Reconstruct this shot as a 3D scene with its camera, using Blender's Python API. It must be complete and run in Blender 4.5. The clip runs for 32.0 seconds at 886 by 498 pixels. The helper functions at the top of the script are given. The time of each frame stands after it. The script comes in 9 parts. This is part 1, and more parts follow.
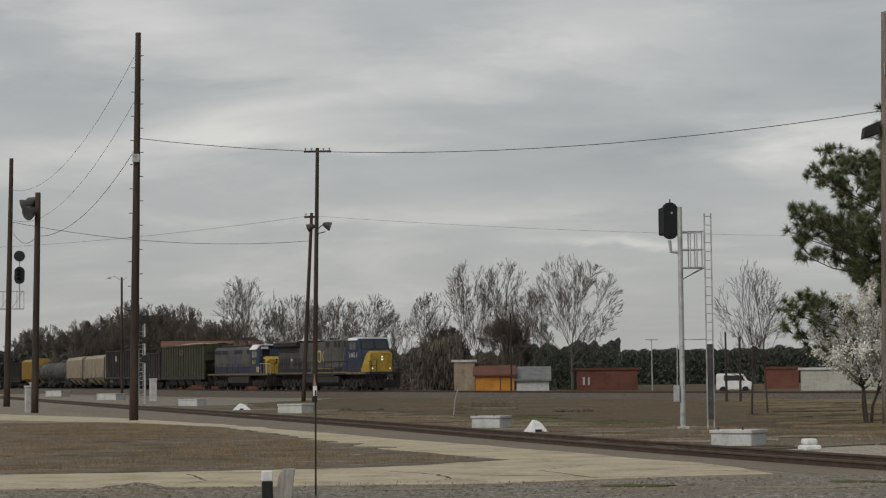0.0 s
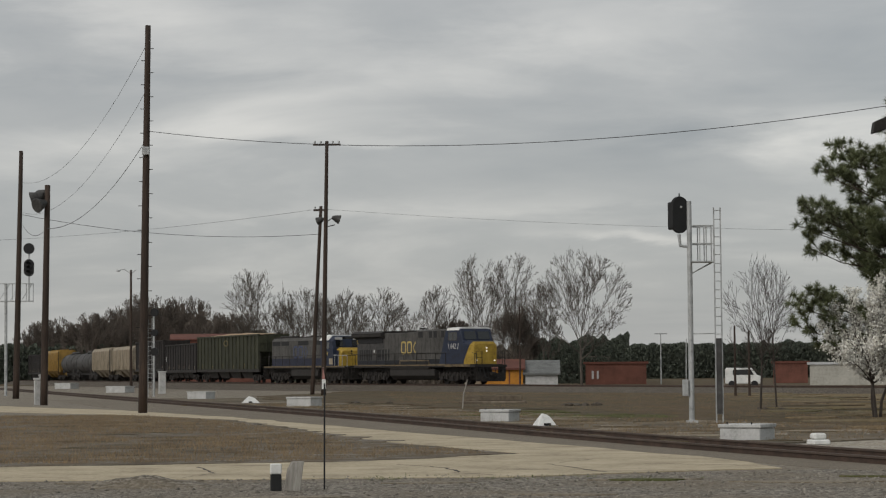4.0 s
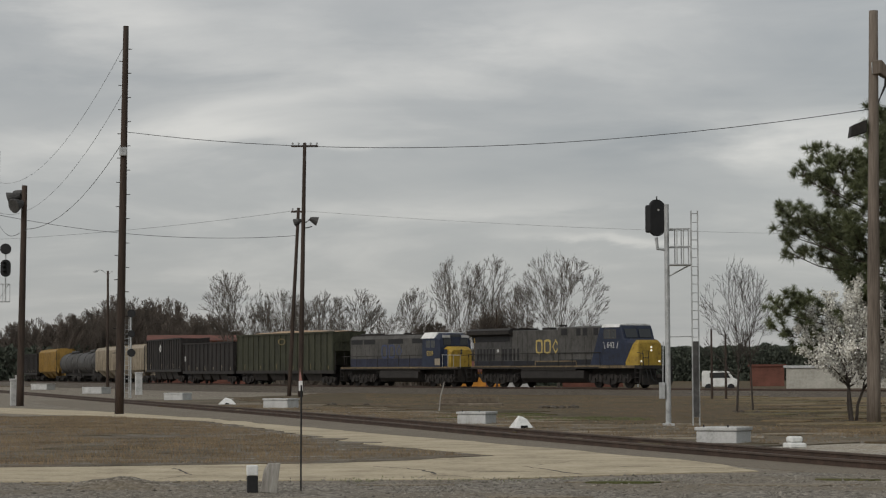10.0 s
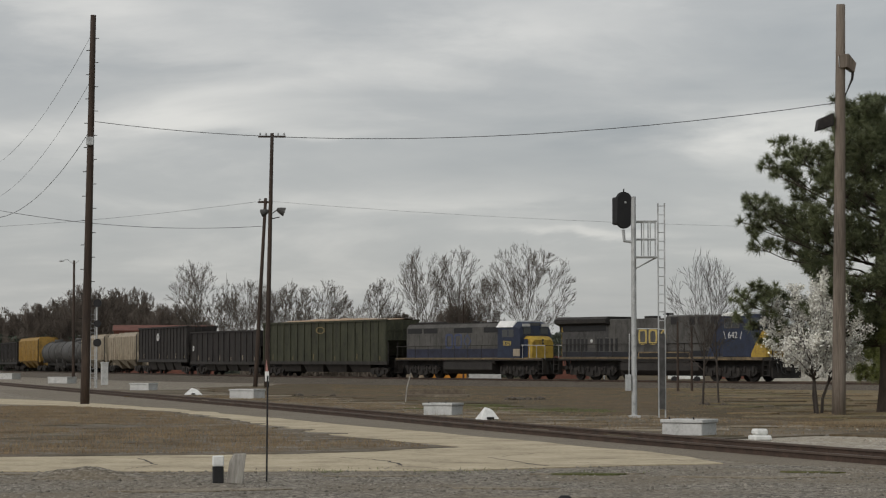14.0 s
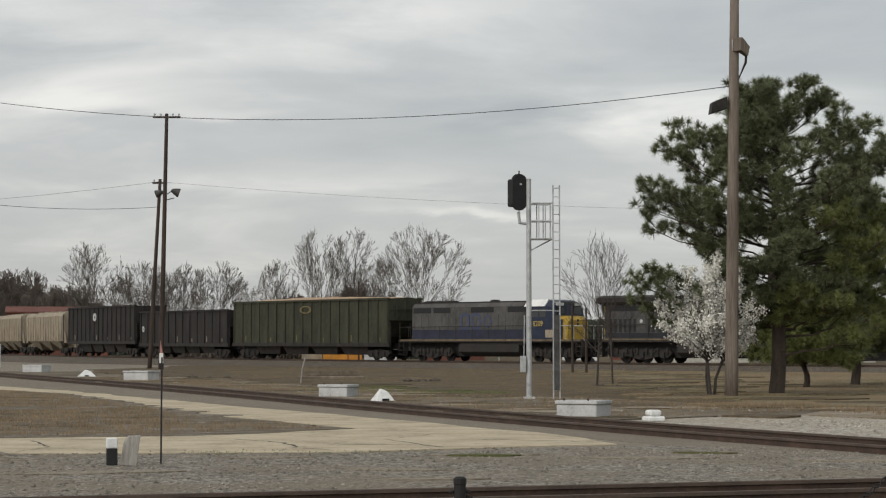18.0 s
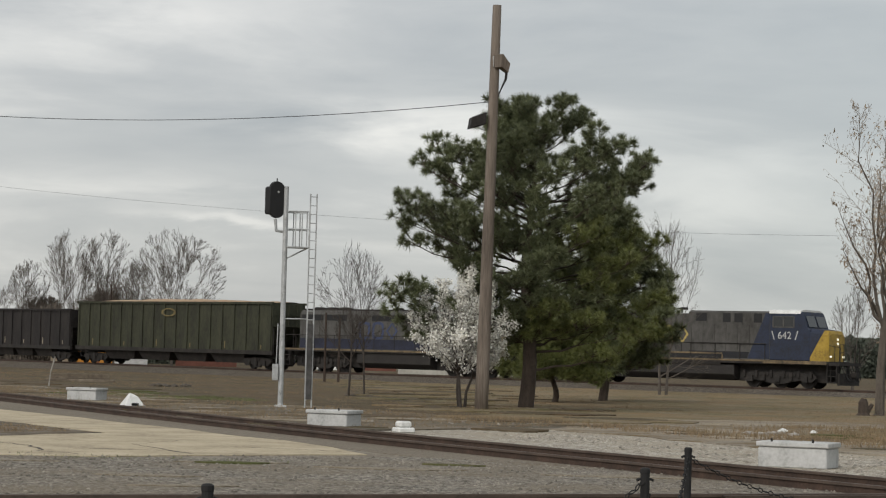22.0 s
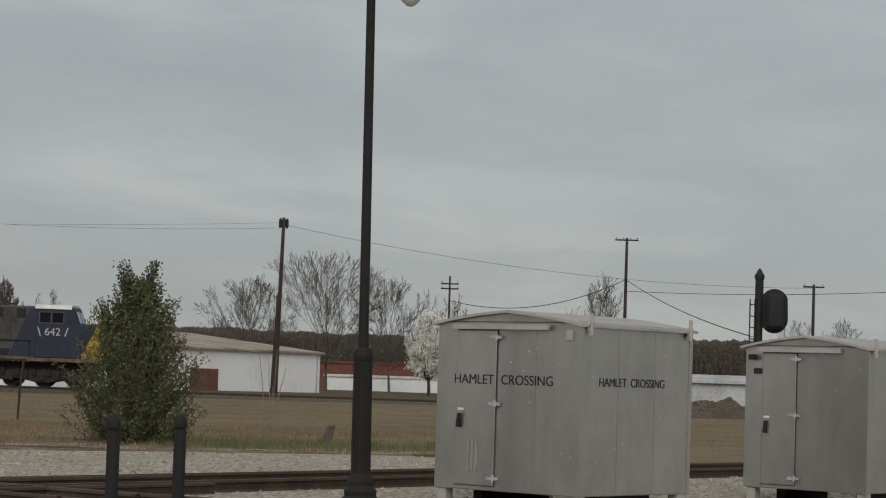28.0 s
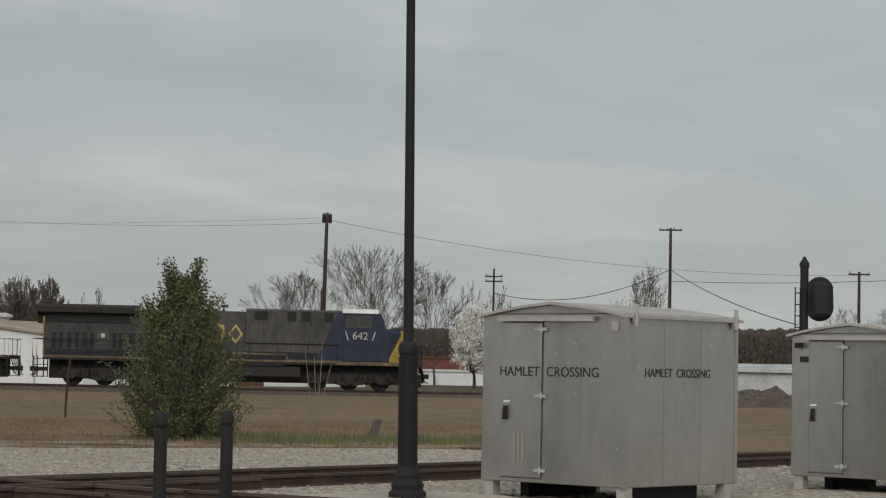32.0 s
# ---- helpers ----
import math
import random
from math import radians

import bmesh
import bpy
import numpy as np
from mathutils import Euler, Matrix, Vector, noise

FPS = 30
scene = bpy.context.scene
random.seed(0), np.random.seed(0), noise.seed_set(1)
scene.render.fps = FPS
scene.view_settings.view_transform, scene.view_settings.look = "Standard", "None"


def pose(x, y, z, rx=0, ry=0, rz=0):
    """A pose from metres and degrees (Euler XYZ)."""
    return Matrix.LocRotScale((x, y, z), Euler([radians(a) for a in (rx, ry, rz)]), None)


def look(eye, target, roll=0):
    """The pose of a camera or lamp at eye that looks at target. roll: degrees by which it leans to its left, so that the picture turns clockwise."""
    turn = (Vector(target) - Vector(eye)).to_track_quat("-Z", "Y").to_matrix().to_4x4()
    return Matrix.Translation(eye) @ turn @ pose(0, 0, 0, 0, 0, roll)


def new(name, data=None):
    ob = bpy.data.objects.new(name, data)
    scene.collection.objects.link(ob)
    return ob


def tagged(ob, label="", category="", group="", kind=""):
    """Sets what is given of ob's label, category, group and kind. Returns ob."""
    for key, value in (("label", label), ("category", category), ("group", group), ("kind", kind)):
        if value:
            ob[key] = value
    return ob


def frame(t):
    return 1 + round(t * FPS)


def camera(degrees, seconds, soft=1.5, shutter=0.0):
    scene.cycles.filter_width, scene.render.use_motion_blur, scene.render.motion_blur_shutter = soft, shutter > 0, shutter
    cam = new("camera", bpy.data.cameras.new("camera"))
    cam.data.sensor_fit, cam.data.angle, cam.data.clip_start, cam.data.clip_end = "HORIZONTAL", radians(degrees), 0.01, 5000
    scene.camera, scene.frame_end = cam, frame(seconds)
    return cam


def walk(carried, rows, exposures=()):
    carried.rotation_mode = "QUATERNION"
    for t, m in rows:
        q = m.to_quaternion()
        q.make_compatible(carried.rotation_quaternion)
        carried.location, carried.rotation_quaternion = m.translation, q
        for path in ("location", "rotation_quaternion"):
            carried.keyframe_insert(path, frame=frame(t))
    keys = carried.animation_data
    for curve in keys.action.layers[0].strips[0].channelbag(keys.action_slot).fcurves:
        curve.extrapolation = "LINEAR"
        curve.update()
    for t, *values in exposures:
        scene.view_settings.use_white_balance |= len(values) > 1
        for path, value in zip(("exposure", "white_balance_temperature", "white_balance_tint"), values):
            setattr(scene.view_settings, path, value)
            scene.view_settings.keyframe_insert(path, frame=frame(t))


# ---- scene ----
# ---- camera ----
EYE = (0.0, 0.0, 1.65)
cam = camera(22.18, 32.0, soft=1.2)


def turned(yaw, pitch, roll):
    """Camera at EYE; yaw to the left from +y, pitch up, roll as look() has it."""
    return pose(*EYE, 90 + pitch, 0, yaw) @ pose(0, 0, 0, 0, 0, roll)


# seconds, yaw, pitch, roll
PATH = [
    (0.0, 0.043, 3.273, -0.638), (0.5, 0.107, 3.315, -0.642), (1.0, 0.112, 3.345, -0.554), (1.5, 0.070, 3.423, -0.499),
    (2.0, 0.100, 3.455, -0.492), (2.5, 0.174, 3.434, -0.568), (3.0, 0.298, 3.358, -0.590), (3.5, 0.322, 3.240, -0.525),
    (5.5, 0.145, 2.871, -0.375), (6.0, 0.021, 2.897, -0.415), (6.5, -0.202, 3.282, -0.329), (7.0, -0.409, 3.507, -0.570),
    (7.5, -0.500, 3.597, -0.665), (8.0, -0.508, 3.595, -0.692), (8.5, -0.438, 3.481, -0.589), (9.0, -0.323, 3.355, -0.461),
    (9.5, -0.285, 3.247, -0.359), (10.0, -0.294, 3.159, -0.283), (10.5, -0.308, 3.117, -0.094), (11.0, -0.339, 3.118, -0.146),
    (11.5, -0.337, 3.125, -0.196), (12.0, -0.356, 3.103, -0.189), (12.5, -0.470, 3.065, -0.125), (13.0, -0.660, 3.010, -0.010),
    (13.5, -0.837, 2.960, -0.052), (15.5, -2.488, 2.865, 0.215), (16.0, -2.935, 2.785, 0.250), (16.5, -3.291, 2.696, 0.194),
    (17.0, -3.505, 2.590, -0.124), (17.5, -3.660, 2.499, -0.244), (18.0, -3.780, 2.467, -0.066), (18.5, -4.000, 2.491, 0.121),
    (19.0, -4.346, 2.500, 0.299), (19.5, -4.857, 2.524, 0.554), (20.0, -5.531, 2.623, 0.803), (20.5, -6.343, 2.739, 0.802),
    (21.0, -7.670, 2.865, 0.900), (21.5, -8.795, 2.906, 1.112), (22.0, -9.963, 2.776, 1.505), (22.5, -11.268, 2.523, 1.701),
    (23.0, -12.877, 2.264, 1.828), (23.5, -16.758, 2.163, 1.923), (24.0, -21.150, 2.165, 1.504), (24.5, -24.399, 2.652, 1.384),
    (25.0, -27.723, 3.292, 1.979), (25.5, -31.210, 3.789, 2.098), (26.0, -31.589, 3.971, 2.410), (26.5, -34.886, 3.427, 2.564),
    (28.5, -37.802, 3.281, 1.862), (29.0, -37.552, 3.145, 1.797), (29.5, -37.446, 3.025, 1.902), (30.0, -37.220, 2.982, 1.658),
    (30.5, -37.053, 2.977, 1.308), (31.0, -36.893, 2.983, 1.254), (31.5, -36.678, 2.996, 1.201), (32.0, -36.645, 3.048, 1.102),
]
walk(cam, [(t, turned(y, p, r)) for t, y, p, r in PATH],
     exposures=[(0.0, -0.08), (9.0, -0.1), (13.0, -0.04), (16.0, 0.16), (21.0, 0.34), (22.2, 0.28), (24.0, 0.42), (25.2, 0.05), (26.0, -0.12), (29.0, -0.12), (32.0, 0.0)])

# ---- world and light ----
SUN_AZ, SUN_EL = radians(-136), radians(35)
world = bpy.data.worlds.new("overcast_sky")
scene.world = world
world.use_nodes = True
wn, wl = world.node_tree.nodes, world.node_tree.links
wn.clear()


w_out = wn.new("ShaderNodeOutputWorld")
w_bg = wn.new("ShaderNodeBackground")
w_sky = wn.new("ShaderNodeTexSky")
w_sky.sky_type, w_sky.sun_disc = "NISHITA", False
w_sky.sun_elevation, w_sky.sun_rotation = SUN_EL, SUN_AZ
w_co = wn.new("ShaderNodeTexCoord")
w_sep = wn.new("ShaderNodeSeparateXYZ")
wl.new(w_co.outputs["Generated"], w_sep.inputs[0])
# cloud deck: directions laid out on a flat layer overhead
w_z = wn.new("ShaderNodeMath")
w_z.operation = "ADD"
wl.new(w_sep.outputs["Z"], w_z.inputs[0])
w_z.inputs[1].default_value = 0.19
w_zm = wn.new("ShaderNodeMath")
w_zm.operation = "MAXIMUM"
wl.new(w_z.outputs[0], w_zm.inputs[0])
w_zm.inputs[1].default_value = 0.04
w_cx, w_cy = wn.new("ShaderNodeMath"), wn.new("ShaderNodeMath")
for n, ax in ((w_cx, "X"), (w_cy, "Y")):
    n.operation = "DIVIDE"
    wl.new(w_sep.outputs[ax], n.inputs[0])
    wl.new(w_zm.outputs[0], n.inputs[1])
w_cmb = wn.new("ShaderNodeCombineXYZ")
wl.new(w_cx.outputs[0], w_cmb.inputs[0])
wl.new(w_cy.outputs[0], w_cmb.inputs[1])
w_map = wn.new("ShaderNodeMapping")
w_map.inputs["Location"].default_value = (3.1, 1.7, 0)
w_map.inputs["Rotation"].default_value = (0, 0, radians(-24))
w_map.inputs["Scale"].default_value = (0.95, 1.25, 1)
wl.new(w_cmb.outputs[0], w_map.inputs[0])
w_n1 = wn.new("ShaderNodeTexNoise")
for k, v in (("Scale", 1.25), ("Detail", 8.0), ("Roughness", 0.52), ("Distortion", 0.7)):
    w_n1.inputs[k].default_value = v
wl.new(w_map.outputs[0], w_n1.inputs["Vector"])


def wmath(op, a, b=None, c=None):
    """A maths node of the sky; each of a, b, c is a socket or a number."""
    n = wn.new("ShaderNodeMath")
    n.operation = op
    for k, v in enumerate((a, b, c)):
        if isinstance(v, (int, float)):
            n.inputs[k].default_value = v
        elif v is not None:
            wl.new(v, n.inputs[k])
    return n.outputs[0]


# azimuth and height of a direction in degrees, ruffled so that cloud edges are ragged
w_az = wmath("MULTIPLY", wmath("ARCTAN2", w_sep.outputs["X"], w_sep.outputs["Y"]), 57.2958)
w_el = wmath("MULTIPLY", wmath("ARCSINE", w_sep.outputs["Z"]), 57.2958)
w_flat = wn.new("ShaderNodeCombineXYZ")
wl.new(wmath("MULTIPLY", w_az, 0.16), w_flat.inputs[0])
wl.new(wmath("MULTIPLY", w_el, 0.62), w_flat.inputs[1])
w_n2 = wn.new("ShaderNodeTexNoise")
for k, v in (("Scale", 1.0), ("Detail", 7.0), ("Roughness", 0.56), ("Distortion", 0.35)):
    w_n2.inputs[k].default_value = v
wl.new(w_flat.outputs[0], w_n2.inputs["Vector"])
w_ruff = wmath("SUBTRACT", w_n2.outputs["Fac"], 0.5)
w_az2 = wmath("MULTIPLY_ADD", w_ruff, 9.0, w_az)
w_el2 = wmath("MULTIPLY_ADD", w_ruff, 2.4, w_el)
# brighter and duller banks of the deck: azimuth, height, half-widths, tone
BANKS = ((-7.0, 9.3, 4.5, 1.5, 0.085), (-4.6, 6.3, 2.2, 0.42, 0.10), (-1.6, 5.9, 2.6, 0.22, 0.07), (4.6, 5.45, 4.2, 0.5, -0.075), (4.6, 3.3, 2.6, 0.16, 0.13), (8.5, 8.2, 4.0, 1.2, -0.05),
         (3.0, 8.6, 3.5, 0.7, 0.06), (-9.5, 6.9, 3.0, 0.5, -0.045), (1.5, 4.2, 6.0, 0.35, 0.05), (10.5, 6.2, 4.0, 0.6, 0.07), (15.0, 4.2, 5.0, 0.6, 0.06), (22.0, 8.0, 7.0, 1.0, -0.03), (36.0, 4.6, 5.0, 0.5, 0.05), (33.0, 7.2, 6.0, 0.9, -0.03), (41.0, 3.6, 4.0, 0.35, 0.045))
w_tone = wmath("MULTIPLY_ADD", w_ruff, 0.5, wmath("MULTIPLY", wmath("SUBTRACT", w_n1.outputs["Fac"], 0.5), 0.75))
for b_az, b_el, b_wa, b_we, b_tone in BANKS:
    w_a = wmath("POWER", wmath("ABSOLUTE", wmath("DIVIDE", wmath("SUBTRACT", w_az2, b_az), b_wa)), 2.0)
    w_b = wmath("POWER", wmath("ABSOLUTE", wmath("DIVIDE", wmath("SUBTRACT", w_el2, b_el), b_we)), 2.0)
    w_g = wmath("EXPONENT", wmath("MULTIPLY", wmath("ADD", w_a, w_b), -1.0))
    w_tone = wmath("MULTIPLY_ADD", w_g, b_tone * 1.6, w_tone)
w_calm = wn.new("ShaderNodeMapRange")
w_calm.interpolation_type = "SMOOTHSTEP"
for k, v in (("From Min", 0.12), ("From Max", 0.5), ("To Min", 1.0), ("To Max", 0.5)):
    w_calm.inputs[k].default_value = v
wl.new(w_sep.outputs["X"], w_calm.inputs["Value"])
w_tone = wmath("MULTIPLY", w_tone, w_calm.outputs[0])
w_r1 = wn.new("ShaderNodeValToRGB")
w_r1.color_ramp.elements[0].position, w_r1.color_ramp.elements[0].color = 0.24, (0.35, 0.366, 0.378, 1)
w_r1.color_ramp.elements[1].position, w_r1.color_ramp.elements[1].color = 0.78, (0.74, 0.725, 0.69, 1)
e = w_r1.color_ramp.elements.new(0.5)
e.color = (0.475, 0.48, 0.476, 1)
wl.new(wmath("ADD", w_tone, 0.5), w_r1.inputs[0])
# clear-sky share, seen through the deck
w_sc = wn.new("ShaderNodeVectorMath")
w_sc.operation = "SCALE"
w_sc.inputs["Scale"].default_value = 0.08
wl.new(w_sky.outputs[0], w_sc.inputs[0])
w_mix = wn.new("ShaderNodeMix")
w_mix.data_type = "RGBA"
w_mix.inputs["Factor"].default_value = 0.88
wl.new(w_sc.outputs[0], w_mix.inputs["A"])
wl.new(w_r1.outputs[0], w_mix.inputs["B"])
# the deck thins to a cooler, darker grey away from the bright quarter
w_side = wn.new("ShaderNodeMapRange")
w_side.interpolation_type = "SMOOTHSTEP"
for k, v in (("From Min", 0.05), ("From Max", 0.55), ("To Min", 0.0), ("To Max", 1.0)):
    w_side.inputs[k].default_value = v
wl.new(w_sep.outputs["X"], w_side.inputs["Value"])
w_tint = wn.new("ShaderNodeMix")
w_tint.data_type = "RGBA"
w_tint.inputs["A"].default_value = (1.0, 1.0, 1.0, 1)
w_tint.inputs["B"].default_value = (0.885, 0.925, 0.935, 1)
wl.new(w_side.outputs[0], w_tint.inputs["Factor"])
w_mul = wn.new("ShaderNodeMix")
w_mul.data_type, w_mul.blend_type = "RGBA", "MULTIPLY"
w_mul.inputs["Factor"].default_value = 1.0
wl.new(w_mix.outputs["Result"], w_mul.inputs["A"])
wl.new(w_tint.outputs["Result"], w_mul.inputs["B"])
# slightly duller towards the horizon
w_low = wn.new("ShaderNodeMapRange")
for k, v in (("From Min", 0.0), ("From Max", 0.16), ("To Min", 0.95), ("To Max", 1.04)):
    w_low.inputs[k].default_value = v
wl.new(w_sep.outputs["Z"], w_low.inputs["Value"])
wl.new(w_low.outputs[0], w_bg.inputs["Strength"])
wl.new(w_mul.outputs["Result"], w_bg.inputs["Color"])
wl.new(w_bg.outputs[0], w_out.inputs[0])

sun = new("sun", bpy.data.lights.new("sun", "SUN"))
sun.data.energy, sun.data.angle, sun.data.color = 1.4, radians(40), (1.0, 0.96, 0.9)
sun.matrix_world = look((60 * math.sin(SUN_AZ), 60 * math.cos(SUN_AZ), 60 * math.tan(SUN_EL)), (0, 0, 0))

# ---- materials ----
def principled(name):
    m = bpy.data.materials.new(name)
    m.use_nodes = True
    nt = m.node_tree
    return m, nt.nodes, nt.links, nt.nodes["Principled BSDF"]


def surface(name, base, dark=None, light=None, rough=0.8, metal=0.0, coarse=1.2, fine=14.0, bump=0.15, stretch=(1, 1, 1), spread=0.5, each=0.0):
    """A worn surface: base colour varied at a coarse and a fine scale (metres), with fine relief."""
    m, nd, ln, bsdf = principled(name)
    dark = dark or tuple(c * 0.62 for c in base)
    light = light or tuple(min(1, c * 1.3) for c in base)
    tc = nd.new("ShaderNodeTexCoord")
    mp = nd.new("ShaderNodeMapping")
    mp.inputs["Scale"].default_value = stretch
    ln.new(tc.outputs["Object"], mp.inputs[0])
    n1, n2 = nd.new("ShaderNodeTexNoise"), nd.new("ShaderNodeTexNoise")
    for n, sc, dt in ((n1, coarse, 5), (n2, fine, 4)):
        n.inputs["Scale"].default_value, n.inputs["Detail"].default_value, n.inputs["Roughness"].default_value = sc, dt, 0.6
        ln.new(mp.outputs[0], n.inputs["Vector"])
    ad = nd.new("ShaderNodeMath")
    ad.operation = "MULTIPLY_ADD"
    ln.new(n1.outputs["Fac"], ad.inputs[0])
    ad.inputs[1].default_value = 1.0
    hf = nd.new("ShaderNodeMath")
    hf.operation = "MULTIPLY_ADD"
    ln.new(n2.outputs["Fac"], hf.inputs[0])
    hf.inputs[1].default_value, hf.inputs[2].default_value = 0.7, -0.35
    ln.new(hf.outputs[0], ad.inputs[2])
    rp = nd.new("ShaderNodeValToRGB")
    el = rp.color_ramp.elements
    el[0].position, el[0].color = 0.5 - spread / 2, (*dark, 1)
    el[1].position, el[1].color = 0.5 + spread / 2, (*light, 1)
    mid = el.new(0.5)
    mid.color = (*base, 1)
    ln.new(ad.outputs[0], rp.inputs[0])
    last = rp.outputs[0]
    if each:
        oi = nd.new("ShaderNodeObjectInfo")
        hv = nd.new("ShaderNodeHueSaturation")
        mr = nd.new("ShaderNodeMapRange")
        mr.inputs["To Min"].default_value, mr.inputs["To Max"].default_value = 1 - each, 1 + each
        ln.new(oi.outputs["Random"], mr.inputs["Value"])
        ln.new(mr.outputs[0], hv.inputs["Value"])
        ln.new(last, hv.inputs["Color"])
        last = hv.outputs[0]
    ln.new(last, bsdf.inputs["Base Color"])
    bsdf.inputs["Roughness"].default_value, bsdf.inputs["Metallic"].default_value = rough, metal
    if bump:
        bp = nd.new("ShaderNodeBump")
        bp.inputs["Strength"].default_value, bp.inputs["Distance"].default_value = bump, 0.02
        ln.new(n2.outputs["Fac"], bp.inputs["Height"])
        ln.new(bp.outputs[0], bsdf.inputs["Normal"])
    return m


def stones(name, cols, size, bump=0.8, drift=0.45):
    """Loose stones: cells of one grey each, with dust between, and broad drifts of tone."""
    m, nd, ln, bsdf = principled(name)
    tc = nd.new("ShaderNodeTexCoord")
    vo = nd.new("ShaderNodeTexVoronoi")
    vo.inputs["Scale"].default_value = 1 / size
    ln.new(tc.outputs["Object"], vo.inputs["Vector"])
    sp = nd.new("ShaderNodeSeparateColor")
    ln.new(vo.outputs["Color"], sp.inputs[0])
    n1 = nd.new("ShaderNodeTexNoise")
    n1.inputs["Scale"].default_value, n1.inputs["Detail"].default_value = 0.35, 6
    ln.new(tc.outputs["Object"], n1.inputs["Vector"])
    rp = nd.new("ShaderNodeValToRGB")
    el = rp.color_ramp.elements
    el[0].position, el[0].color = 0.05, (*cols[0], 1)
    el[1].position, el[1].color = 0.95, (*cols[2], 1)
    el.new(0.5).color = (*cols[1], 1)
    ln.new(sp.outputs[0], rp.inputs[0])
    mx = nd.new("ShaderNodeMix")
    mx.data_type = "RGBA"
    rp2 = nd.new("ShaderNodeValToRGB")
    rp2.color_ramp.elements[0].position, rp2.color_ramp.elements[1].position = 0.42, 0.62
    ln.new(n1.outputs["Fac"], rp2.inputs[0])
    sc = nd.new("ShaderNodeMath")
    sc.operation = "MULTIPLY"
    sc.inputs[1].default_value = drift
    ln.new(rp2.outputs[0], sc.inputs[0])
    ln.new(sc.outputs[0], mx.inputs["Factor"])
    ln.new(rp.outputs[0], mx.inputs["A"])
    mx.inputs["B"].default_value = (*cols[3], 1)
    ln.new(mx.outputs["Result"], bsdf.inputs["Base Color"])
    bsdf.inputs["Roughness"].default_value = 0.95
    bp = nd.new("ShaderNodeBump")
    bp.inputs["Strength"].default_value, bp.inputs["Distance"].default_value = bump, size * 0.6
    inv = nd.new("ShaderNodeMath")
    inv.operation = "SUBTRACT"
    inv.inputs[0].default_value = 1.0
    ln.new(vo.outputs["Distance"], inv.inputs[1])
    ln.new(inv.outputs[0], bp.inputs["Height"])
    ln.new(bp.outputs[0], bsdf.inputs["Normal"])
    return m


def leafy(name, a, b, rough=0.6):
    """Foliage: each leaf or tuft its own shade between a and b."""
    m, nd, ln, bsdf = principled(name)
    ge = nd.new("ShaderNodeNewGeometry")
    rp = nd.new("ShaderNodeValToRGB")
    rp.color_ramp.elements[0].color, rp.color_ramp.elements[1].color = (*a, 1), (*b, 1)
    ln.new(ge.outputs["Random Per Island"], rp.inputs[0])
    tc = nd.new("ShaderNodeTexCoord")
    n1 = nd.new("ShaderNodeTexNoise")
    n1.inputs["Scale"].default_value = 0.8
    ln.new(tc.outputs["Object"], n1.inputs["Vector"])
    hv = nd.new("ShaderNodeHueSaturation")
    mr = nd.new("ShaderNodeMapRange")
    mr.inputs["From Min"].default_value, mr.inputs["From Max"].default_value = 0.3, 0.7
    mr.inputs["To Min"].default_value, mr.inputs["To Max"].default_value = 0.7, 1.3
    ln.new(n1.outputs["Fac"], mr.inputs["Value"])
    ln.new(mr.outputs[0], hv.inputs["Value"])
    ln.new(rp.outputs[0], hv.inputs["Color"])
    ln.new(hv.outputs[0], bsdf.inputs["Base Color"])
    bsdf.inputs["Roughness"].default_value = rough
    return m


def lamp_glow(name, col, strength):
    m, nd, ln, bsdf = principled(name)
    bsdf.inputs["Emission Color"].default_value = (*col, 1)
    bsdf.inputs["Emission Strength"].default_value = strength
    bsdf.inputs["Base Color"].default_value = (*col, 1)
    return m


def glassy(name, col, rough=0.05):
    m, nd, ln, bsdf = principled(name)
    bsdf.inputs["Base Color"].default_value = (*col, 1)
    bsdf.inputs["Roughness"].default_value = rough
    bsdf.inputs["Specular IOR Level"].default_value = 0.8
    return m


M_GROUND = stones("dusty_ground", [(0.13, 0.11, 0.085), (0.20, 0.172, 0.135), (0.30, 0.265, 0.215), (0.17, 0.138, 0.09)], 0.06, 0.5)
M_GRAVEL = stones("grey_gravel", [(0.072, 0.062, 0.05), (0.17, 0.15, 0.12), (0.34, 0.308, 0.258), (0.175, 0.141, 0.096)], 0.06, 0.8, 0.75)
M_BALLAST = stones("rail_ballast", [(0.05, 0.041, 0.032), (0.095, 0.079, 0.062), (0.16, 0.137, 0.11), (0.085, 0.067, 0.047)], 0.07)
M_ASPHALT = stones("worn_asphalt", [(0.12, 0.1, 0.074), (0.175, 0.146, 0.108), (0.235, 0.2, 0.152), (0.138, 0.111, 0.078)], 0.03, 0.3)
M_SAND = surface("pale_concrete_road", (0.435, 0.365, 0.25), (0.25, 0.205, 0.14), (0.54, 0.465, 0.335), 0.95, coarse=0.7, fine=9, bump=0.3)
M_DIRT = surface("bare_dirt", (0.15, 0.12, 0.088), (0.085, 0.068, 0.05), (0.25, 0.21, 0.16), 0.95, coarse=0.6, fine=7, bump=0.3)
M_BLADE = leafy("dry_grass_blades", (0.16, 0.118, 0.072), (0.28, 0.204, 0.118), 0.9)
M_GREENBLADE = leafy("green_weeds", (0.08, 0.10, 0.035), (0.17, 0.19, 0.075), 0.8)
M_RAIL = surface("rusty_rail", (0.056, 0.034, 0.024), (0.03, 0.02, 0.015), (0.09, 0.056, 0.04), 0.85, coarse=2, fine=20, bump=0.2)
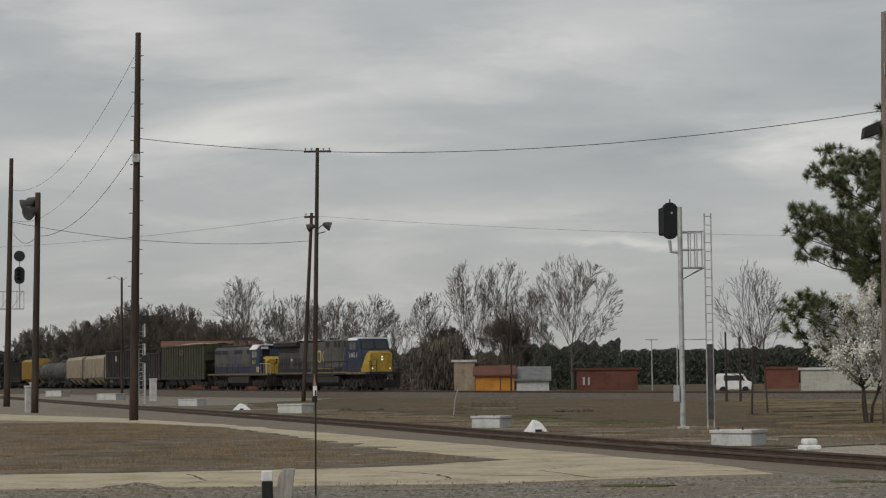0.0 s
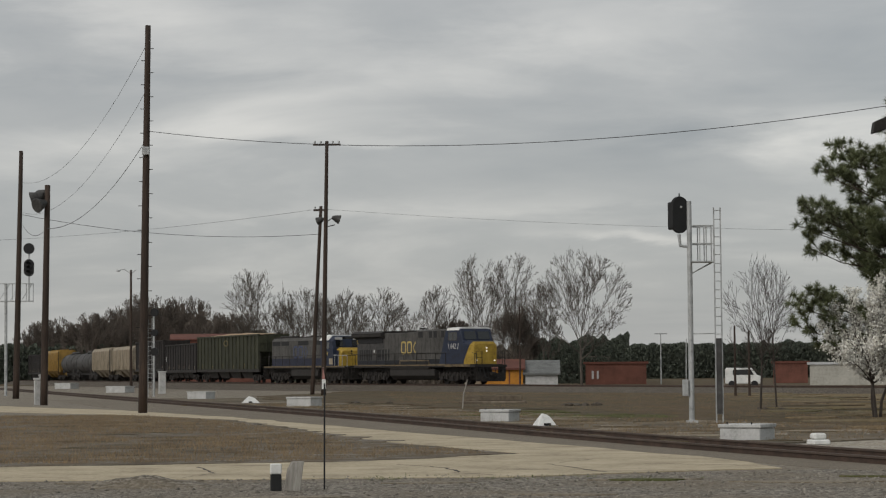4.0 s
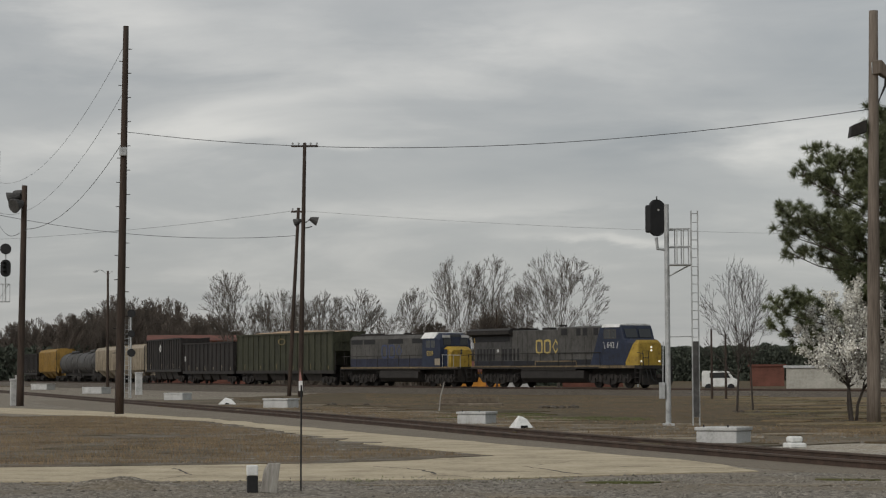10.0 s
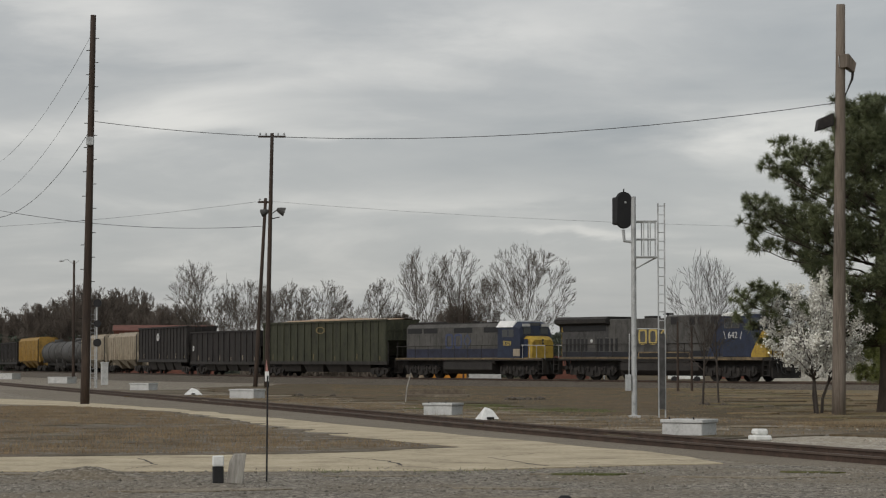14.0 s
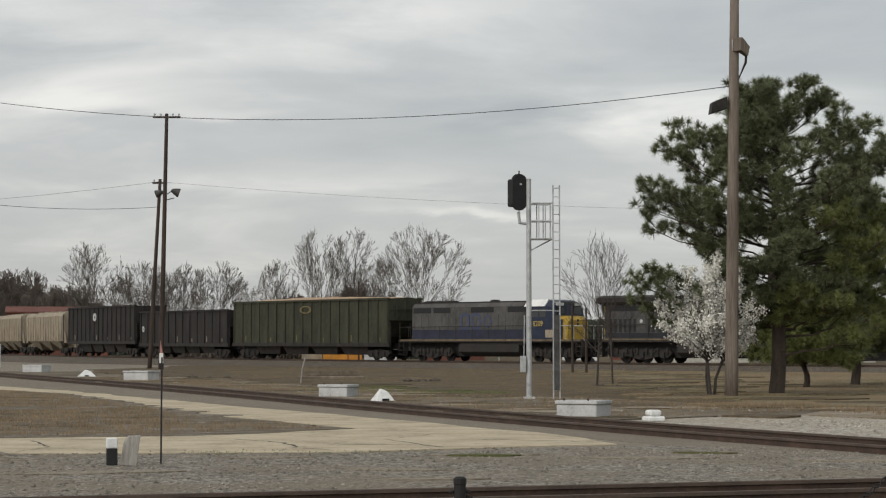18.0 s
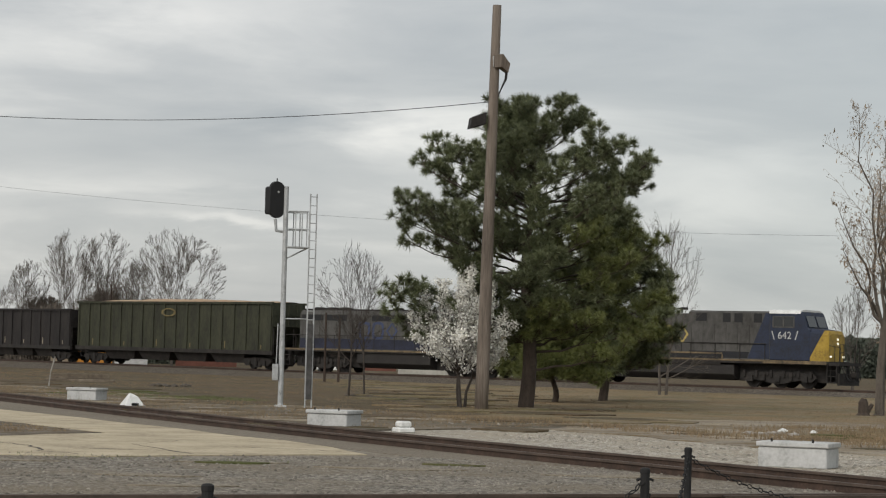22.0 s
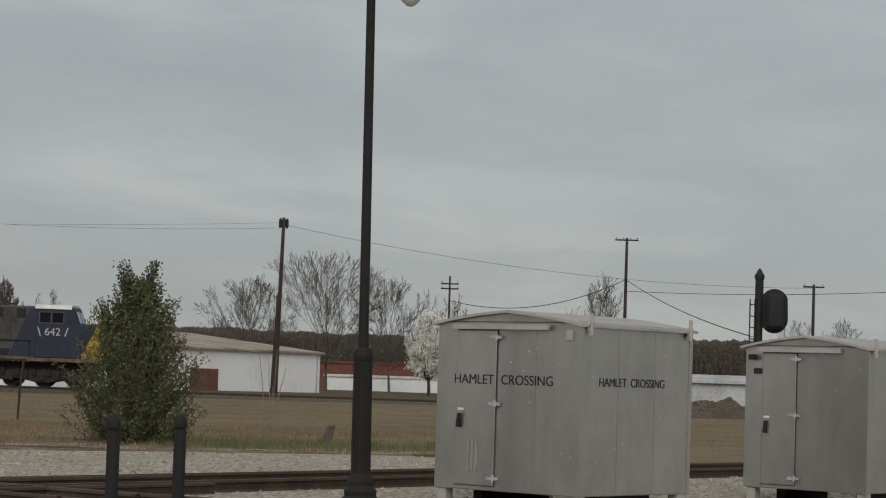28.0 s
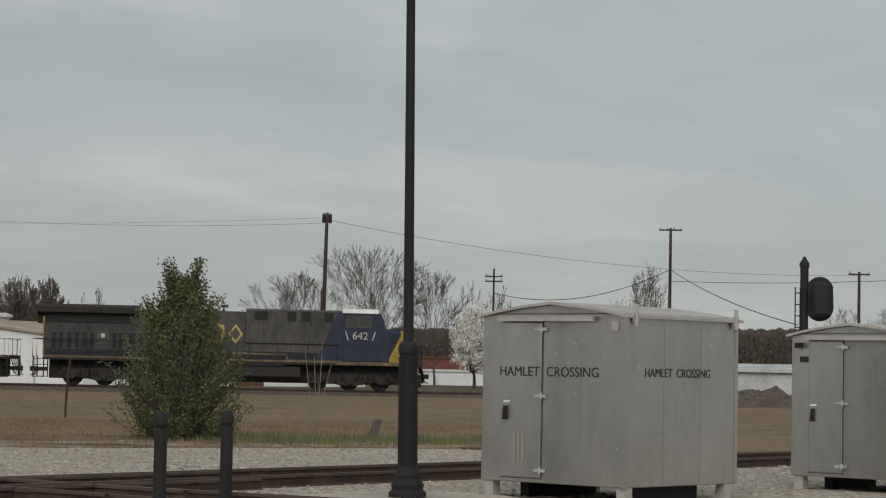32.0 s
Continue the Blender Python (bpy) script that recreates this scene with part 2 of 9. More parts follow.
# worn top of the rail; also paints the head's sides as lit above the web
M_RAILHEAD = surface("worn_lit_rail_head", (0.078, 0.055, 0.042), rough=0.7, metal=0.1, coarse=2, fine=30, bump=0.05)
M_TIE = surface("creosoted_tie", (0.06, 0.048, 0.04), rough=0.95, coarse=4, fine=30, stretch=(1, 6, 1))
M_POLE = surface("creosote_pole", (0.045, 0.03, 0.022), (0.025, 0.017, 0.013), (0.075, 0.05, 0.036), 0.9, coarse=3, fine=25, stretch=(1, 1, 0.08), bump=0.3)
M_POLE2 = surface("weathered_wood_pole", (0.165, 0.134, 0.108), (0.09, 0.072, 0.057), (0.245, 0.205, 0.168), 0.9, coarse=3, fine=25, stretch=(1, 1, 0.08), bump=0.3)
M_STEEL = surface("galvanised_steel", (0.42, 0.43, 0.43), rough=0.55, metal=0.25, coarse=3, fine=30, bump=0.05)
M_ALU = surface("brushed_aluminium", (0.47, 0.46, 0.435), (0.40, 0.392, 0.37), (0.53, 0.52, 0.495), rough=0.3, metal=0.85, coarse=0.9, fine=5, stretch=(1, 1, 0.5), bump=0.04)
M_ALUROOF = surface("dull_aluminium_roof", (0.43, 0.41, 0.38), (0.36, 0.345, 0.32), (0.48, 0.46, 0.43), rough=0.6, metal=0.15, coarse=2, fine=14, bump=0.05)
M_BLACK = surface("black_paint", (0.012, 0.012, 0.013), rough=0.75, coarse=3, fine=30, bump=0.05)
M_DARKGREY = surface("grimy_dark_metal", (0.017, 0.014, 0.012), (0.009, 0.0075, 0.0065), (0.036, 0.029, 0.024), rough=0.75, coarse=2, fine=14, bump=0.2)
M_CONC = surface("white_concrete", (0.48, 0.48, 0.47), (0.33, 0.33, 0.32), (0.56, 0.56, 0.55), 0.85, coarse=2.5, fine=18, bump=0.15)
M_PAD = surface("concrete_slab", (0.38, 0.34, 0.28), rough=0.9, coarse=0.8, fine=10, bump=0.1)
M_WOODGREY = surface("weathered_grey_wood", (0.30, 0.28, 0.25), (0.17, 0.155, 0.14), (0.42, 0.40, 0.36), 0.95, coarse=6, fine=30, stretch=(1, 1, 0.15), bump=0.4)
M_BARK = surface("grey_bark", (0.11, 0.093, 0.077), rough=0.95, coarse=5, fine=30, stretch=(1, 1, 0.3), bump=0.4)
M_BARKDARK = surface("dark_pine_bark", (0.06, 0.045, 0.035), rough=0.95, coarse=5, fine=25, stretch=(1, 1, 0.3), bump=0.4)
M_TWIG = surface("bare_twigs", (0.1, 0.085, 0.071), (0.068, 0.057, 0.047), (0.145, 0.126, 0.107), 0.95, coarse=0.6, fine=5, bump=0.0)
M_TWIGBROWN = surface("brown_thicket_twigs", (0.115, 0.094, 0.078), (0.075, 0.061, 0.05), (0.165, 0.138, 0.115), 0.95, coarse=0.3, fine=4, bump=0.0)
M_TWIGRED = surface("budding_reddish_twigs", (0.24, 0.195, 0.155), (0.15, 0.12, 0.09), (0.33, 0.28, 0.225), 0.95, coarse=0.6, fine=5, bump=0.0)
M_TWIGDARK = surface("dark_sapling_twigs", (0.055, 0.045, 0.038), rough=0.95, coarse=2, fine=12, bump=0.0)
M_BUD = leafy("brown_buds", (0.20, 0.15, 0.10), (0.36, 0.28, 0.20), 0.8)
M_NEEDLE = leafy("pine_needles", (0.066, 0.082, 0.038), (0.19, 0.21, 0.105), 0.55)
M_NEEDLELOW = leafy("yellow_green_needles", (0.08, 0.098, 0.026), (0.2, 0.215, 0.07), 0.55)
M_LEAF = leafy("waxy_bush_leaves", (0.056, 0.073, 0.022), (0.135, 0.15, 0.052), 0.7)
M_BLOSSOM = leafy("white_blossom", (0.62, 0.60, 0.54), (0.88, 0.87, 0.82), 0.8)
M_FARWOOD = leafy("far_woods", (0.05, 0.06, 0.045), (0.08, 0.092, 0.068), 0.9)
M_FARBROWN = leafy("far_bare_woods", (0.085, 0.07, 0.056), (0.15, 0.126, 0.102), 0.9)
M_LOCOGREY = surface("grimy_locomotive_grey", (0.07, 0.067, 0.062), (0.036, 0.034, 0.031), (0.098, 0.094, 0.088), 0.85, coarse=0.6, fine=4, stretch=(1, 1, 0.6), bump=0.05)
M_LOCOBLUE = surface("deep_blue_paint", (0.013, 0.02, 0.043), (0.01, 0.012, 0.02), (0.019, 0.028, 0.058), 0.65, coarse=1.5, fine=10, bump=0.05)
M_BANDBLUE = surface("grimy_navy_band", (0.011, 0.012, 0.016), (0.008, 0.008, 0.009), (0.018, 0.019, 0.026), 0.75, coarse=1.2, fine=8, bump=0.05)
M_LOCOYEL = surface("chrome_yellow_paint", (0.37, 0.24, 0.026), (0.21, 0.132, 0.02), (0.45, 0.3, 0.042), 0.55, coarse=2, fine=10, bump=0.05)
M_FADEYEL = surface("faded_yellow_lettering", (0.44, 0.33, 0.10), (0.22, 0.17, 0.07), (0.52, 0.40, 0.13), 0.6, coarse=3, fine=14, bump=0.0)
M_DULLYEL = surface("dulled_yellow_stencil", (0.15, 0.115, 0.045), (0.07, 0.058, 0.03), (0.21, 0.165, 0.065), 0.7, coarse=3, fine=14, bump=0.0)
M_LOCOSOOT = surface("sooty_radiator_grey", (0.05, 0.048, 0.047), (0.024, 0.023, 0.022), (0.075, 0.072, 0.07), 0.85, coarse=0.8, fine=5, stretch=(1, 1, 0.5), bump=0.06)
M_NAVY = surface("worn_navy_band", (0.021, 0.024, 0.044), (0.014, 0.015, 0.022), (0.03, 0.034, 0.06), 0.8, coarse=1.2, fine=8, bump=0.05)
M_FADEBLUE = surface("faded_blue_lettering", (0.035, 0.048, 0.105), (0.03, 0.038, 0.07), (0.05, 0.066, 0.135), 0.6, coarse=3, fine=14, bump=0.0)
M_WHITE = surface("white_paint", (0.72, 0.72, 0.70), (0.5, 0.5, 0.48), (0.8, 0.8, 0.78), 0.6, coarse=1.5, fine=10, bump=0.03)
M_SILL = surface("dusty_yellow_sill", (0.13, 0.095, 0.055), (0.035, 0.028, 0.02), (0.24, 0.175, 0.095), 0.8, coarse=1.6, fine=14, bump=0.1)
M_GLASS = glassy("dark_cab_glass", (0.012, 0.014, 0.016))
M_FUEL = surface("oily_fuel_tank", (0.022, 0.019, 0.017), rough=0.75, coarse=1.5, fine=8, bump=0.1)
M_GREENCAR = surface("drab_green_hopper_paint", (0.034, 0.036, 0.02), (0.017, 0.017, 0.011), (0.052, 0.052, 0.03), 0.85, coarse=1.3, fine=8, stretch=(1, 1, 0.3), bump=0.08)
M_BLACKCAR = surface("sooty_black_hopper", (0.017, 0.014, 0.013), (0.009, 0.0075, 0.007), (0.03, 0.025, 0.022), 0.85, coarse=1.3, fine=8, stretch=(1, 1, 0.3), bump=0.08)
M_TANCAR = surface("dirty_tan_hopper", (0.28, 0.235, 0.17), (0.16, 0.13, 0.095), (0.36, 0.31, 0.24), 0.75, coarse=1.3, fine=8, stretch=(1, 1, 0.25), bump=0.08)
M_YELCAR = surface("weathered_yellow_car", (0.26, 0.155, 0.03), (0.14, 0.085, 0.022), (0.33, 0.2, 0.045), 0.7, coarse=1.3, fine=8, bump=0.05)
M_TANK = surface("dirty_grey_tank", (0.052, 0.05, 0.048), (0.018, 0.017, 0.016), (0.1, 0.097, 0.093), 0.7, coarse=0.9, fine=8, bump=0.05)
M_CHIPS = surface("wood_chip_load", (0.36, 0.25, 0.16), rough=1.0, coarse=3, fine=30, bump=0.6)
M_RUSTROOF = surface("rust_red_roof", (0.13, 0.045, 0.03), (0.085, 0.03, 0.02), (0.17, 0.06, 0.04), 0.8, coarse=0.6, fine=6, bump=0.1)
M_BRICK = surface("red_brick_wall", (0.15, 0.06, 0.042), rough=0.9, coarse=0.8, fine=9, bump=0.15)
M_ORANGE = surface("orange_painted_wall", (0.47, 0.2, 0.025), rough=0.8, coarse=0.8, fine=8, bump=0.05)
M_WHITEWALL = surface("white_corrugated_wall", (0.86, 0.865, 0.865), (0.76, 0.765, 0.765), (0.9, 0.9, 0.9), 0.75, coarse=0.4, fine=3, stretch=(1, 1, 0.3), bump=0.05)
M_BROWNROOF = surface("stained_metal_roof", (0.34, 0.28, 0.22), (0.2, 0.15, 0.11), (0.46, 0.41, 0.35), 0.8, coarse=0.35, fine=4, bump=0.05)
M_GREYROOF = surface("grey_metal_roof", (0.45, 0.46, 0.46), rough=0.6, coarse=0.5, fine=5, bump=0.03)
M_TAN = surface("tan_vent_mesh", (0.30, 0.275, 0.235), rough=0.8, coarse=3, fine=30, bump=0.05)
M_ROOFDULL = surface("dull_grey_shingle_roof", (0.16, 0.165, 0.16), rough=0.9, coarse=1, fine=8, bump=0.1)
M_CREAM = surface("dull_cream_wall", (0.40, 0.385, 0.34), (0.3, 0.29, 0.25), (0.47, 0.455, 0.405), 0.85, coarse=0.5, fine=4, bump=0.04)
M_DOOR = surface("rust_brown_door", (0.16, 0.07, 0.045), rough=0.8, coarse=1, fine=8, bump=0.1)
M_GLOBE = surface("frosted_lamp_globe", (0.66, 0.63, 0.57), rough=0.35, coarse=3, fine=20, bump=0.0)
M_LAMPPAINT = surface("black_lamp_post_paint", (0.011, 0.0105, 0.0105), rough=0.8, coarse=4, fine=20, bump=0.06)
M_WIRE = surface("weathered_cable", (0.03, 0.03, 0.032), rough=0.7, coarse=3, fine=10, bump=0.0)
M_REDREF = surface("red_reflector", (0.36, 0.17, 0.15), rough=0.4, coarse=6, fine=20, bump=0.0)
M_HEADLIGHT = lamp_glow("headlight", (1.0, 0.93, 0.75), 0.6)
M_INK = surface("black_lettering", (0.02, 0.02, 0.022), rough=0.6, coarse=6, fine=20, bump=0.0)


def field(name, cols, big, mid, fine, flat=1.0):
    """Winter grass: broad drifts between three tones, finer tufting and relief."""
    m, nd, ln, bsdf = principled(name)
    tc = nd.new("ShaderNodeTexCoord")
    last = None
    for k, (scale, lo, hi) in enumerate(((big, 0.41, 0.59), (mid, 0.44, 0.62))):
        n = nd.new("ShaderNodeTexNoise")
        n.inputs["Scale"].default_value, n.inputs["Detail"].default_value, n.inputs["Roughness"].default_value = scale, 6, 0.62
        ln.new(tc.outputs["Object"], n.inputs["Vector"])
        mr = nd.new("ShaderNodeMapRange")
        mr.inputs["From Min"].default_value, mr.inputs["From Max"].default_value = lo, hi
        ln.new(n.outputs["Fac"], mr.inputs["Value"])
        mx = nd.new("ShaderNodeMix")
        mx.data_type = "RGBA"
        ln.new(mr.outputs[0], mx.inputs["Factor"])
        if last is None:
            mx.inputs["A"].default_value = (*cols[0], 1)
        else:
            ln.new(last, mx.inputs["A"])
        mx.inputs["B"].default_value = (*cols[k + 1], 1)
        last = mx.outputs["Result"]
    n = nd.new("ShaderNodeTexNoise")
    n.inputs["Scale"].default_value, n.inputs["Detail"].default_value = fine, 4
    ln.new(tc.outputs["Object"], n.inputs["Vector"])
    mr = nd.new("ShaderNodeMapRange")
    mr.inputs["From Min"].default_value, mr.inputs["From Max"].default_value = 0.3, 0.7
    mr.inputs["To Min"].default_value, mr.inputs["To Max"].default_value = 0.72, 1.28
    ln.new(n.outputs["Fac"], mr.inputs["Value"])
    hv = nd.new("ShaderNodeHueSaturation")
    ln.new(mr.outputs[0], hv.inputs["Value"])
    ln.new(last, hv.inputs["Color"])
    ln.new(hv.outputs[0], bsdf.inputs["Base Color"])
    bsdf.inputs["Roughness"].default_value = 1.0
    bsdf.inputs["Specular IOR Level"].default_value = 0.1
    bp = nd.new("ShaderNodeBump")
    bp.inputs["Strength"].default_value, bp.inputs["Distance"].default_value = 0.4, 0.03
    ln.new(n.outputs["Fac"], bp.inputs["Height"])
    ln.new(bp.outputs[0], bsdf.inputs["Normal"])
    return m


M_FIELD = field("tan_winter_field", [(0.228, 0.161, 0.092), (0.138, 0.123, 0.068), (0.205, 0.169, 0.116)], 0.17, 0.55, 9)
M_FIELDDARK = field("brown_winter_field", [(0.115, 0.082, 0.05), (0.082, 0.07, 0.043), (0.128, 0.104, 0.073)], 0.16, 0.7, 11)
M_YARD = field("mottled_yard_dirt", [(0.10, 0.076, 0.05), (0.205, 0.172, 0.128), (0.13, 0.115, 0.09)], 0.28, 0.8, 6)
M_MARGIN = field("worn_field_margin", [(0.32, 0.272, 0.205), (0.175, 0.135, 0.086), (0.25, 0.222, 0.183)], 0.32, 1.1, 9)
M_GRASSMIX = field("thin_grass_on_gravel", [(0.15, 0.115, 0.078), (0.105, 0.086, 0.062), (0.19, 0.172, 0.145)], 0.25, 1.3, 14)
M_GRAVELPALE = stones("pale_gravel", [(0.16, 0.14, 0.112), (0.35, 0.312, 0.257), (0.56, 0.515, 0.44), (0.33, 0.28, 0.205)], 0.07, 0.8, 0.6)
M_PALEDIRT = surface("whitish_bare_dirt", (0.36, 0.315, 0.245), (0.22, 0.185, 0.135), (0.48, 0.43, 0.35), 0.95, coarse=1.1, fine=9, bump=0.4)
M_GREENGROUND = field("thin_green_weeds_on_dirt", [(0.10, 0.105, 0.045), (0.135, 0.12, 0.065), (0.085, 0.095, 0.035)], 0.6, 1.6, 12)
M_DUSTGRAVEL = stones("dusty_gravel", [(0.15, 0.125, 0.09), (0.215, 0.182, 0.136), (0.3, 0.262, 0.205), (0.24, 0.2, 0.145)], 0.05, 0.5, 0.6)
M_STONE = leafy("loose_grey_stones", (0.11, 0.097, 0.08), (0.29, 0.262, 0.22), 0.9)
M_STONEPALE = leafy("loose_pale_stones", (0.19, 0.168, 0.135), (0.46, 0.43, 0.37), 0.9)

# ---- mesh helpers ----
def box(bm, x0, x1, y0, y1, z0, z1, taper=0.0):
    vs = [bm.verts.new((x, y, z)) for z in (z0, z1) for x, y in ((x0, y0), (x1, y0), (x1, y1), (x0, y1))]
    for f in ((3, 2, 1, 0), (4, 5, 6, 7), (0, 1, 5, 4), (1, 2, 6, 5), (2, 3, 7, 6), (3, 0, 4, 7)):
        bm.faces.new([vs[i] for i in f])
    return vs


def prism(bm, outline, y0, y1):
    """A side view in x, z drawn out from y0 to y1."""
    a = [bm.verts.new((x, y0, z)) for x, z in outline]
    b = [bm.verts.new((x, y1, z)) for x, z in outline]
    bm.faces.new(a)
    bm.faces.new(b[::-1])
    n = len(a)
    for i in range(n):
        bm.faces.new((a[i], b[i], b[(i + 1) % n], a[(i + 1) % n]))


def loft(bm, sections):
    """Closed rings of points, joined in turn and capped."""
    rings = [[bm.verts.new(p) for p in s] for s in sections]
    n = len(rings[0])
    for a, b in zip(rings, rings[1:]):
        for i in range(n):
            bm.faces.new((a[i], a[(i + 1) % n], b[(i + 1) % n], b[i]))
    bm.faces.new(rings[0][::-1])
    bm.faces.new(rings[-1])


def tube(bm, pts, radii, n=6):
    """A round bar along pts; radii one number or one a point."""
    pts = [Vector(p) for p in pts]
    if not hasattr(radii, "__len__"):
        radii = [radii] * len(pts)
    secs = []
    for i, p in enumerate(pts):
        d = (pts[min(i + 1, len(pts) - 1)] - pts[max(i - 1, 0)]).normalized()
        u = d.cross(Vector((0, 0, 1)) if abs(d.z) < 0.95 else Vector((1, 0, 0))).normalized()
        w = u.cross(d)
        secs.append([p + radii[i] * (math.cos(t) * u + math.sin(t) * w) for t in (2 * math.pi * k / n for k in range(n))])
    loft(bm, secs)


def turned_on_z(bm, profile, n=12, at=(0, 0, 0)):
    """A lathe shape: profile of (radius, z)."""
    loft(bm, [[(at[0] + r * math.cos(2 * math.pi * k / n), at[1] + r * math.sin(2 * math.pi * k / n), at[2] + z) for k in range(n)] for r, z in profile])


def disc_y(bm, x, y0, y1, z, r, n=16):
    tube(bm, [(x, y0, z), (x, y1, z)], r, n)


def mesh_of(bm, name, material, bevel=0.0, smooth=False, turn=True):
    if turn:
        bmesh.ops.recalc_face_normals(bm, faces=bm.faces)
    if bevel:
        bmesh.ops.bevel(bm, geom=list(bm.edges), offset=bevel, segments=1, affect="EDGES", clamp_overlap=True)
    me = bpy.data.meshes.new(name)
    bm.to_mesh(me)
    bm.free()
    me.materials.append(material)
    if smooth:
        for p in me.polygons:
            p.use_smooth = True
    return me


def part(name, bm, material, parent, label="", bevel=0.0, smooth=False, kind=""):
    ob = new(name, mesh_of(bm, name, material, bevel, smooth))
    ob.parent = parent
    if label:
        ob["label"] = label
    if kind:
        ob["kind"] = kind
    return ob


def thing(name, m, label, category, group="", kind=""):
    ob = new(name)
    ob.matrix_basis = m
    return tagged(ob, label, category, group, kind)


def solid(name, bm, material, m, label, category, group="", kind="", bevel=0.0, smooth=False):
    ob = new(name, mesh_of(bm, name, material, bevel, smooth))
    ob.matrix_basis = m
    return tagged(ob, label, category, group, kind)


def raw_mesh(name, verts, faces, material):
    me = bpy.data.meshes.new(name)
    me.from_pydata(verts, [], faces)
    me.materials.append(material)
    return me


def lettering(name, text, size, material, parent, m, depth=0.004, label="", bold=0.0):
    cu = bpy.data.curves.new(name, "FONT")
    cu.body, cu.size, cu.extrude, cu.align_x, cu.align_y = text, size, depth, "CENTER", "CENTER"
    cu.offset = bold
    tmp = bpy.data.objects.new(name, cu)
    scene.collection.objects.link(tmp)
    me = bpy.data.meshes.new_from_object(tmp.evaluated_get(bpy.context.evaluated_depsgraph_get()))
    bpy.data.objects.remove(tmp)
    me.materials.clear()
    me.materials.append(material)
    ob = new(name, me)
    ob.parent = parent
    ob.matrix_local = m
    if label:
        ob["label"] = label
    return ob


def ring_dir(az, d):
    """Ground place at d metres from the camera, az degrees to the right of straight ahead at the start."""
    return d * math.sin(radians(az)), d * math.cos(radians(az))


B = bmesh.new

# ---- ground, roads and tracks ----
from mathutils import geometry

def sheet(name, outline, z, material, label, rough_edge=0.3, step=1.2):
    """A flat patch with a wandering edge."""
    rnd = random.Random(len(name) * 31 + len(outline))
    pts = []
    for (xa, ya), (xb, yb) in zip(outline, outline[1:] + outline[:1]):
        n = max(1, int(math.hypot(xb - xa, yb - ya) / step))
        n = min(n, 60)
        for k in range(n):
            t = k / n
            j = rough_edge if k else 0
            px, py = xa + (xb - xa) * t, ya + (yb - ya) * t
            q = 2.6 * step
            pts.append((px + 1.5 * j * noise.noise((px / q, py / q, z * 90)) + rnd.uniform(-j, j) * 0.12, py + 1.5 * j * noise.noise((px / q, py / q, z * 90 + 7)) + rnd.uniform(-j, j) * 0.12, z))
    n = len(pts)
    vs, _, fs, _, _, _ = geometry.delaunay_2d_cdt([Vector(p[:2]) for p in pts], [(i, (i + 1) % n) for i in range(n)], [], 1, 0.0001)
    verts, faces, used = [(v.x, v.y, z) for v in vs], [list(f) for f in fs], {}
    for f in fs:
        for p, q in zip(f, f[1:] + f[:1]):
            used[(p, q)] = 1
    # a rim that turns down at the edge
    for p, q in list(used):
        if (q, p) not in used:
            i = len(verts)
            verts += [(verts[p][0], verts[p][1], -0.02), (verts[q][0], verts[q][1], -0.02)]
            faces.append([q, p, i, i + 1])
    ob = new(name, raw_mesh(name, verts, faces, material))
    return tagged(ob, label, "ground", kind="structure")


# one sheet to the horizon, in finer squares near the viewer
gx = [-2500, -1000, -450, -220] + [-120 + 12 * k for k in range(25)] + [240, 450, 1000, 2500]
gy = [-600, -200, -80] + [-30 + 12 * k for k in range(24)] + [300, 450, 800, 1600, 3200]
bm = B()
grid = [[bm.verts.new((x, y, 0.0)) for y in gy] for x in gx]
for i in range(len(gx) - 1):
    for j in range(len(gy) - 1):
        bm.faces.new((grid[i][j], grid[i + 1][j], grid[i + 1][j + 1], grid[i][j + 1]))
tagged(new("ground", mesh_of(bm, "ground", M_GROUND, turn=False)), "dusty gravel and dirt ground of the rail yard", "ground", kind="structure")

sheet("ground_gravel", [(-60, 4), (60, 4), (62, 31), (34, 33.6), (27, 37.6), (20, 38.6), (15.4, 40), (13.5, 47), (10.5, 57), (6, 66), (1, 62), (5.6, 42.8), (6.3, 37.4), (1, 35.2), (-6, 35), (-60, 34)],
      0.004, M_GRAVEL, "light grey crushed stone gravel beside the tracks", 0.35)
sheet("ground_asphalt", [(6.2, 37.2), (8.6, 34.4), (9.2, 34.6), (5.9, 43.5), (2.3, 57), (-5.5, 86), (-23, 150), (-27, 150), (-15, 103), (-8.2, 84.6), (-2, 64.2), (1.7, 52.3), (4.6, 43.1)],
      0.008, M_ASPHALT, "worn grey asphalt strip beside the siding", 0.12)
sheet("road_upper", [(4.6, 43.1), (1.7, 52.3), (-2, 64.2), (-8.2, 84.6), (-15, 103), (-34, 140), (-46, 132), (-22, 104), (-13.3, 91.5), (-7.9, 80.2), (-1.7, 54), (1.35, 45.1)],
      0.012, M_SAND, "pale sandy concrete driveway running towards the yard", 0.18)
road_lower = sheet("road_lower", [(1.35, 45.1), (4.6, 43.1), (5.4, 37.6), (1.1, 35.3), (-5, 35.2), (-30, 34.4), (-30, 39.2), (-5.8, 40.8), (-1.8, 41.8)],
      0.016, M_SAND, "pale sandy concrete driveway across the gravel", 0.15)
sheet("ground_grass_near", [(1.2, 45.2), (-1.8, 54), (-8, 80.1), (-13.4, 91.4), (-40, 96), (-40, 40), (-5.8, 41), (-1.8, 42)],
      0.020, M_GRASSMIX, "dry brown winter grass between the driveways", 0.5, 0.6)
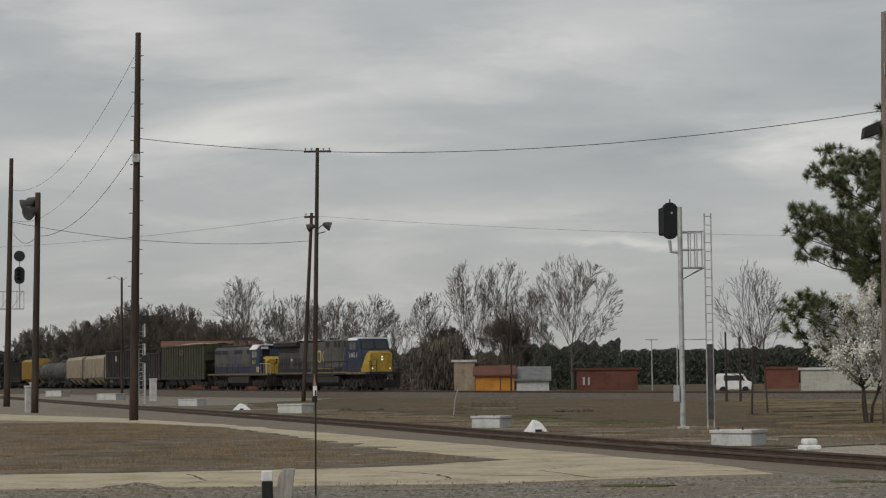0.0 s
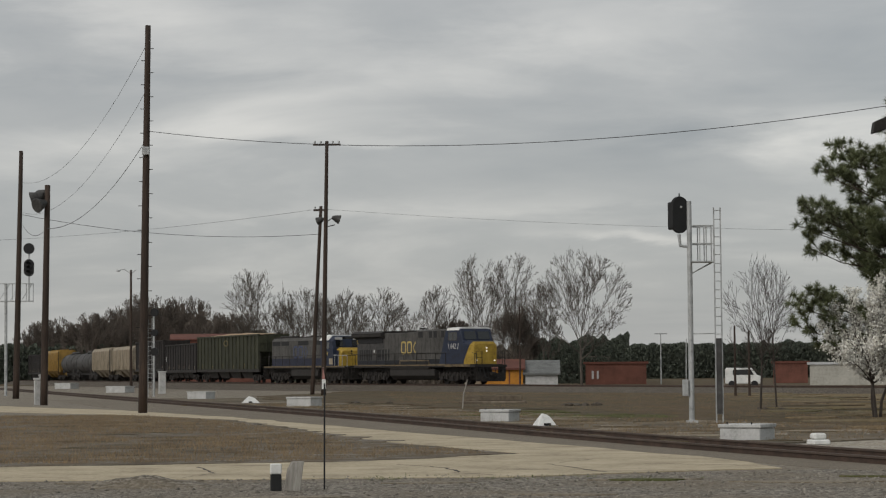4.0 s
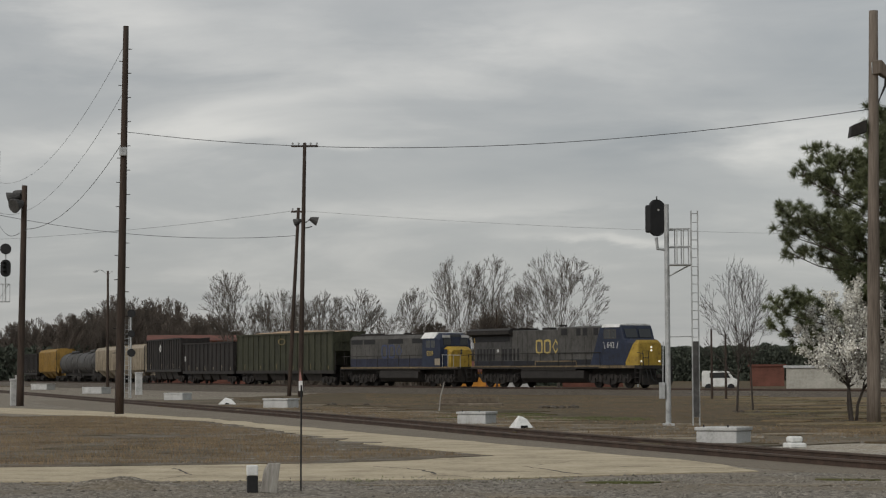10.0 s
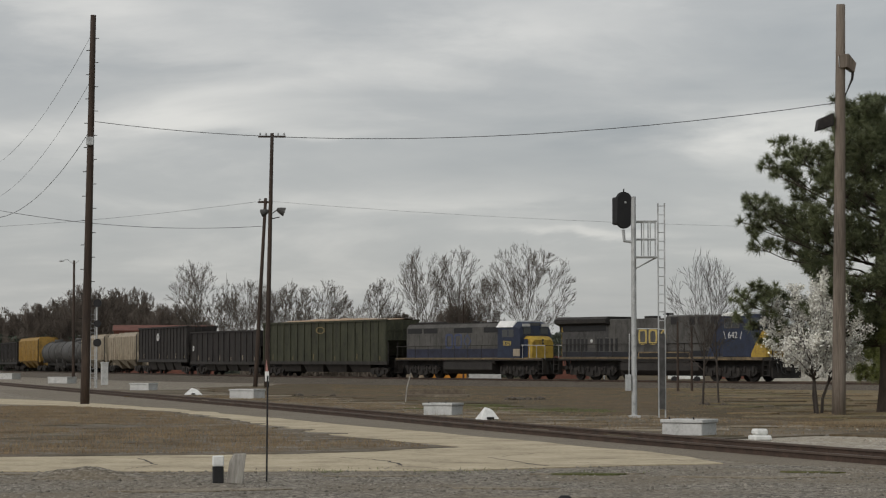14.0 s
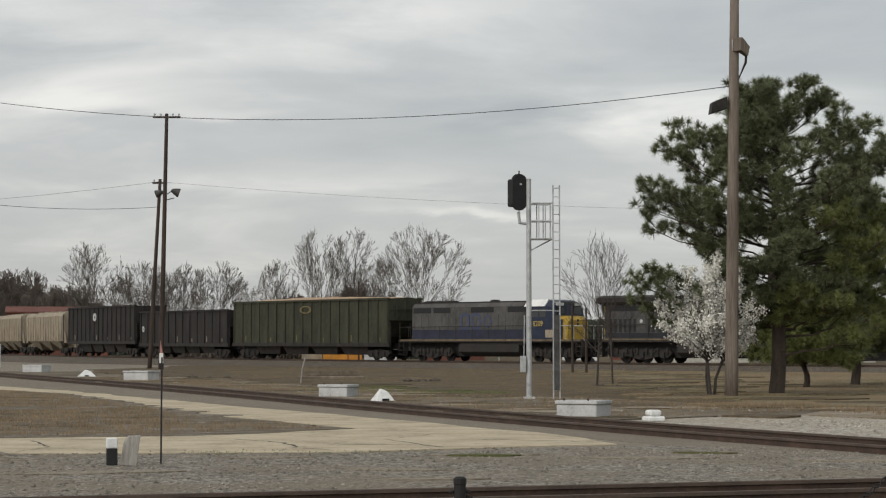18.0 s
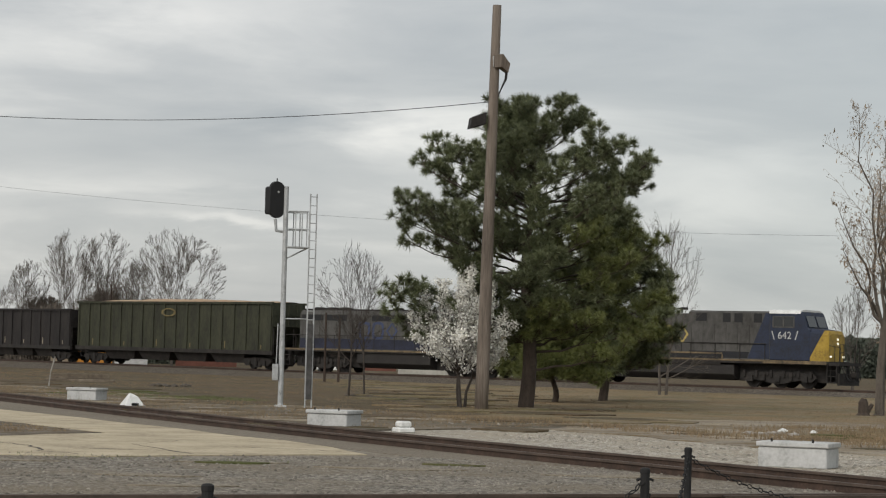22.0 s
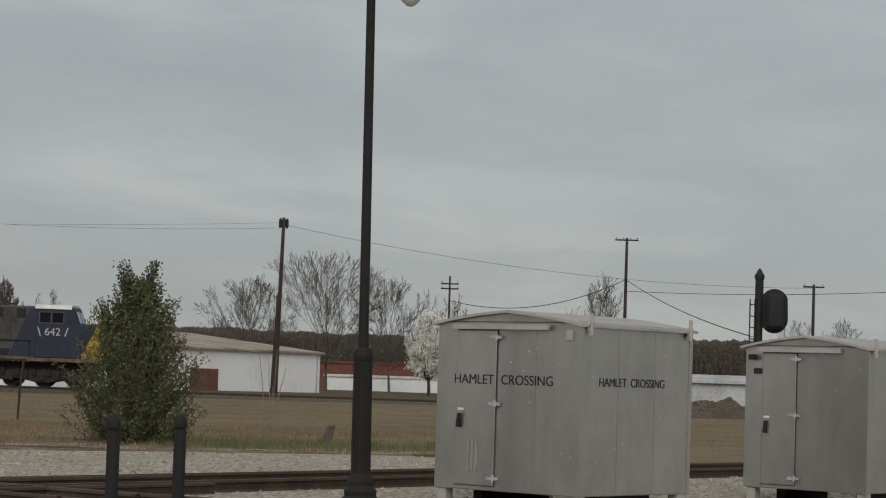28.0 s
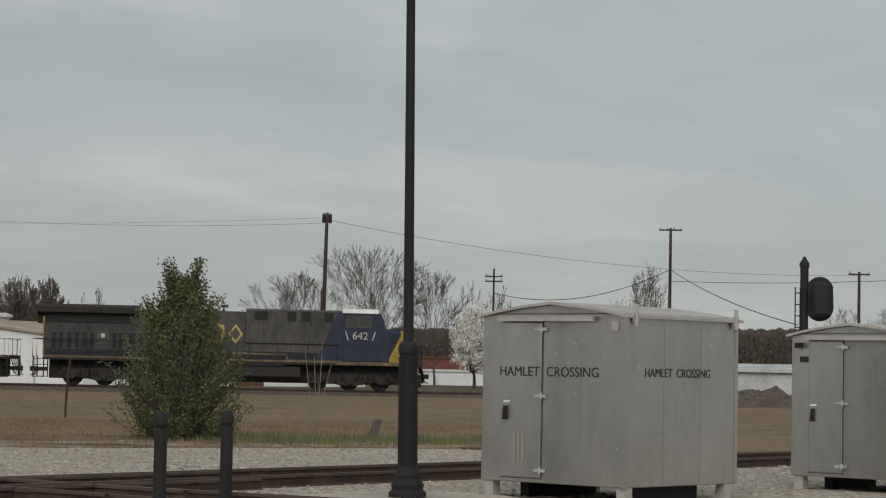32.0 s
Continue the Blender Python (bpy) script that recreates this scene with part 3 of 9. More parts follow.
sheet("ground_grass_field", [(60, 33.5), (34, 34.6), (27, 38.2), (20, 39.4), (16.6, 44), (15.6, 50), (13, 58), (13.6, 75), (16, 100), (21, 151), (41, 129.5), (64.5, 111), (92, 98.6), (112, 94), (150, 90)],
      0.024, M_FIELD, "flat field of dry tan winter grass", 0.5, 2.0)
sheet("ground_grass_yard", [(13.3, 56.5), (9, 70), (5.5, 76), (1, 92), (-9, 124), (-14, 160), (-8, 198), (3.5, 178), (21.3, 150.8), (16.3, 100), (14.2, 75)],
      0.026, M_FIELDDARK, "brown trodden winter grass beside the yard", 1.3, 0.9)
sheet("ground_far_grass", [(-8, 206), (5.5, 182), (23.5, 156), (44.5, 133.5), (67.5, 115.5), (94.5, 103.5), (114, 100), (400, 96), (900, 800), (-900, 800), (-200, 420), (-60, 340), (-26, 246)],
      0.028, M_FIELDDARK, "brown grass and dirt beyond the main line", 0.5, 6)
sheet("ground_gravel_pale", [(62, 4), (62, 31.5), (34, 34.2), (27, 38.0), (20.5, 39.2), (16, 41), (14.2, 46.5), (12.4, 53), (9.5, 52), (6.6, 49.0), (8.0, 44.2), (11.3, 33.4), (13.8, 26), (14.9, 23), (18.6, 13.2), (21, 4)],
      0.006, M_GRAVELPALE, "pale crushed stone gravel beyond the siding", 0.3)
# mottled ground: yard beside the siding, and the worn margin of the field
sheet("ground_yard", [(3.4, 57.5), (6.7, 49.3), (9.4, 51.8), (12.2, 53.5), (13.4, 57), (9.4, 70), (5.8, 76), (1.2, 92), (-8.6, 124), (-13.5, 150), (-19.6, 150), (-4.2, 90), (2.6, 64)],
      0.036, M_YARD, "mottled brown dirt, gravel and thin grass of the yard", 0.5, 0.9)
sheet("ground_margin", [(9.2, 52.5), (12.0, 53.2), (13.9, 46.6), (15.6, 41.4), (20.5, 39.2), (28, 37.9), (33, 37.2), (31, 39.0), (26, 40.7), (20.5, 42.4), (18.2, 46), (17.2, 52), (22, 59), (27, 63), (24, 65.5), (16, 64.5), (11, 62)],
      0.032, M_MARGIN, "worn edge of pale dirt, gravel and dry grass", 0.55, 0.6)


def crack(road, pts):
    """A wandering crack across a concrete road."""
    rnd = random.Random(len(pts) + int(pts[0][1] * 10))
    line = []
    for (xa, ya), (xb, yb) in zip(pts, pts[1:]):
        for k in range(5):
            line.append((xa + (xb - xa) * k / 5 + rnd.gauss(0, 0.05), ya + (yb - ya) * k / 5 + rnd.gauss(0, 0.05)))
    vs, fs = [], []
    for i, (x, y) in enumerate(line):
        w = rnd.uniform(0.01, 0.035)
        vs += [(x - w, y - w, 0.0185), (x + w, y + w, 0.0185)]
        if i:
            fs.append((2 * i - 2, 2 * i - 1, 2 * i + 1, 2 * i))
    ob = new("crack", raw_mesh("crack", vs, fs, M_TIE))
    ob.parent = road
    ob["label"] = "dark crack in the concrete"


for line in (((-1.0, 40.2), (-0.2, 38.6), (0.1, 36.6), (0.8, 35.6)), ((2.6, 42.0), (1.6, 40.0), (2.0, 38.2), (2.5, 36.4)), ((-4.5, 39.8), (-4.0, 37.2), (-4.3, 35.6)), ((3.2, 39.6), (4.6, 39.0), (5.2, 38.2)), ((0.4, 37.9), (2.2, 37.6), (3.6, 37.9))):
    crack(road_lower, line)
# concrete slab with the bollards
sheet("pavement_slab", [(9.6, 20.7), (12.8, 22.75), (15.2, 23.75), (17.4, 24.6), (18.2, 23.2), (17.6, 20.2), (12.0, 17.5)], 0.040, M_PAD, "buff concrete slab beside the track", 0.06, 0.8)


def heading(s):
    u = max(-110.0, min(110.0, s)) / 60
    return -0.90168 + 0.235596 * u + 0.0743 * u * u + 0.029715 * u ** 3


STEP = 0.5
TRACK = {0: (23.965, 154.102)}
for sgn in (1, -1):
    x, y = TRACK[0]
    for i in range(1, 341 if sgn > 0 else 841):
        h = heading(sgn * (i - 0.5) * STEP)
        x, y = x + sgn * STEP * math.cos(h), y + sgn * STEP * math.sin(h)
        TRACK[sgn * i] = (x, y)


def rail_z(s):
    return 0.50 - 0.25 * max(-110.0, min(110.0, s)) / 100


def on_main(s, side=0.0):
    """Place and heading on the main line at s metres; side: metres to the right of travel."""
    i = math.floor(s / STEP)
    t = s / STEP - i
    (xa, ya), (xb, yb) = TRACK[i], TRACK[i + 1]
    h = heading(s)
    return xa + (xb - xa) * t + math.sin(h) * side, ya + (yb - ya) * t - math.cos(h) * side, h


RAIL_PROFILE = [(-0.07, -0.17), (0.07, -0.17), (0.07, -0.155), (0.012, -0.13), (0.012, -0.045), (0.037, -0.035), (0.037, 0.0), (-0.037, 0.0), (-0.037, -0.035), (-0.012, -0.045), (-0.012, -0.13), (-0.07, -0.155)]


def sweep(bm, line, profile):
    """profile (across, up) drawn along line of (x, y, z, heading)."""
    loft(bm, [[(x + math.sin(h) * -a, y + math.cos(h) * a, z + u) for a, u in profile] for x, y, z, h in line])


def rails_along(name, line, label):
    track = thing(name, pose(0, 0, 0), label, "railway track", kind="structure")
    for side in (0.7525, -0.7525):
        bm = B()
        shifted = [(x - math.sin(h) * side, y + math.cos(h) * side, z, h) for x, y, z, h in line]
        sweep(bm, shifted, RAIL_PROFILE)
        rail = part("rail", bm, M_RAIL, track)
        # wraps the head: worn on top, light put into the colour of its sides
        bm = B()
        sweep(bm, shifted, [(-0.039, -0.036), (0.039, -0.036), (0.039, -0.004), (0.03, 0.004), (-0.03, 0.004), (-0.039, -0.004)])
        part("running_surface_lit_sides", bm, M_RAILHEAD, rail, "worn rail head with lit tone painted on its sides")
    return track


def ties_along(track, line, gap, count):
    bm = B()
    box(bm, -0.11, 0.11, -1.3, 1.3, -0.33, -0.17)
    me = mesh_of(bm, "tie", M_TIE)
    rnd = random.Random(3)
    along, k = 0.0, 0
    for (xa, ya, za, ha), (xb, yb, zb, hb) in zip(line, line[1:]):
        seg = math.hypot(xb - xa, yb - ya)
        while along < seg and k < count:
            t = along / seg
            ob = new("tie", me)
            ob.parent = track
            ob.matrix_basis = pose(xa + (xb - xa) * t, ya + (yb - ya) * t, za + rnd.uniform(-0.012, 0.004), 0, 0, math.degrees(ha) + rnd.uniform(-1.5, 1.5))
            along, k = along + gap, k + 1
        along -= seg


def eased(pts, z, n=10):
    """A smooth line through pts, as (x, y, z, heading)."""
    p = [Vector((*q, 0)) for q in pts]
    p = [p[0] * 2 - p[1]] + p + [p[-1] * 2 - p[-2]]
    out = []
    for a, b, c, d in zip(p, p[1:], p[2:], p[3:]):
        for k in range(n):
            t = k / n
            out.append(0.5 * (2 * b + (c - a) * t + (2 * a - 5 * b + 4 * c - d) * t * t + (3 * b - 3 * c + d - a) * t ** 3))
    out.append(p[-2])
    return [(q.x, q.y, z, math.atan2((out[min(i + 1, len(out) - 1)] - out[max(i - 1, 0)]).y, (out[min(i + 1, len(out) - 1)] - out[max(i - 1, 0)]).x)) for i, q in enumerate(out)]


# main line on its ballast bank
main_line = [(*on_main(s)[:2], rail_z(s), on_main(s)[2]) for s in range(-340, 165, 4)]
bm = B()
sweep(bm, main_line, [(-3.9, -0.75), (3.9, -0.75), (1.95, -0.13), (-1.95, -0.13)])
tagged(new("ballast_bank", mesh_of(bm, "ballast_bank", M_BALLAST)), "low grey brown ballast bank under the main line", "ballast", kind="structure")
main_track = rails_along("main_track", main_line, "rusty main line rails on low ballast")
ties_along(main_track, [p for p in main_line if -40 < p[0] < 110], 0.55, 300)
# nearer siding, running away to the left, and the crossing line in front
siding_line = eased([(-90, 400), (-60, 291), (-22.1, 150), (-4.5, 86), (2.55, 58.3), (6.4, 44.2), (9.85, 33.4), (11.25, 29.2), (12.35, 26.0), (13.45, 23.0), (17.4, 13.2)], 0.14)
siding = rails_along("siding_track", siding_line, "rusty siding rails running away past the signal")
cross_line = [(4.25 + d, 23.6 + 0.262 * d, 0.17, math.atan(0.262)) for d in range(-40, 70, 2)]
crossing = rails_along("crossing_track", cross_line, "heavy rusty rails crossing in front of the yard")
ties_along(crossing, [p for p in cross_line if -14 < p[0] < 44], 0.55, 110)
# timber and steel of the diamond where the two lines meet
diamond = thing("rail_crossing_frog", pose(12.4, 25.75, 0, 0, 0, math.degrees(math.atan(0.262))), "rusty steel diamond crossing with guard rails and joint bars", "rail crossing", kind="structure")
for x0, y0, x1, y1 in ((-0.63, -2.6, -0.63, 2.6), (0.63, -2.6, 0.63, 2.6), (-4.6, -0.63, 4.6, -0.63), (-4.6, 0.63, 4.6, 0.63), (-3.2, -1.02, 3.6, -1.02)):
    h = math.atan2(y1 - y0, x1 - x0)
    bm = B()
    sweep(bm, [(x0, y0, 0.158, h), (x1, y1, 0.158, h)], RAIL_PROFILE)
    guard = part("guard_rail", bm, M_RAIL, diamond)
    # same lighter wrap: worn top, lit head sides painted in
    bm = B()
    sweep(bm, [(x0, y0, 0.158, h), (x1, y1, 0.158, h)], [(-0.039, -0.036), (0.039, -0.036), (0.039, -0.004), (0.03, 0.004), (-0.03, 0.004), (-0.039, -0.004)])
    part("running_surface_lit_sides", bm, M_RAILHEAD, guard, "worn rail head with lit tone painted on its sides")
for dx, dy in ((-3.4, -0.84), (3.3, -0.84), (-5.6, -0.84), (-1.2, -0.86), (1.9, -0.86)):
    bm = B()
    box(bm, dx - 0.45, dx + 0.45, dy - 0.03, dy + 0.03, 0.03, 0.12)
    for k in range(4):
        tube(bm, [(dx - 0.33 + 0.22 * k, dy - 0.06, 0.075), (dx - 0.33 + 0.22 * k, dy, 0.075)], 0.018, 6)
    part("joint_bar", bm, M_RAIL, diamond, "bolted joint bar")


def blades(name, region, n, h0, h1, material, label, seed, lean=0.5, zb=0.022):
    """Loose grass: one tapered blade a tuft stem, over region(rnd) -> x, y."""
    rnd = random.Random(seed)
    vs, fs = [], []
    for _ in range(n):
        q = region(rnd)
        if q is None:
            continue
        x, y = q
        for _ in range(3):
            a, hh = rnd.uniform(0, 6.283), rnd.uniform(h0, h1)
            w = 0.004 + 0.035 * hh
            bx, by = x + rnd.gauss(0, 0.08), y + rnd.gauss(0, 0.08)
            tx, ty = bx + math.cos(a) * hh * lean * rnd.random(), by + math.sin(a) * hh * lean * rnd.random()
            i = len(vs)
            vs += [(bx - w, by, zb), (bx + w, by, zb), (tx, ty, zb + hh)]
            fs.append((i, i + 1, i + 2))
    ob = new(name, raw_mesh(name, vs, fs, material))
    return tagged(ob, label, "grass", kind="stuff")


def inside(poly, x, y):
    hit = False
    for (xa, ya), (xb, yb) in zip(poly, poly[1:] + poly[:1]):
        if (ya > y) != (yb > y) and x < xa + (xb - xa) * (y - ya) / (yb - ya):
            hit = not hit
    return hit


def over(poly, patchy=0.0, size=3.0):
    x0, x1 = min(p[0] for p in poly), max(p[0] for p in poly)
    y0, y1 = min(p[1] for p in poly), max(p[1] for p in poly)

    def pick(rnd):
        for _ in range(30):
            x, y = rnd.uniform(x0, x1), rnd.uniform(y0, y1)
            if inside(poly, x, y) and noise.noise((x / size, y / size / 1.5, 4.0)) > patchy - 0.5 * rnd.random():
                return x, y
        return None
    return pick


blades("dry_grass", over([(0.6, 45.4), (-2.2, 54), (-8.3, 79), (-13, 90), (-18, 91), (-16, 60), (-9, 41.5), (-3, 42.2)], 0.05), 11000, 0.02, 0.085, M_BLADE, "tufts of dry brown winter grass", 11)
blades("dry_grass", over([(60, 34.5), (34, 35.4), (27, 39), (20, 40.4), (16.4, 51), (13, 60), (10, 74), (6, 92), (-3, 120), (-6, 190), (5, 172), (22, 147), (41, 126), (64, 108), (90, 96)], 0.1, 4.0), 30000, 0.02, 0.07, M_BLADE, "field of dry tan winter grass", 12)
blades("green_weeds", over([(24, 39.4), (27, 38.8), (31, 38.6), (34, 38.6), (33, 41), (27, 43.5), (24, 43.5)], -0.1, 1.5), 1500, 0.06, 0.22, M_GREENBLADE, "fresh green weeds around the shrub", 13)
blades("green_weeds", over([(-1, 36.0), (4, 34.9), (4, 33.9), (-2, 34.3)], 0.3, 0.7), 80, 0.012, 0.04, M_GREENBLADE, "sparse green weeds at the driveway edge", 14)
blades("green_weeds", over([(2.8, 76), (8, 77), (7, 84), (2, 88)], 0.15, 2.0), 700, 0.03, 0.1, M_GREENBLADE, "thin green weeds on the yard dirt", 15)


def loose_stones(name, poly, n, s0, s1, material, label, seed):
    """Single stones lying on the gravel, each an uneven eight-faced lump."""
    rnd = random.Random(seed)
    pick = over(poly, -0.2, 2.5)
    vs, fs = [], []
    for _ in range(n):
        q = pick(rnd)
        if q is None:
            continue
        s = s0 + (s1 - s0) * rnd.random() ** 2.5
        a = rnd.uniform(0, 3.14)
        i = len(vs)
        c, d = math.cos(a) * s, math.sin(a) * s
        k = rnd.uniform(0.55, 1.0)
        vs += [(q[0] + c, q[1] + d, s * 0.2), (q[0] - d * k, q[1] + c * k, s * 0.25), (q[0] - c, q[1] - d, s * 0.15), (q[0] + d * k, q[1] - c * k, s * 0.3), (q[0] + c * 0.25, q[1] + d * 0.2, s * rnd.uniform(0.6, 0.95)), (q[0], q[1], -s * 0.3)]
        fs += [(i, i + 1, i + 4), (i + 1, i + 2, i + 4), (i + 2, i + 3, i + 4), (i + 3, i, i + 4), (i + 1, i, i + 5), (i + 2, i + 1, i + 5), (i + 3, i + 2, i + 5), (i, i + 3, i + 5)]
    tagged(new(name, raw_mesh(name, vs, fs, material)), label, "gravel", kind="stuff")


loose_stones("gravel_stones", [(-7, 24), (14, 24), (10, 34), (7, 37), (-7, 35)], 8000, 0.016, 0.042, M_STONE, "loose grey gravel stones beside the crossing track", 21)
loose_stones("gravel_stones", [(6, 19), (40, 26), (36, 33), (27, 37.5), (16, 39.5), (12, 50), (9.5, 50), (13.2, 30), (10, 22)], 14000, 0.016, 0.05, M_STONEPALE, "loose pale gravel stones beyond the siding", 22)
loose_stones("dirt_clods", [(11, 58), (15, 47), (17.5, 41.5), (27, 38.8), (29, 39.6), (19, 44), (17, 52), (22, 62), (14, 63)], 1300, 0.02, 0.07, M_STONE, "pale clods and stones at the grass edge", 23)
loose_stones("yard_stones", [(3.6, 57.5), (6.7, 49.8), (12, 53.5), (13.2, 57), (9.4, 70), (5.8, 76), (1.2, 92), (-8, 120), (-12, 120), (2.6, 64)], 3000, 0.02, 0.10, M_STONE, "scattered stones and clods on the yard dirt", 24)
blades("dry_grass", over([(3.6, 59), (7, 51), (12, 54), (13.2, 57), (9.4, 70), (5.8, 76), (1.2, 92), (-8, 120), (-11, 118), (2.8, 66)], 0.15, 2.5), 5000, 0.03, 0.11, M_BLADE, "sparse dry grass tufts on the yard dirt", 16)
def patches(name, spots, material, label, z, seed):
    """Ragged flat patches, each (x, y, half-length, half-width), lying across the line of sight."""
    rnd = random.Random(seed)
    vs, fs, kept = [], [], []
    for x, y, a, b in spots:
        if any((x - p) ** 2 + (y - q) ** 2 < (1.5 * (a + r)) ** 2 for p, q, r in kept):
            continue
        kept.append((x, y, a))
        turn = -math.atan2(x, y) + rnd.uniform(-0.25, 0.25)
        i, n = len(vs), 22
        vs.append((x, y, z))
        for k in range(n):
            t = 6.2832 * k / n
            q = 1 + 0.45 * noise.noise((math.cos(t) * 1.4 + x, math.sin(t) * 1.4 + y, seed)) + rnd.uniform(-0.12, 0.12)
            u, v = a * q * math.cos(t), b * q * math.sin(t)
            vs.append((x + u * math.cos(turn) - v * math.sin(turn), y + u * math.sin(turn) + v * math.cos(turn), z))
        vs += [(vs[i + 1 + k][0], vs[i + 1 + k][1], -0.01) for k in range(n)]
        fs += [(i, i + 1 + k, i + 1 + (k + 1) % n) for k in range(n)]
        fs += [(i + 1 + (k + 1) % n, i + 1 + k, i + 1 + n + k, i + 1 + n + (k + 1) % n) for k in range(n)]
    return tagged(new(name, raw_mesh(name, vs, fs, material)), label, "ground", kind="structure")


def strewn(line, n, off, a0, a1, flat, seed):
    """n places along a line of points, up to off metres to either side, with sizes from a0 to a1."""
    rnd = random.Random(seed)
    out = []
    for _ in range(n):
        k = rnd.randrange(len(line) - 1)
        t = rnd.random()
        x = line[k][0] + (line[k + 1][0] - line[k][0]) * t + rnd.uniform(-off, off)
        y = line[k][1] + (line[k + 1][1] - line[k][1]) * t + rnd.uniform(-off, off) * 1.6
        a = rnd.uniform(a0, a1)
        out.append((x, y, a, a * flat * rnd.uniform(0.6, 1.3)))
    return out


MARGIN = [(11.4, 60.5), (13.6, 58.5), (15.4, 51.5), (16.8, 47.5), (19.6, 43.0), (22.4, 41.0), (26.5, 39.8), (30.5, 38.6)]
YARDLINE = [(9.5, 55), (7.5, 64), (4.5, 76), (1.5, 88), (-4.5, 106), (-9, 122)]
patches("ground_pale_patch", strewn(MARGIN, 90, 0.9, 0.35, 1.3, 0.5, 1) + [(21.0, 41.2, 1.7, 0.5), (22.6, 43.4, 1.5, 0.5), (14.2, 60.0, 1.3, 0.7), (13.4, 57.8, 1.2, 0.6)], M_PALEDIRT, "whitish patches of bare dirt at the grass edge", 0.040, 1)
patches("ground_tuft_patch", strewn(MARGIN, 110, 1.1, 0.3, 1.1, 0.5, 2), M_FIELDDARK, "dark matted grass patches at the field edge", 0.044, 2)
patches("ground_pale_patch", strewn(YARDLINE, 120, 3.2, 0.5, 1.9, 0.8, 3), M_MARGIN, "pale worn dirt patches in the yard", 0.048, 3)
patches("ground_tuft_patch", strewn(YARDLINE, 140, 3.6, 0.5, 2.2, 0.8, 4), M_FIELDDARK, "dark matted grass patches in the yard", 0.052, 4)
patches("ground_green_patch", strewn([(17.8, 51.2), (19.6, 51.4), (25.5, 41.5), (31.5, 41.5)], 16, 0.8, 0.3, 0.9, 0.6, 5) + strewn([(4.2, 84), (1.0, 92)], 8, 2.5, 0.6, 1.5, 0.8, 6), M_GREENGROUND, "thin green weeds on the dirt", 0.056, 5)
patches("ground_bare_patch", strewn([(-9, 43), (-4, 43.5), (-0.6, 45.5)], 90, 1.0, 0.25, 0.9, 0.5, 13) + strewn([(-1.5, 49), (-7, 72)], 50, 1.2, 0.3, 1.0, 0.7, 14), M_GRAVEL, "bare gravel showing through the dry grass", 0.0245, 13)
patches("ground_tuft_patch", strewn([(-10, 46), (-5, 50), (-9, 62), (-13, 80)], 110, 2.6, 0.4, 1.6, 0.8, 15), M_FIELDDARK, "darker matted grass between the driveways", 0.029, 15)
FIELDEDGE = [(13.2, 60), (14.2, 75), (16.3, 100), (19, 128), (21.2, 149)]
patches("ground_field_patch", strewn(FIELDEDGE, 120, 2.6, 0.8, 3.2, 0.9, 7), M_FIELD, "tan grass spreading into the yard", 0.060, 7)
patches("ground_tuft_patch", strewn([(15.2, 62), (16.6, 80), (19, 100), (24, 128)], 40, 3.2, 0.6, 2.4, 0.9, 9), M_FIELDDARK, "brown matted patches in the field", 0.064, 9)
patches("ground_dirt_patch", strewn([(-6, 33.6), (0, 33.8), (5, 34.2), (9, 31)], 26, 0.7, 0.4, 1.5, 0.35, 10) + strewn([(-5, 29), (8, 29.5)], 22, 1.6, 0.4, 1.3, 0.4, 11), M_DUSTGRAVEL, "tan dust over the gravel", 0.021, 10)
patches("ground_green_patch", strewn([(1.5, 33.9), (6.5, 34.6)], 7, 0.35, 0.4, 0.9, 0.3, 12), M_GREENGROUND, "thin green weeds at the driveway edge", 0.027, 12)
blades("dry_grass", over([(16.4, 51.5), (18.8, 46.2), (22, 44.4), (30, 42.5), (40, 42), (40, 52), (26, 60), (18.5, 60)], 0.05, 2.0), 6000, 0.04, 0.13, M_BLADE, "taller band of dry reddish tan grass", 17, 0.6)
blades("dry_grass", (lambda rnd: strewn(MARGIN, 1, 1.3, 1, 1, 1, rnd.random())[0][:2]), 2200, 0.04, 0.16, M_BLADE, "dry tufts along the field edge", 18, 0.6)
# low heap of gravel by the driveway
bm = B()
heap = [[bm.verts.new((-1.5 + 3.0 * i / 16, -0.8 + 1.6 * j / 10, 0.17 * math.exp(-(((i - 8) / 4.0) ** 2) - (((j - 5) / 3.0) ** 2)) - 0.01 + 0.035 * noise.noise((i * 0.9, j * 0.9, 3)))) for j in range(11)] for i in range(17)]
for i in range(16):
    for j in range(10):
        bm.faces.new((heap[i][j], heap[i + 1][j], heap[i + 1][j + 1], heap[i][j + 1]))
solid("dirt_mound", bm, M_GRAVEL, pose(-4.6, 33.4, 0), "low heap of dark gravel beside the driveway", "mound")

# ---- the train ----
def wheelset(name, r, gauge=0.72):
    """One axle with its two wheels, turning about local y, at the origin."""
    bm = B()
    for sg in (1, -1):
        tube(bm, [(0, sg * (gauge - 0.06), 0), (0, sg * (gauge + 0.07), 0)], r, 20)
        tube(bm, [(0, sg * (gauge - 0.09), 0), (0, sg * (gauge - 0.06), 0)], r + 0.03, 20)
        for k in range(5):
            a = k * 1.2566
            tube(bm, [(r * 0.6 * math.cos(a), sg * (gauge + 0.07), r * 0.6 * math.sin(a)), (r * 0.6 * math.cos(a), sg * (gauge + 0.085), r * 0.6 * math.sin(a))], r * 0.14, 8)
    tube(bm, [(0, -gauge - 0.2, 0), (0, gauge + 0.2, 0)], 0.09, 8)
    return mesh_of(bm, name, M_DARKGREY)


WHEELS = []          # (wheelset, radius, its x on the vehicle)
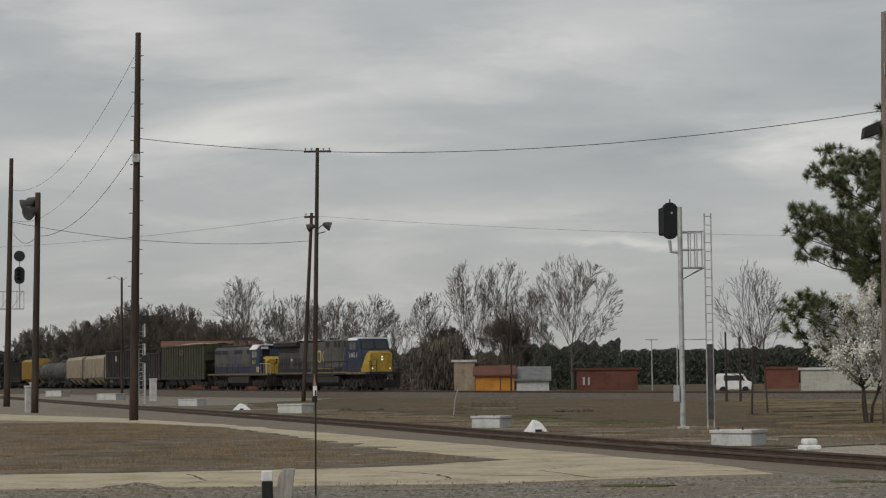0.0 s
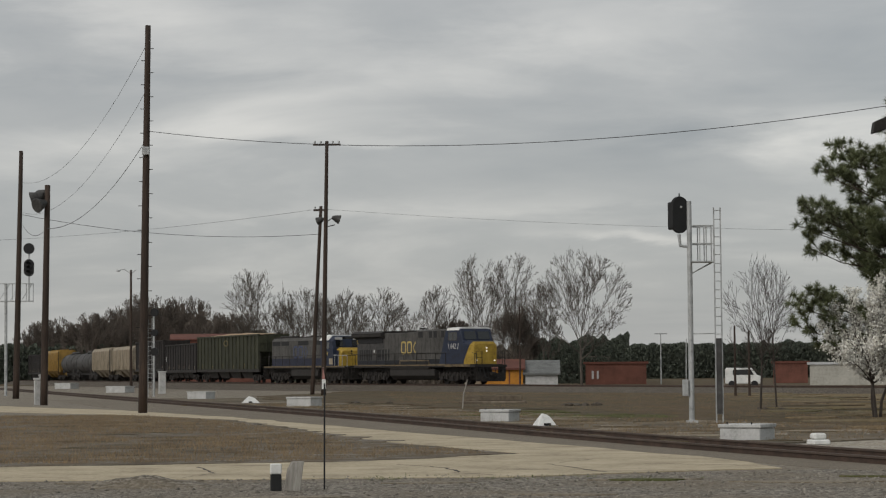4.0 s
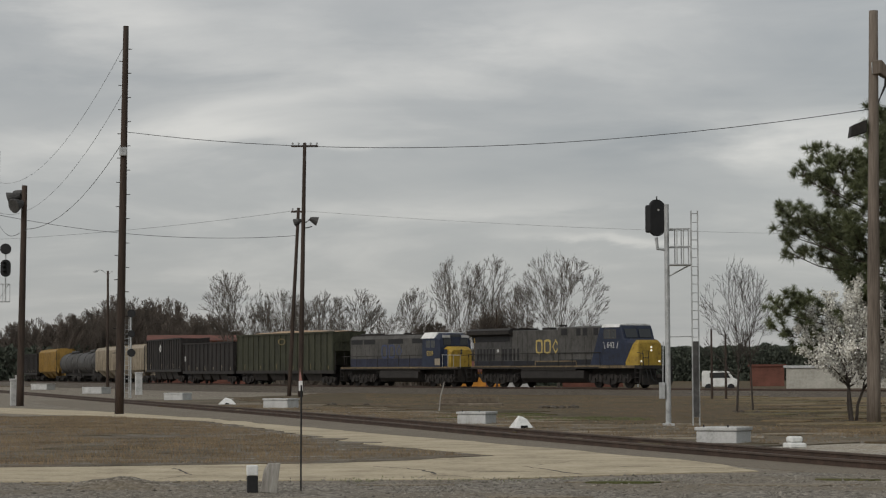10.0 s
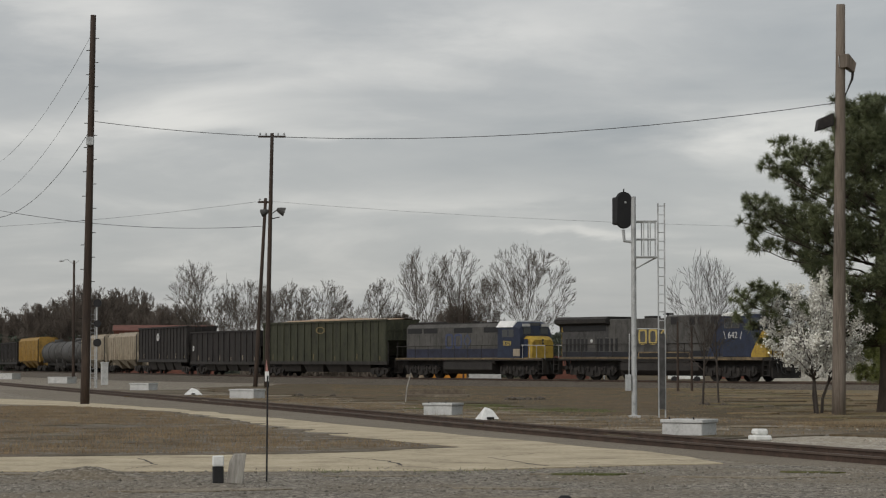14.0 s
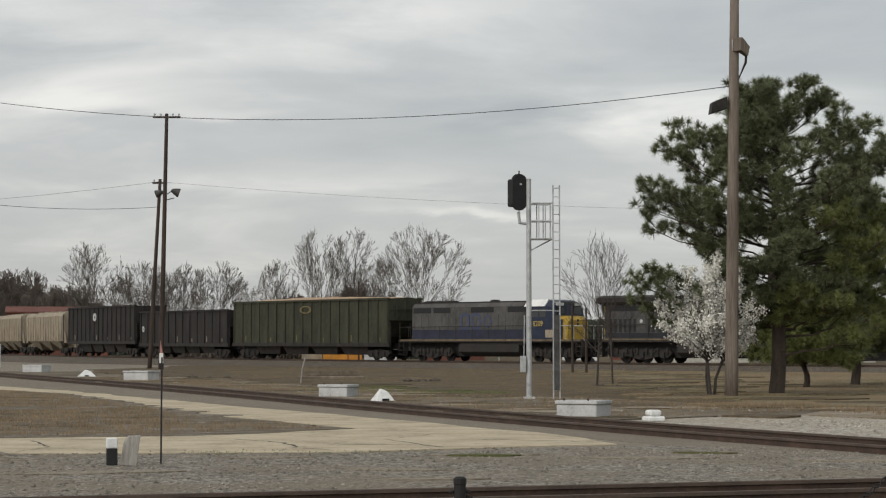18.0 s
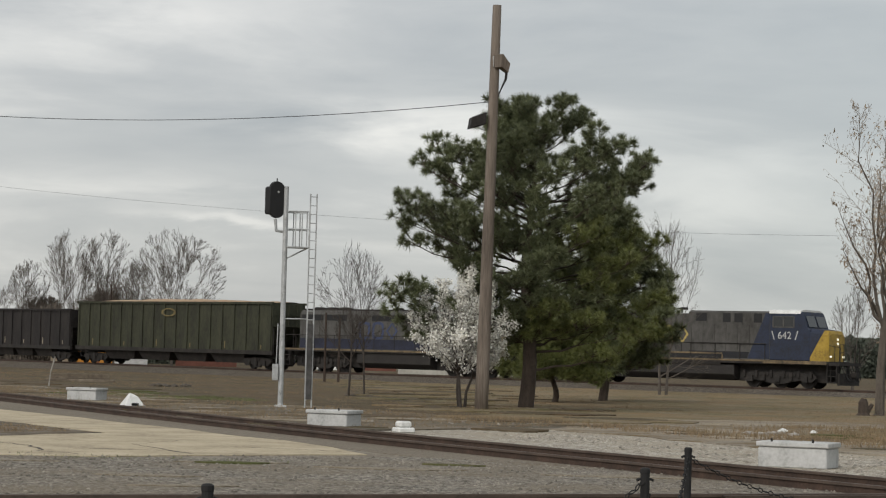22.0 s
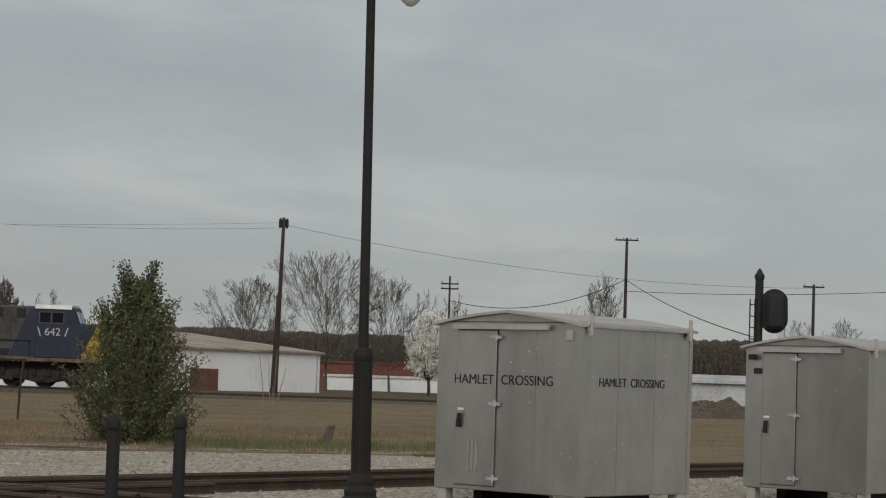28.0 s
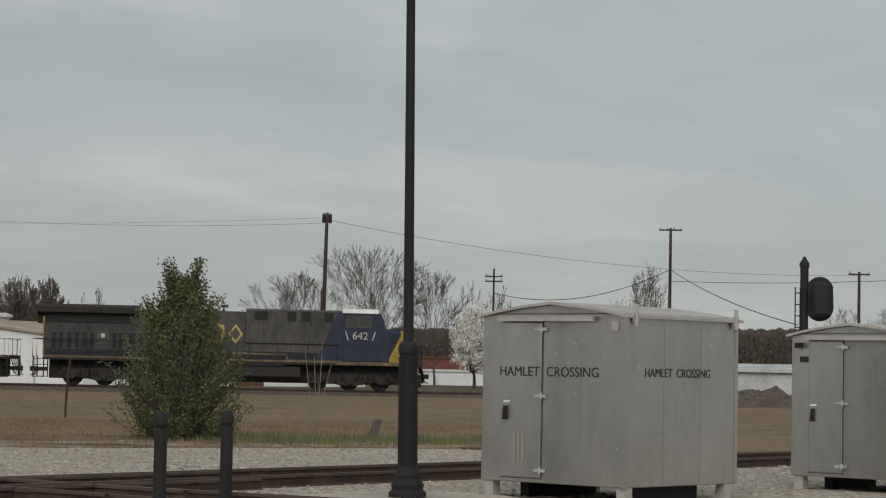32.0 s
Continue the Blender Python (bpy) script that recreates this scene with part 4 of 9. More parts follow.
W_BIG, W_SMALL = wheelset("wheelset", 0.53), wheelset("wheelset", 0.42)


def truck(parent, x, axles, r, mesh, gap):
    t = new("truck")
    bm = B()
    half = gap * (axles - 1) / 2
    for sg in (1, -1):
        y0, y1 = sg * 1.0, sg * 1.16
        prism(bm, [(x - half - 0.75, r + 0.12), (x - half - 0.6, r + 0.34), (x - half + 0.5, r + 0.42), (x + half - 0.5, r + 0.42), (x + half + 0.6, r + 0.34), (x + half + 0.75, r + 0.12),
                   (x + half + 0.4, r - 0.16), (x + half - 0.35, r - 0.05), (x + 0.35, r - 0.28), (x - 0.35, r - 0.28), (x - half + 0.35, r - 0.05), (x - half - 0.4, r - 0.16)], min(y0, y1), max(y0, y1))
        for k in range(axles):
            xa = x - half + gap * k
            box(bm, xa - 0.17, xa + 0.17, min(y0, sg * 1.27), max(y0, sg * 1.27), r - 0.17, r + 0.2)
            for d in (-0.42, 0.42):
                if axles == 3:
                    tube(bm, [(xa + d, sg * 1.2, r + 0.1), (xa + d, sg * 1.2, r + 0.5)], 0.1, 8)
        for k in range(axles - 1):
            xa = x - half + gap * (k + 0.5)
            tube(bm, [(xa, sg * 1.22, r - 0.1), (xa, sg * 1.22, r + 0.42)], 0.13, 8)
            box(bm, xa - 0.3, xa + 0.3, min(sg * 1.16, sg * 1.24), max(sg * 1.16, sg * 1.24), r + 0.2, r + 0.36)
    box(bm, x - 0.35, x + 0.35, -1.0, 1.0, r - 0.05, r + 0.4)
    t.data = None
    ob = part("truck", bm, M_DARKGREY, parent, "grimy black truck frame with springs")
    bpy.data.objects.remove(t)
    for k in range(axles):
        w = new("wheelset", mesh)
        w.parent = ob
        xa = x - half + gap * k
        w.location = (xa, 0, r)
        WHEELS.append((w, r, xa))
    return ob


def coupler(parent, x, d):
    bm = B()
    box(bm, min(x, x - d * 0.9), max(x, x - d * 0.9), -0.1, 0.1, 0.78, 0.98)
    box(bm, min(x + d * 0.08, x - d * 0.28), max(x + d * 0.08, x - d * 0.28), -0.17, 0.17, 0.74, 1.02)
    part("coupler", bm, M_DARKGREY, parent, bevel=0.02)
    for y in (-0.55, 0.5):
        bm = B()
        tube(bm, [(x - d * 0.5, y, 0.95), (x - d * 0.15, y * 1.05, 0.55), (x + d * 0.02, y * 0.8, 0.5)], 0.03, 6)
        part("brake_hose", bm, M_BLACK, parent)


def handrail(parent, pts, posts, z0, material=M_DARKGREY):
    bm = B()
    tube(bm, pts, 0.028, 5)
    for x, y, z in posts:
        tube(bm, [(x, y, z0), (x, y, z)], 0.022, 5)
    part("handrail", bm, material, parent)


def end_steps(parent, x, d, y, z0=1.6):
    for k in range(4):
        z = 0.42 + k * 0.34
        bm = B()
        box(bm, x - 0.278, x + 0.278, y - 0.16, y + 0.16, z, z + 0.035)
        part("step", bm, M_DARKGREY, parent)
    for dx in (-0.3, 0.3):
        bm = B()
        box(bm, x + dx - 0.02, x + dx + 0.02, y - 0.18, y + 0.18, 0.4, z0)
        part("step_side", bm, M_DARKGREY, parent)


def plate(parent, name, pts, y, material, label="", t=0.008):
    """Thin painted field on a side wall: outline in x, z at y."""
    bm = B()
    s = 1 if y > 0 else -1
    prism(bm, pts, min(y, y + s * t), max(y, y + s * t))
    return part(name, bm, material, parent, label)


def emblem(parent, x, z, w, h, y, material, label, lozenge=False):
    """Plain hollow painted shape on a side wall: a rounded ring, or a lozenge."""
    s = 1 if y > 0 else -1
    n = 4 if lozenge else 12
    ring = [(math.cos(2 * math.pi * (k + 0.5 * (not lozenge)) / n), math.sin(2 * math.pi * (k + 0.5 * (not lozenge)) / n)) for k in range(n)]
    squash = (lambda a: a) if lozenge else (lambda a: math.copysign(min(1.0, abs(a) * 1.25), a))
    bm = B()
    inner = [(x + w * 0.64 * squash(a), z + h * 0.72 * squash(b)) for a, b in ring]
    outer = [(x + w * squash(a), z + h * squash(b)) for a, b in ring]
    for k in range(n):
        q = (k + 1) % n
        prism(bm, [outer[k], outer[q], inner[q], inner[k]], min(y, y + s * 0.012), max(y, y + s * 0.012))
    bmesh.ops.remove_doubles(bm, verts=bm.verts, dist=0.0001)
    part("emblem", bm, material, parent, label)


def lead_locomotive():
    loco = thing("locomotive", pose(0, 0, 0), "grey and blue diesel freight locomotive with yellow nose", "locomotive")
    bm = B()
    box(bm, -22.3, -1.3, -1.5, 1.5, 1.42, 1.66)
    box(bm, -22.0, -1.5, -0.62, 0.62, 0.36, 1.418)
    part("underframe", bm, M_DARKGREY, loco, bevel=0.02)
    for y in (-1.51, 1.51):
        bm = B()
        box(bm, -22.2, -5.6, min(y, y * 1.006), max(y, y * 1.006), 1.56, 1.66)
        box(bm, -5.6, -1.4, min(y, y * 1.006), max(y, y * 1.006), 1.46, 1.66)
        part("sill_stripe", bm, M_SILL, loco, "dusty yellow walkway edge")
    # long hood
    bm = B()
    prism(bm, [(-17.2, 1.66), (-10.8, 1.66), (-10.8, 4.42), (-17.2, 4.42)], -1.15, 1.15)
    hood = part("engine_hood", bm, M_LOCOGREY, loco, "grimy grey engine hood", bevel=0.05)
    bm = B()
    loft(bm, [[(x, y, z) for y, z in ((-1.42, 1.66), (1.42, 1.66), (1.42, 4.5), (1.2, 4.6), (-1.2, 4.6), (-1.42, 4.5))] for x in (-10.8, -5.2)])
    part("equipment_cabin", bm, M_LOCOGREY, loco, "grey equipment cabin behind the cab")
    bm = B()
    prism(bm, [(-22.3, 1.66), (-17.2, 1.66), (-17.2, 4.42), (-17.6, 4.42), (-17.9, 3.55), (-22.3, 3.55)], -1.15, 1.15)
    part("radiator_compartment", bm, M_LOCOSOOT, loco, "sooty grey radiator compartment")
    bm = B()
    loft(bm, [[(x, y, z) for y, z in ((-1.0, 3.5), (1.0, 3.5), (1.05, 3.95), (1.56, 4.15), (1.56, 4.45), (1.2, 4.62), (-1.2, 4.62), (-1.56, 4.45), (-1.56, 4.15), (-1.05, 3.95))] for x in (-22.7, -17.0)])
    part("radiator_wing", bm, M_DARKGREY, loco, "dark overhanging radiator wings")
    bm = B()
    box(bm, -22.36, -22.28, -1.12, 1.12, 1.7, 3.9)
    part("end_panel", bm, M_LOCOYEL, loco, "yellow rear end panel")
    for y in (-1.0, 1.0):
        bm = B()
        box(bm, -22.2, -17.4, min(y, y * 1.03) - (0.15 if y < 0 else 0), max(y, y * 1.03) + (0.15 if y > 0 else 0), 3.58, 4.1)
        part("radiator_screen", bm, M_BLACK, loco, "black intake screen under the wings")
        for xk, xw in ((-21.85, 0.22), (-21.42, 0.22), (-20.98, 0.22), (-20.54, 0.22), (-20.1, 0.22), (-19.66, 0.2), (-18.4, 0.22), (-18.05, 0.26), (-17.5, 0.4), (-16.9, 0.24), (-16.4, 0.24)):
            s = 1.15 if y > 0 else -1.15
            bm = B()
            box(bm, xk, xk + xw, min(s, s * 1.012), max(s, s * 1.012), 2.1, 3.02)
            part("louvre", bm, M_BLACK, loco)
            bm = B()
            box(bm, xk, xk + xw, min(s, s * 1.022), max(s, s * 1.022), 3.03, 3.1)
            part("latch_bar", bm, M_LOCOGREY, loco)
        bm = B()
        s = 1.15 if y > 0 else -1.15
        box(bm, -19.3, -18.6, min(s, s * 1.02), max(s, s * 1.02), 2.35, 3.1)
        part("access_door", bm, M_LOCOGREY, loco)
        bm = B()
        tube(bm, [(-18.95, s * 1.02, 2.85), (-18.95, s * 1.04, 2.85)], 0.13, 12)
        part("gauge_cover", bm, M_CONC, loco, "pale round cover")
    for y in (-1.15, 1.15):
        w = 1.42 if y > 0 else -1.42
        # lower blue band
        plate(loco, "blue_band", [(-22.2, 1.72), (-10.8, 1.72), (-10.8, 2.05), (-22.2, 2.05)], y, M_BANDBLUE, "dark blue lower band")
        plate(loco, "blue_band", [(-10.75, 1.72), (-6.72, 1.72), (-6.57, 2.12), (-10.75, 2.12)], w, M_BANDBLUE, "dark blue lower band")
        plate(loco, "blue_field", [(-6.7, 1.72), (-5.22, 1.72), (-5.22, 4.49), (-5.5, 4.49)], w, M_LOCOBLUE, "blue slanted field behind the cab")
        # emblem as plain hollow shapes
        for k in range(3):
            emblem(loco, -13.5 + k * 1.06, 3.12, 0.44, 0.56, y, M_FADEYEL, "faded yellow emblem outline", k == 2)
        # hood doors and vents
        for k in range(9):
            xk = -17.0 + k * 0.64
            plate(loco, "door_seam", [(xk, 2.15), (xk + 0.025, 2.15), (xk + 0.025, 4.2), (xk, 4.2)], y, M_DARKGREY, "", 0.006)
        for x0, x1, z0, z1 in ((-10.3, -9.55, 3.95, 4.45), (-8.42, -7.9, 3.9, 4.45), (-7.63, -7.08, 3.9, 4.45), (-6.3, -5.76, 3.9, 4.45)):
            bm = B()
            s = w
            box(bm, x0, x1, min(s, s * 1.012), max(s, s * 1.012), z0, z1)
            part("vent", bm, M_BLACK, loco, "black louvred vent")
        for k in range(7):
            xk = -10.6 + k * 0.8
            plate(loco, "door_seam", [(xk, 2.15), (xk + 0.02, 2.15), (xk + 0.02, 3.75), (xk, 3.75)], w, M_DARKGREY, "", 0.006)
    # raised walkway amidships, with the air reservoirs showing below it
    for y in (-1.46, 1.46):
        bm = B()
        box(bm, -13.6, -8.4, min(y, y * 0.79), max(y, y * 0.79), 1.96, 2.04)
        part("raised_walkway", bm, M_DARKGREY, loco)
        bm = B()
        box(bm, -13.6, -8.4, min(y * 1.002, y * 1.012), max(y * 1.002, y * 1.012), 1.95, 2.05)
        for q in (-13.65, -8.45):
            box(bm, q, q + 0.1, min(y * 1.002, y * 1.012), max(y * 1.002, y * 1.012), 1.67, 1.949)
        part("sill_stripe", bm, M_SILL, loco, "dusty yellow walkway edge")
        # flat black panel stands in for the shade in the recess below the walkway
        bm = B()
        box(bm, -13.5, -8.5, min(y, y * 0.985), max(y, y * 0.985), 1.67, 1.95)
        part("recess_shade", bm, M_BLACK, loco)
    # cab
    bm = B()
    prism(bm, [(-5.2, 1.66), (-2.5, 1.66), (-2.5, 3.5), (-2.72, 3.62), (-2.98, 4.35), (-3.12, 4.6), (-5.2, 4.6)], -1.46, 1.46)
    cab = part("cab", bm, M_LOCOBLUE, loco, "blue operator cab", bevel=0.04)
    bm = B()
    loft(bm, [[(x, y, z) for y, z in ((-1.5, 4.46), (1.5, 4.46), (1.42, 4.66), (0.9, 4.72), (-0.9, 4.72), (-1.42, 4.66))] for x in (-5.25, -3.15)])
    part("cab_roof", bm, M_WHITE, loco, "white cab roof")
    for y in (-1.46, 1.46):
        s = 1 if y > 0 else -1
        bm = B()
        for x0, x1 in ((-4.95, -4.34), (-4.24, -3.62)):
            box(bm, x0, x1, min(y, y + s * 0.012), max(y, y + s * 0.012), 3.68, 4.25)
        part("side_window", bm, M_GLASS, cab, "dark cab side window")
        bm = B()
        for x0, x1, z0, z1 in ((-5.02, -3.55, 4.25, 4.31), (-5.02, -3.55, 3.62, 3.68), (-5.02, -4.95, 3.62, 4.31), (-3.62, -3.55, 3.62, 4.31), (-4.34, -4.24, 3.68, 4.25)):
            box(bm, x0, x1, min(y, y + s * 0.025), max(y, y + s * 0.025), z0, z1)
        part("window_frame", bm, M_LOCOGREY, cab, "grey window frame")
        rot = pose(-4.2, y + s * 0.02, 3.14, 90, 0, 0) if y < 0 else pose(-4.2, y + s * 0.02, 3.14, 90, 0, 180)
        lettering("road_number", "642", 0.62, M_CONC, cab, rot, 0.006, "white road number 642")
        for x0, dx in ((-5.08, 0.16), (-3.36, -0.16)):
            plate(loco, "white_bar", [(x0, 3.42), (x0 + 0.06, 3.42), (x0 + 0.06 + dx, 2.9), (x0 + dx, 2.9)], y + s * 0.004, M_CONC, "", 0.01)
    bm = B()
    for y0, y1 in ((-1.2, -0.1), (0.1, 1.2)):
        vs = [bm.verts.new(p) for p in ((-2.73, y0, 3.68), (-2.73, y1, 3.68), (-2.97, y1, 4.33), (-2.97, y0, 4.33))]
        bm.faces.new(vs)
        bmesh.ops.translate(bm, verts=vs, vec=(0.03, 0, 0.02))
    part("windscreen", bm, M_GLASS, cab, "dark windscreen")
    # nose: yellow front, blue flanks and top up to a slanting edge
    NOSE = ((-2.51, 1.44, 3.6), (-1.95, 1.3, 3.52), (-1.55, 1.12, 3.48), (-1.47, 1.06, 3.3))
    bm = B()
    loft(bm, [[(x, y, z) for y, z in ((-w, 1.66), (w, 1.66), (w, zt - 0.25), (w - 0.3, zt), (-w + 0.3, zt), (-w, zt - 0.25))] for x, w, zt in NOSE])
    nose = part("nose", bm, M_LOCOYEL, loco, "bright yellow nose front")
    for s in (-1, 1):
        bm = B()
        for pts in (((-2.515, 1.452, 1.68), (-2.49, 1.447, 1.9), (-1.95, 1.312, 3.0), (-1.95, 1.312, 3.275), (-2.515, 1.452, 3.355)),
                    ((-1.95, 1.312, 3.0), (-1.82, 1.254, 3.25), (-1.95, 1.312, 3.275)),
                    ((-2.515, 1.452, 3.355), (-1.95, 1.312, 3.275), (-1.95, 1.01, 3.53), (-2.515, 1.15, 3.61)),
                    ((-1.95, 1.312, 3.275), (-1.82, 1.254, 3.25), (-1.82, 0.95, 3.515), (-1.95, 1.01, 3.53))):
            bm.faces.new([bm.verts.new((x, s * y, z)) for x, y, z in pts])
        part("blue_flank", bm, M_LOCOBLUE, nose, "blue painted nose flank")
    bm = B()
    bm.faces.new([bm.verts.new(p) for p in ((-2.515, -1.15, 3.612), (-1.85, -0.98, 3.525), (-1.85, 0.98, 3.525), (-2.515, 1.15, 3.612))])
    part("blue_top", bm, M_LOCOBLUE, nose, "blue painted nose top")
    # hoses, cut levers and grab irons crowded on the front
    for k in range(7):
        bm = B()
        yk = -1.1 + 0.36 * k
        tube(bm, [(-0.62, yk, 1.45), (-0.45, yk + 0.05, 1.0), (-0.4, yk + 0.08, 0.62), (-0.5, yk, 0.5)], 0.028, 5)
        part("air_hose", bm, M_BLACK, loco)
    bm = B()
    tube(bm, [(-0.55, -1.35, 1.3), (-0.5, 0, 1.24), (-0.55, 1.35, 1.3)], 0.022, 5)
    part("cut_lever", bm, M_DARKGREY, loco)
    for s in (-1, 1):
        bm = B()
        tube(bm, [(-0.62, s * 0.8, 1.55), (-0.62, s * 0.8, 2.7), (-0.62, s * 1.35, 2.7), (-0.62, s * 1.35, 1.55)], 0.03, 5)
        tube(bm, [(-0.62, s * 0.8, 2.2), (-0.62, s * 1.35, 2.2)], 0.024, 5)
        part("front_railing", bm, M_DARKGREY, loco)
    for z in (2.98, 2.74):
        bm = B()
        tube(bm, [(-1.53, 0.12, z), (-1.43, 0.12, z)], 0.075, 12)
        part("headlight", bm, M_HEADLIGHT, nose, "lit headlight lens")
    for y in (-0.85, 0.85):
        bm = B()
        tube(bm, [(-1.53, y, 1.95), (-1.38, y, 1.95)], 0.065, 12)
        part("ditch_light", bm, M_HEADLIGHT, nose, "lit ditch lamp")
    bm = B()
    box(bm, -1.505, -1.48, -0.62, -0.12, 2.25, 2.62)
    part("nose_emblem", bm, M_LOCOBLUE, nose, "blue emblem block")
    bm = B()
    box(bm, -1.505, -1.48, 0.3, 0.72, 2.25, 2.62)
    part("nose_emblem", bm, M_LOCOBLUE, nose, "blue emblem block")
    bm = B()
    box(bm, -1.25, -0.55, -1.5, 1.5, 1.42, 1.6)
    part("front_platform", bm, M_DARKGREY, loco)
    bm = B()
    loft(bm, [[(x, y, z) for y in (-1.35, 1.35) for z in ((0.25, 0.95) if y < 0 else (0.95, 0.25))] for x in (-0.75, -0.6)])
    part("pilot_plow", bm, M_DARKGREY, loco, "black pilot plow")
    for y in (-1.32, 1.32):
        end_steps(loco, -1.05, 1, y)
        end_steps(loco, -22.55, -1, y)
        handrail(loco, [(-0.6, y, 1.5), (-0.6, y, 2.5), (-1.3, y, 2.6)], [(-0.95, y, 2.55)], 1.6)
        handrail(loco, [(-22.9, y, 1.55), (-22.9, y, 2.6), (-11.4, y * 1.08, 2.62)], [(-21.5 + 1.7 * k, y * 1.07, 2.62) for k in range(7)], 1.66)
        handrail(loco, [(-11.3, y * 1.12, 2.62), (-5.4, y * 1.12, 2.62)], [(-10.6 + 1.7 * k, y * 1.12, 2.62) for k in range(4)], 1.66)
    # under the deck
    bm = B()
    loft(bm, [[(x, y, z) for y, z in ((-1.0, 0.42), (1.0, 0.42), (1.4, 0.72), (1.4, 1.3), (-1.4, 1.3), (-1.4, 0.72))] for x in (-15.6, -7.6)])
    part("fuel_tank", bm, M_FUEL, loco, "long oily fuel tank", bevel=0.03)
    for y in (-1.32, 1.32):
        bm = B()
        tube(bm, [(-15.4, y, 1.38), (-8.5, y, 1.38)], 0.16, 8)
        part("air_reservoir", bm, M_FUEL, loco)
    truck(loco, -4.75, 3, 0.53, W_BIG, 1.82)
    truck(loco, -18.85, 3, 0.53, W_BIG, 1.82)
    coupler(loco, -0.15, 1)
    coupler(loco, -23.05, -1)
    bm = B()
    box(bm, -14.2, -13.2, -0.35, 0.35, 4.4, 4.62)
    part("exhaust_stack", bm, M_DARKGREY, loco, bevel=0.03)
    bm = B()
    for y in (-0.25, 0, 0.25):
        tube(bm, [(-12.3, y, 4.72), (-11.85, y, 4.74)], [0.03, 0.09], 8)
    tube(bm, [(-12.1, 0, 4.4), (-12.1, 0, 4.72)], 0.05, 6)
    part("horn", bm, M_DARKGREY, loco)
    return loco


def second_locomotive():
    loco = thing("locomotive", pose(0, 0, 0), "older grey and blue diesel locomotive with yellow short nose", "locomotive")
    L = 21.8
    bm = B()
    box(bm, -L + 0.6, -0.6, -1.5, 1.5, 1.4, 1.62)
    box(bm, -L + 1.0, -1.0, -0.62, 0.62, 0.36, 1.398)
    part("underframe", bm, M_DARKGREY, loco, bevel=0.02)
    for y in (-1.51, 1.51):
        bm = B()
        box(bm, -L + 0.7, -0.7, min(y, y * 1.006), max(y, y * 1.006), 1.5, 1.62)
        part("sill_stripe", bm, M_SILL, loco, "dusty yellow walkway edge")
    bm = B()
    loft(bm, [[(x, y, z) for y, z in ((-1.02, 1.62), (1.02, 1.62), (1.02, 4.05), (0.8, 4.32), (-0.8, 4.32), (-1.02, 4.05))] for x in (-20.2, -6.5)])
    part("engine_hood", bm, M_LOCOGREY, loco, "grey long hood")
    bm = B()
    box(bm, -20.1, -6.6, -0.75, 0.75, 4.3, 4.42)
    for x in (-19.2, -17.9, -16.6):
        turned_on_z(bm, [(0.52, 4.4), (0.52, 4.5), (0.3, 4.56)], 14, (x, 0, 0))
    turned_on_z(bm, [(0.35, 4.4), (0.35, 4.52), (0.2, 4.56)], 14, (-11.6, 0, 0))
    part("roof_fan_deck", bm, M_DARKGREY, loco, "dark roof fans and housings")
    for y in (-1.02, 1.02):
        plate(loco, "blue_band", [(-20.15, 1.66), (-6.6, 1.66), (-6.6, 2.34), (-20.15, 2.34)], y, M_NAVY, "dark blue lower band")
        for x0, x1 in ((-20.0, -17.9), (-17.6, -15.6), (-13.2, -10.6), (-9.0, -6.7)):
            plate(loco, "radiator_screen", [(x0, 3.6), (x1, 3.6), (x1, 4.0), (x0, 4.0)], y, M_BLACK, "black intake screen", 0.014)
        for k in range(15):
            xk = -19.9 + k * 0.82
            plate(loco, "door_seam", [(xk, 2.4), (xk + 0.025, 2.4), (xk + 0.025, 3.5), (xk, 3.5)], y, M_DARKGREY, "", 0.006)
        for k in range(3):
            emblem(loco, -13.9 + k * 1.3, 2.95, 0.55, 0.6, y, M_FADEBLUE, "faded blue emblem outline", k == 2)
    bm = B()
    loft(bm, [[(x, y, z) for y, z in ((-1.46, 1.62), (1.46, 1.62), (1.46, 3.98 * q), (1.05, 4.4 * q), (-1.05, 4.4 * q), (-1.46, 3.98 * q))] for x, q in ((-6.5, 1.0), (-4.15, 1.0), (-3.65, 0.96), (-3.5, 0.78))])
    cab = part("cab", bm, M_LOCOBLUE, loco, "blue operator cab")
    bm = B()
    loft(bm, [[(x, y, z) for y, z in ((-1.52, 3.97), (1.52, 3.97), (1.12, 4.47), (-1.12, 4.47))] for x in (-6.65, -4.45)])
    part("cab_roof", bm, M_WHITE, loco, "white cab roof")
    for y in (-1.46, 1.46):
        s = 1 if y > 0 else -1
        bm = B()
        for x0, x1 in ((-5.9, -5.15), (-5.05, -4.35)):
            box(bm, x0, x1, min(y, y + s * 0.012), max(y, y + s * 0.012), 3.2, 3.8)
        part("side_window", bm, M_GLASS, cab, "dark cab side window")
        rot = pose(-5.2, y + s * 0.02, 2.72, 90, 0, 0 if y < 0 else 180)
        lettering("road_number", "8209", 0.55, M_FADEYEL, cab, rot, 0.006, "pale road number 8209")
        plate(loco, "pale_panel", [(-4.4, 1.75), (-3.55, 1.75), (-3.55, 2.3), (-4.4, 2.3)], y + s * 0.005, M_TANCAR, "pale battery box panel", 0.02)
    bm = B()
    for y0, y1 in ((-1.15, -0.45), (0.45, 1.15)):
        box(bm, -3.66, -3.5, y0, y1, 3.35, 3.95)
    box(bm, -3.9, -3.6, -0.5, 0.5, 4.08, 4.3)
    part("windscreen", bm, M_GLASS, cab, "dark front windows")
    bm = B()
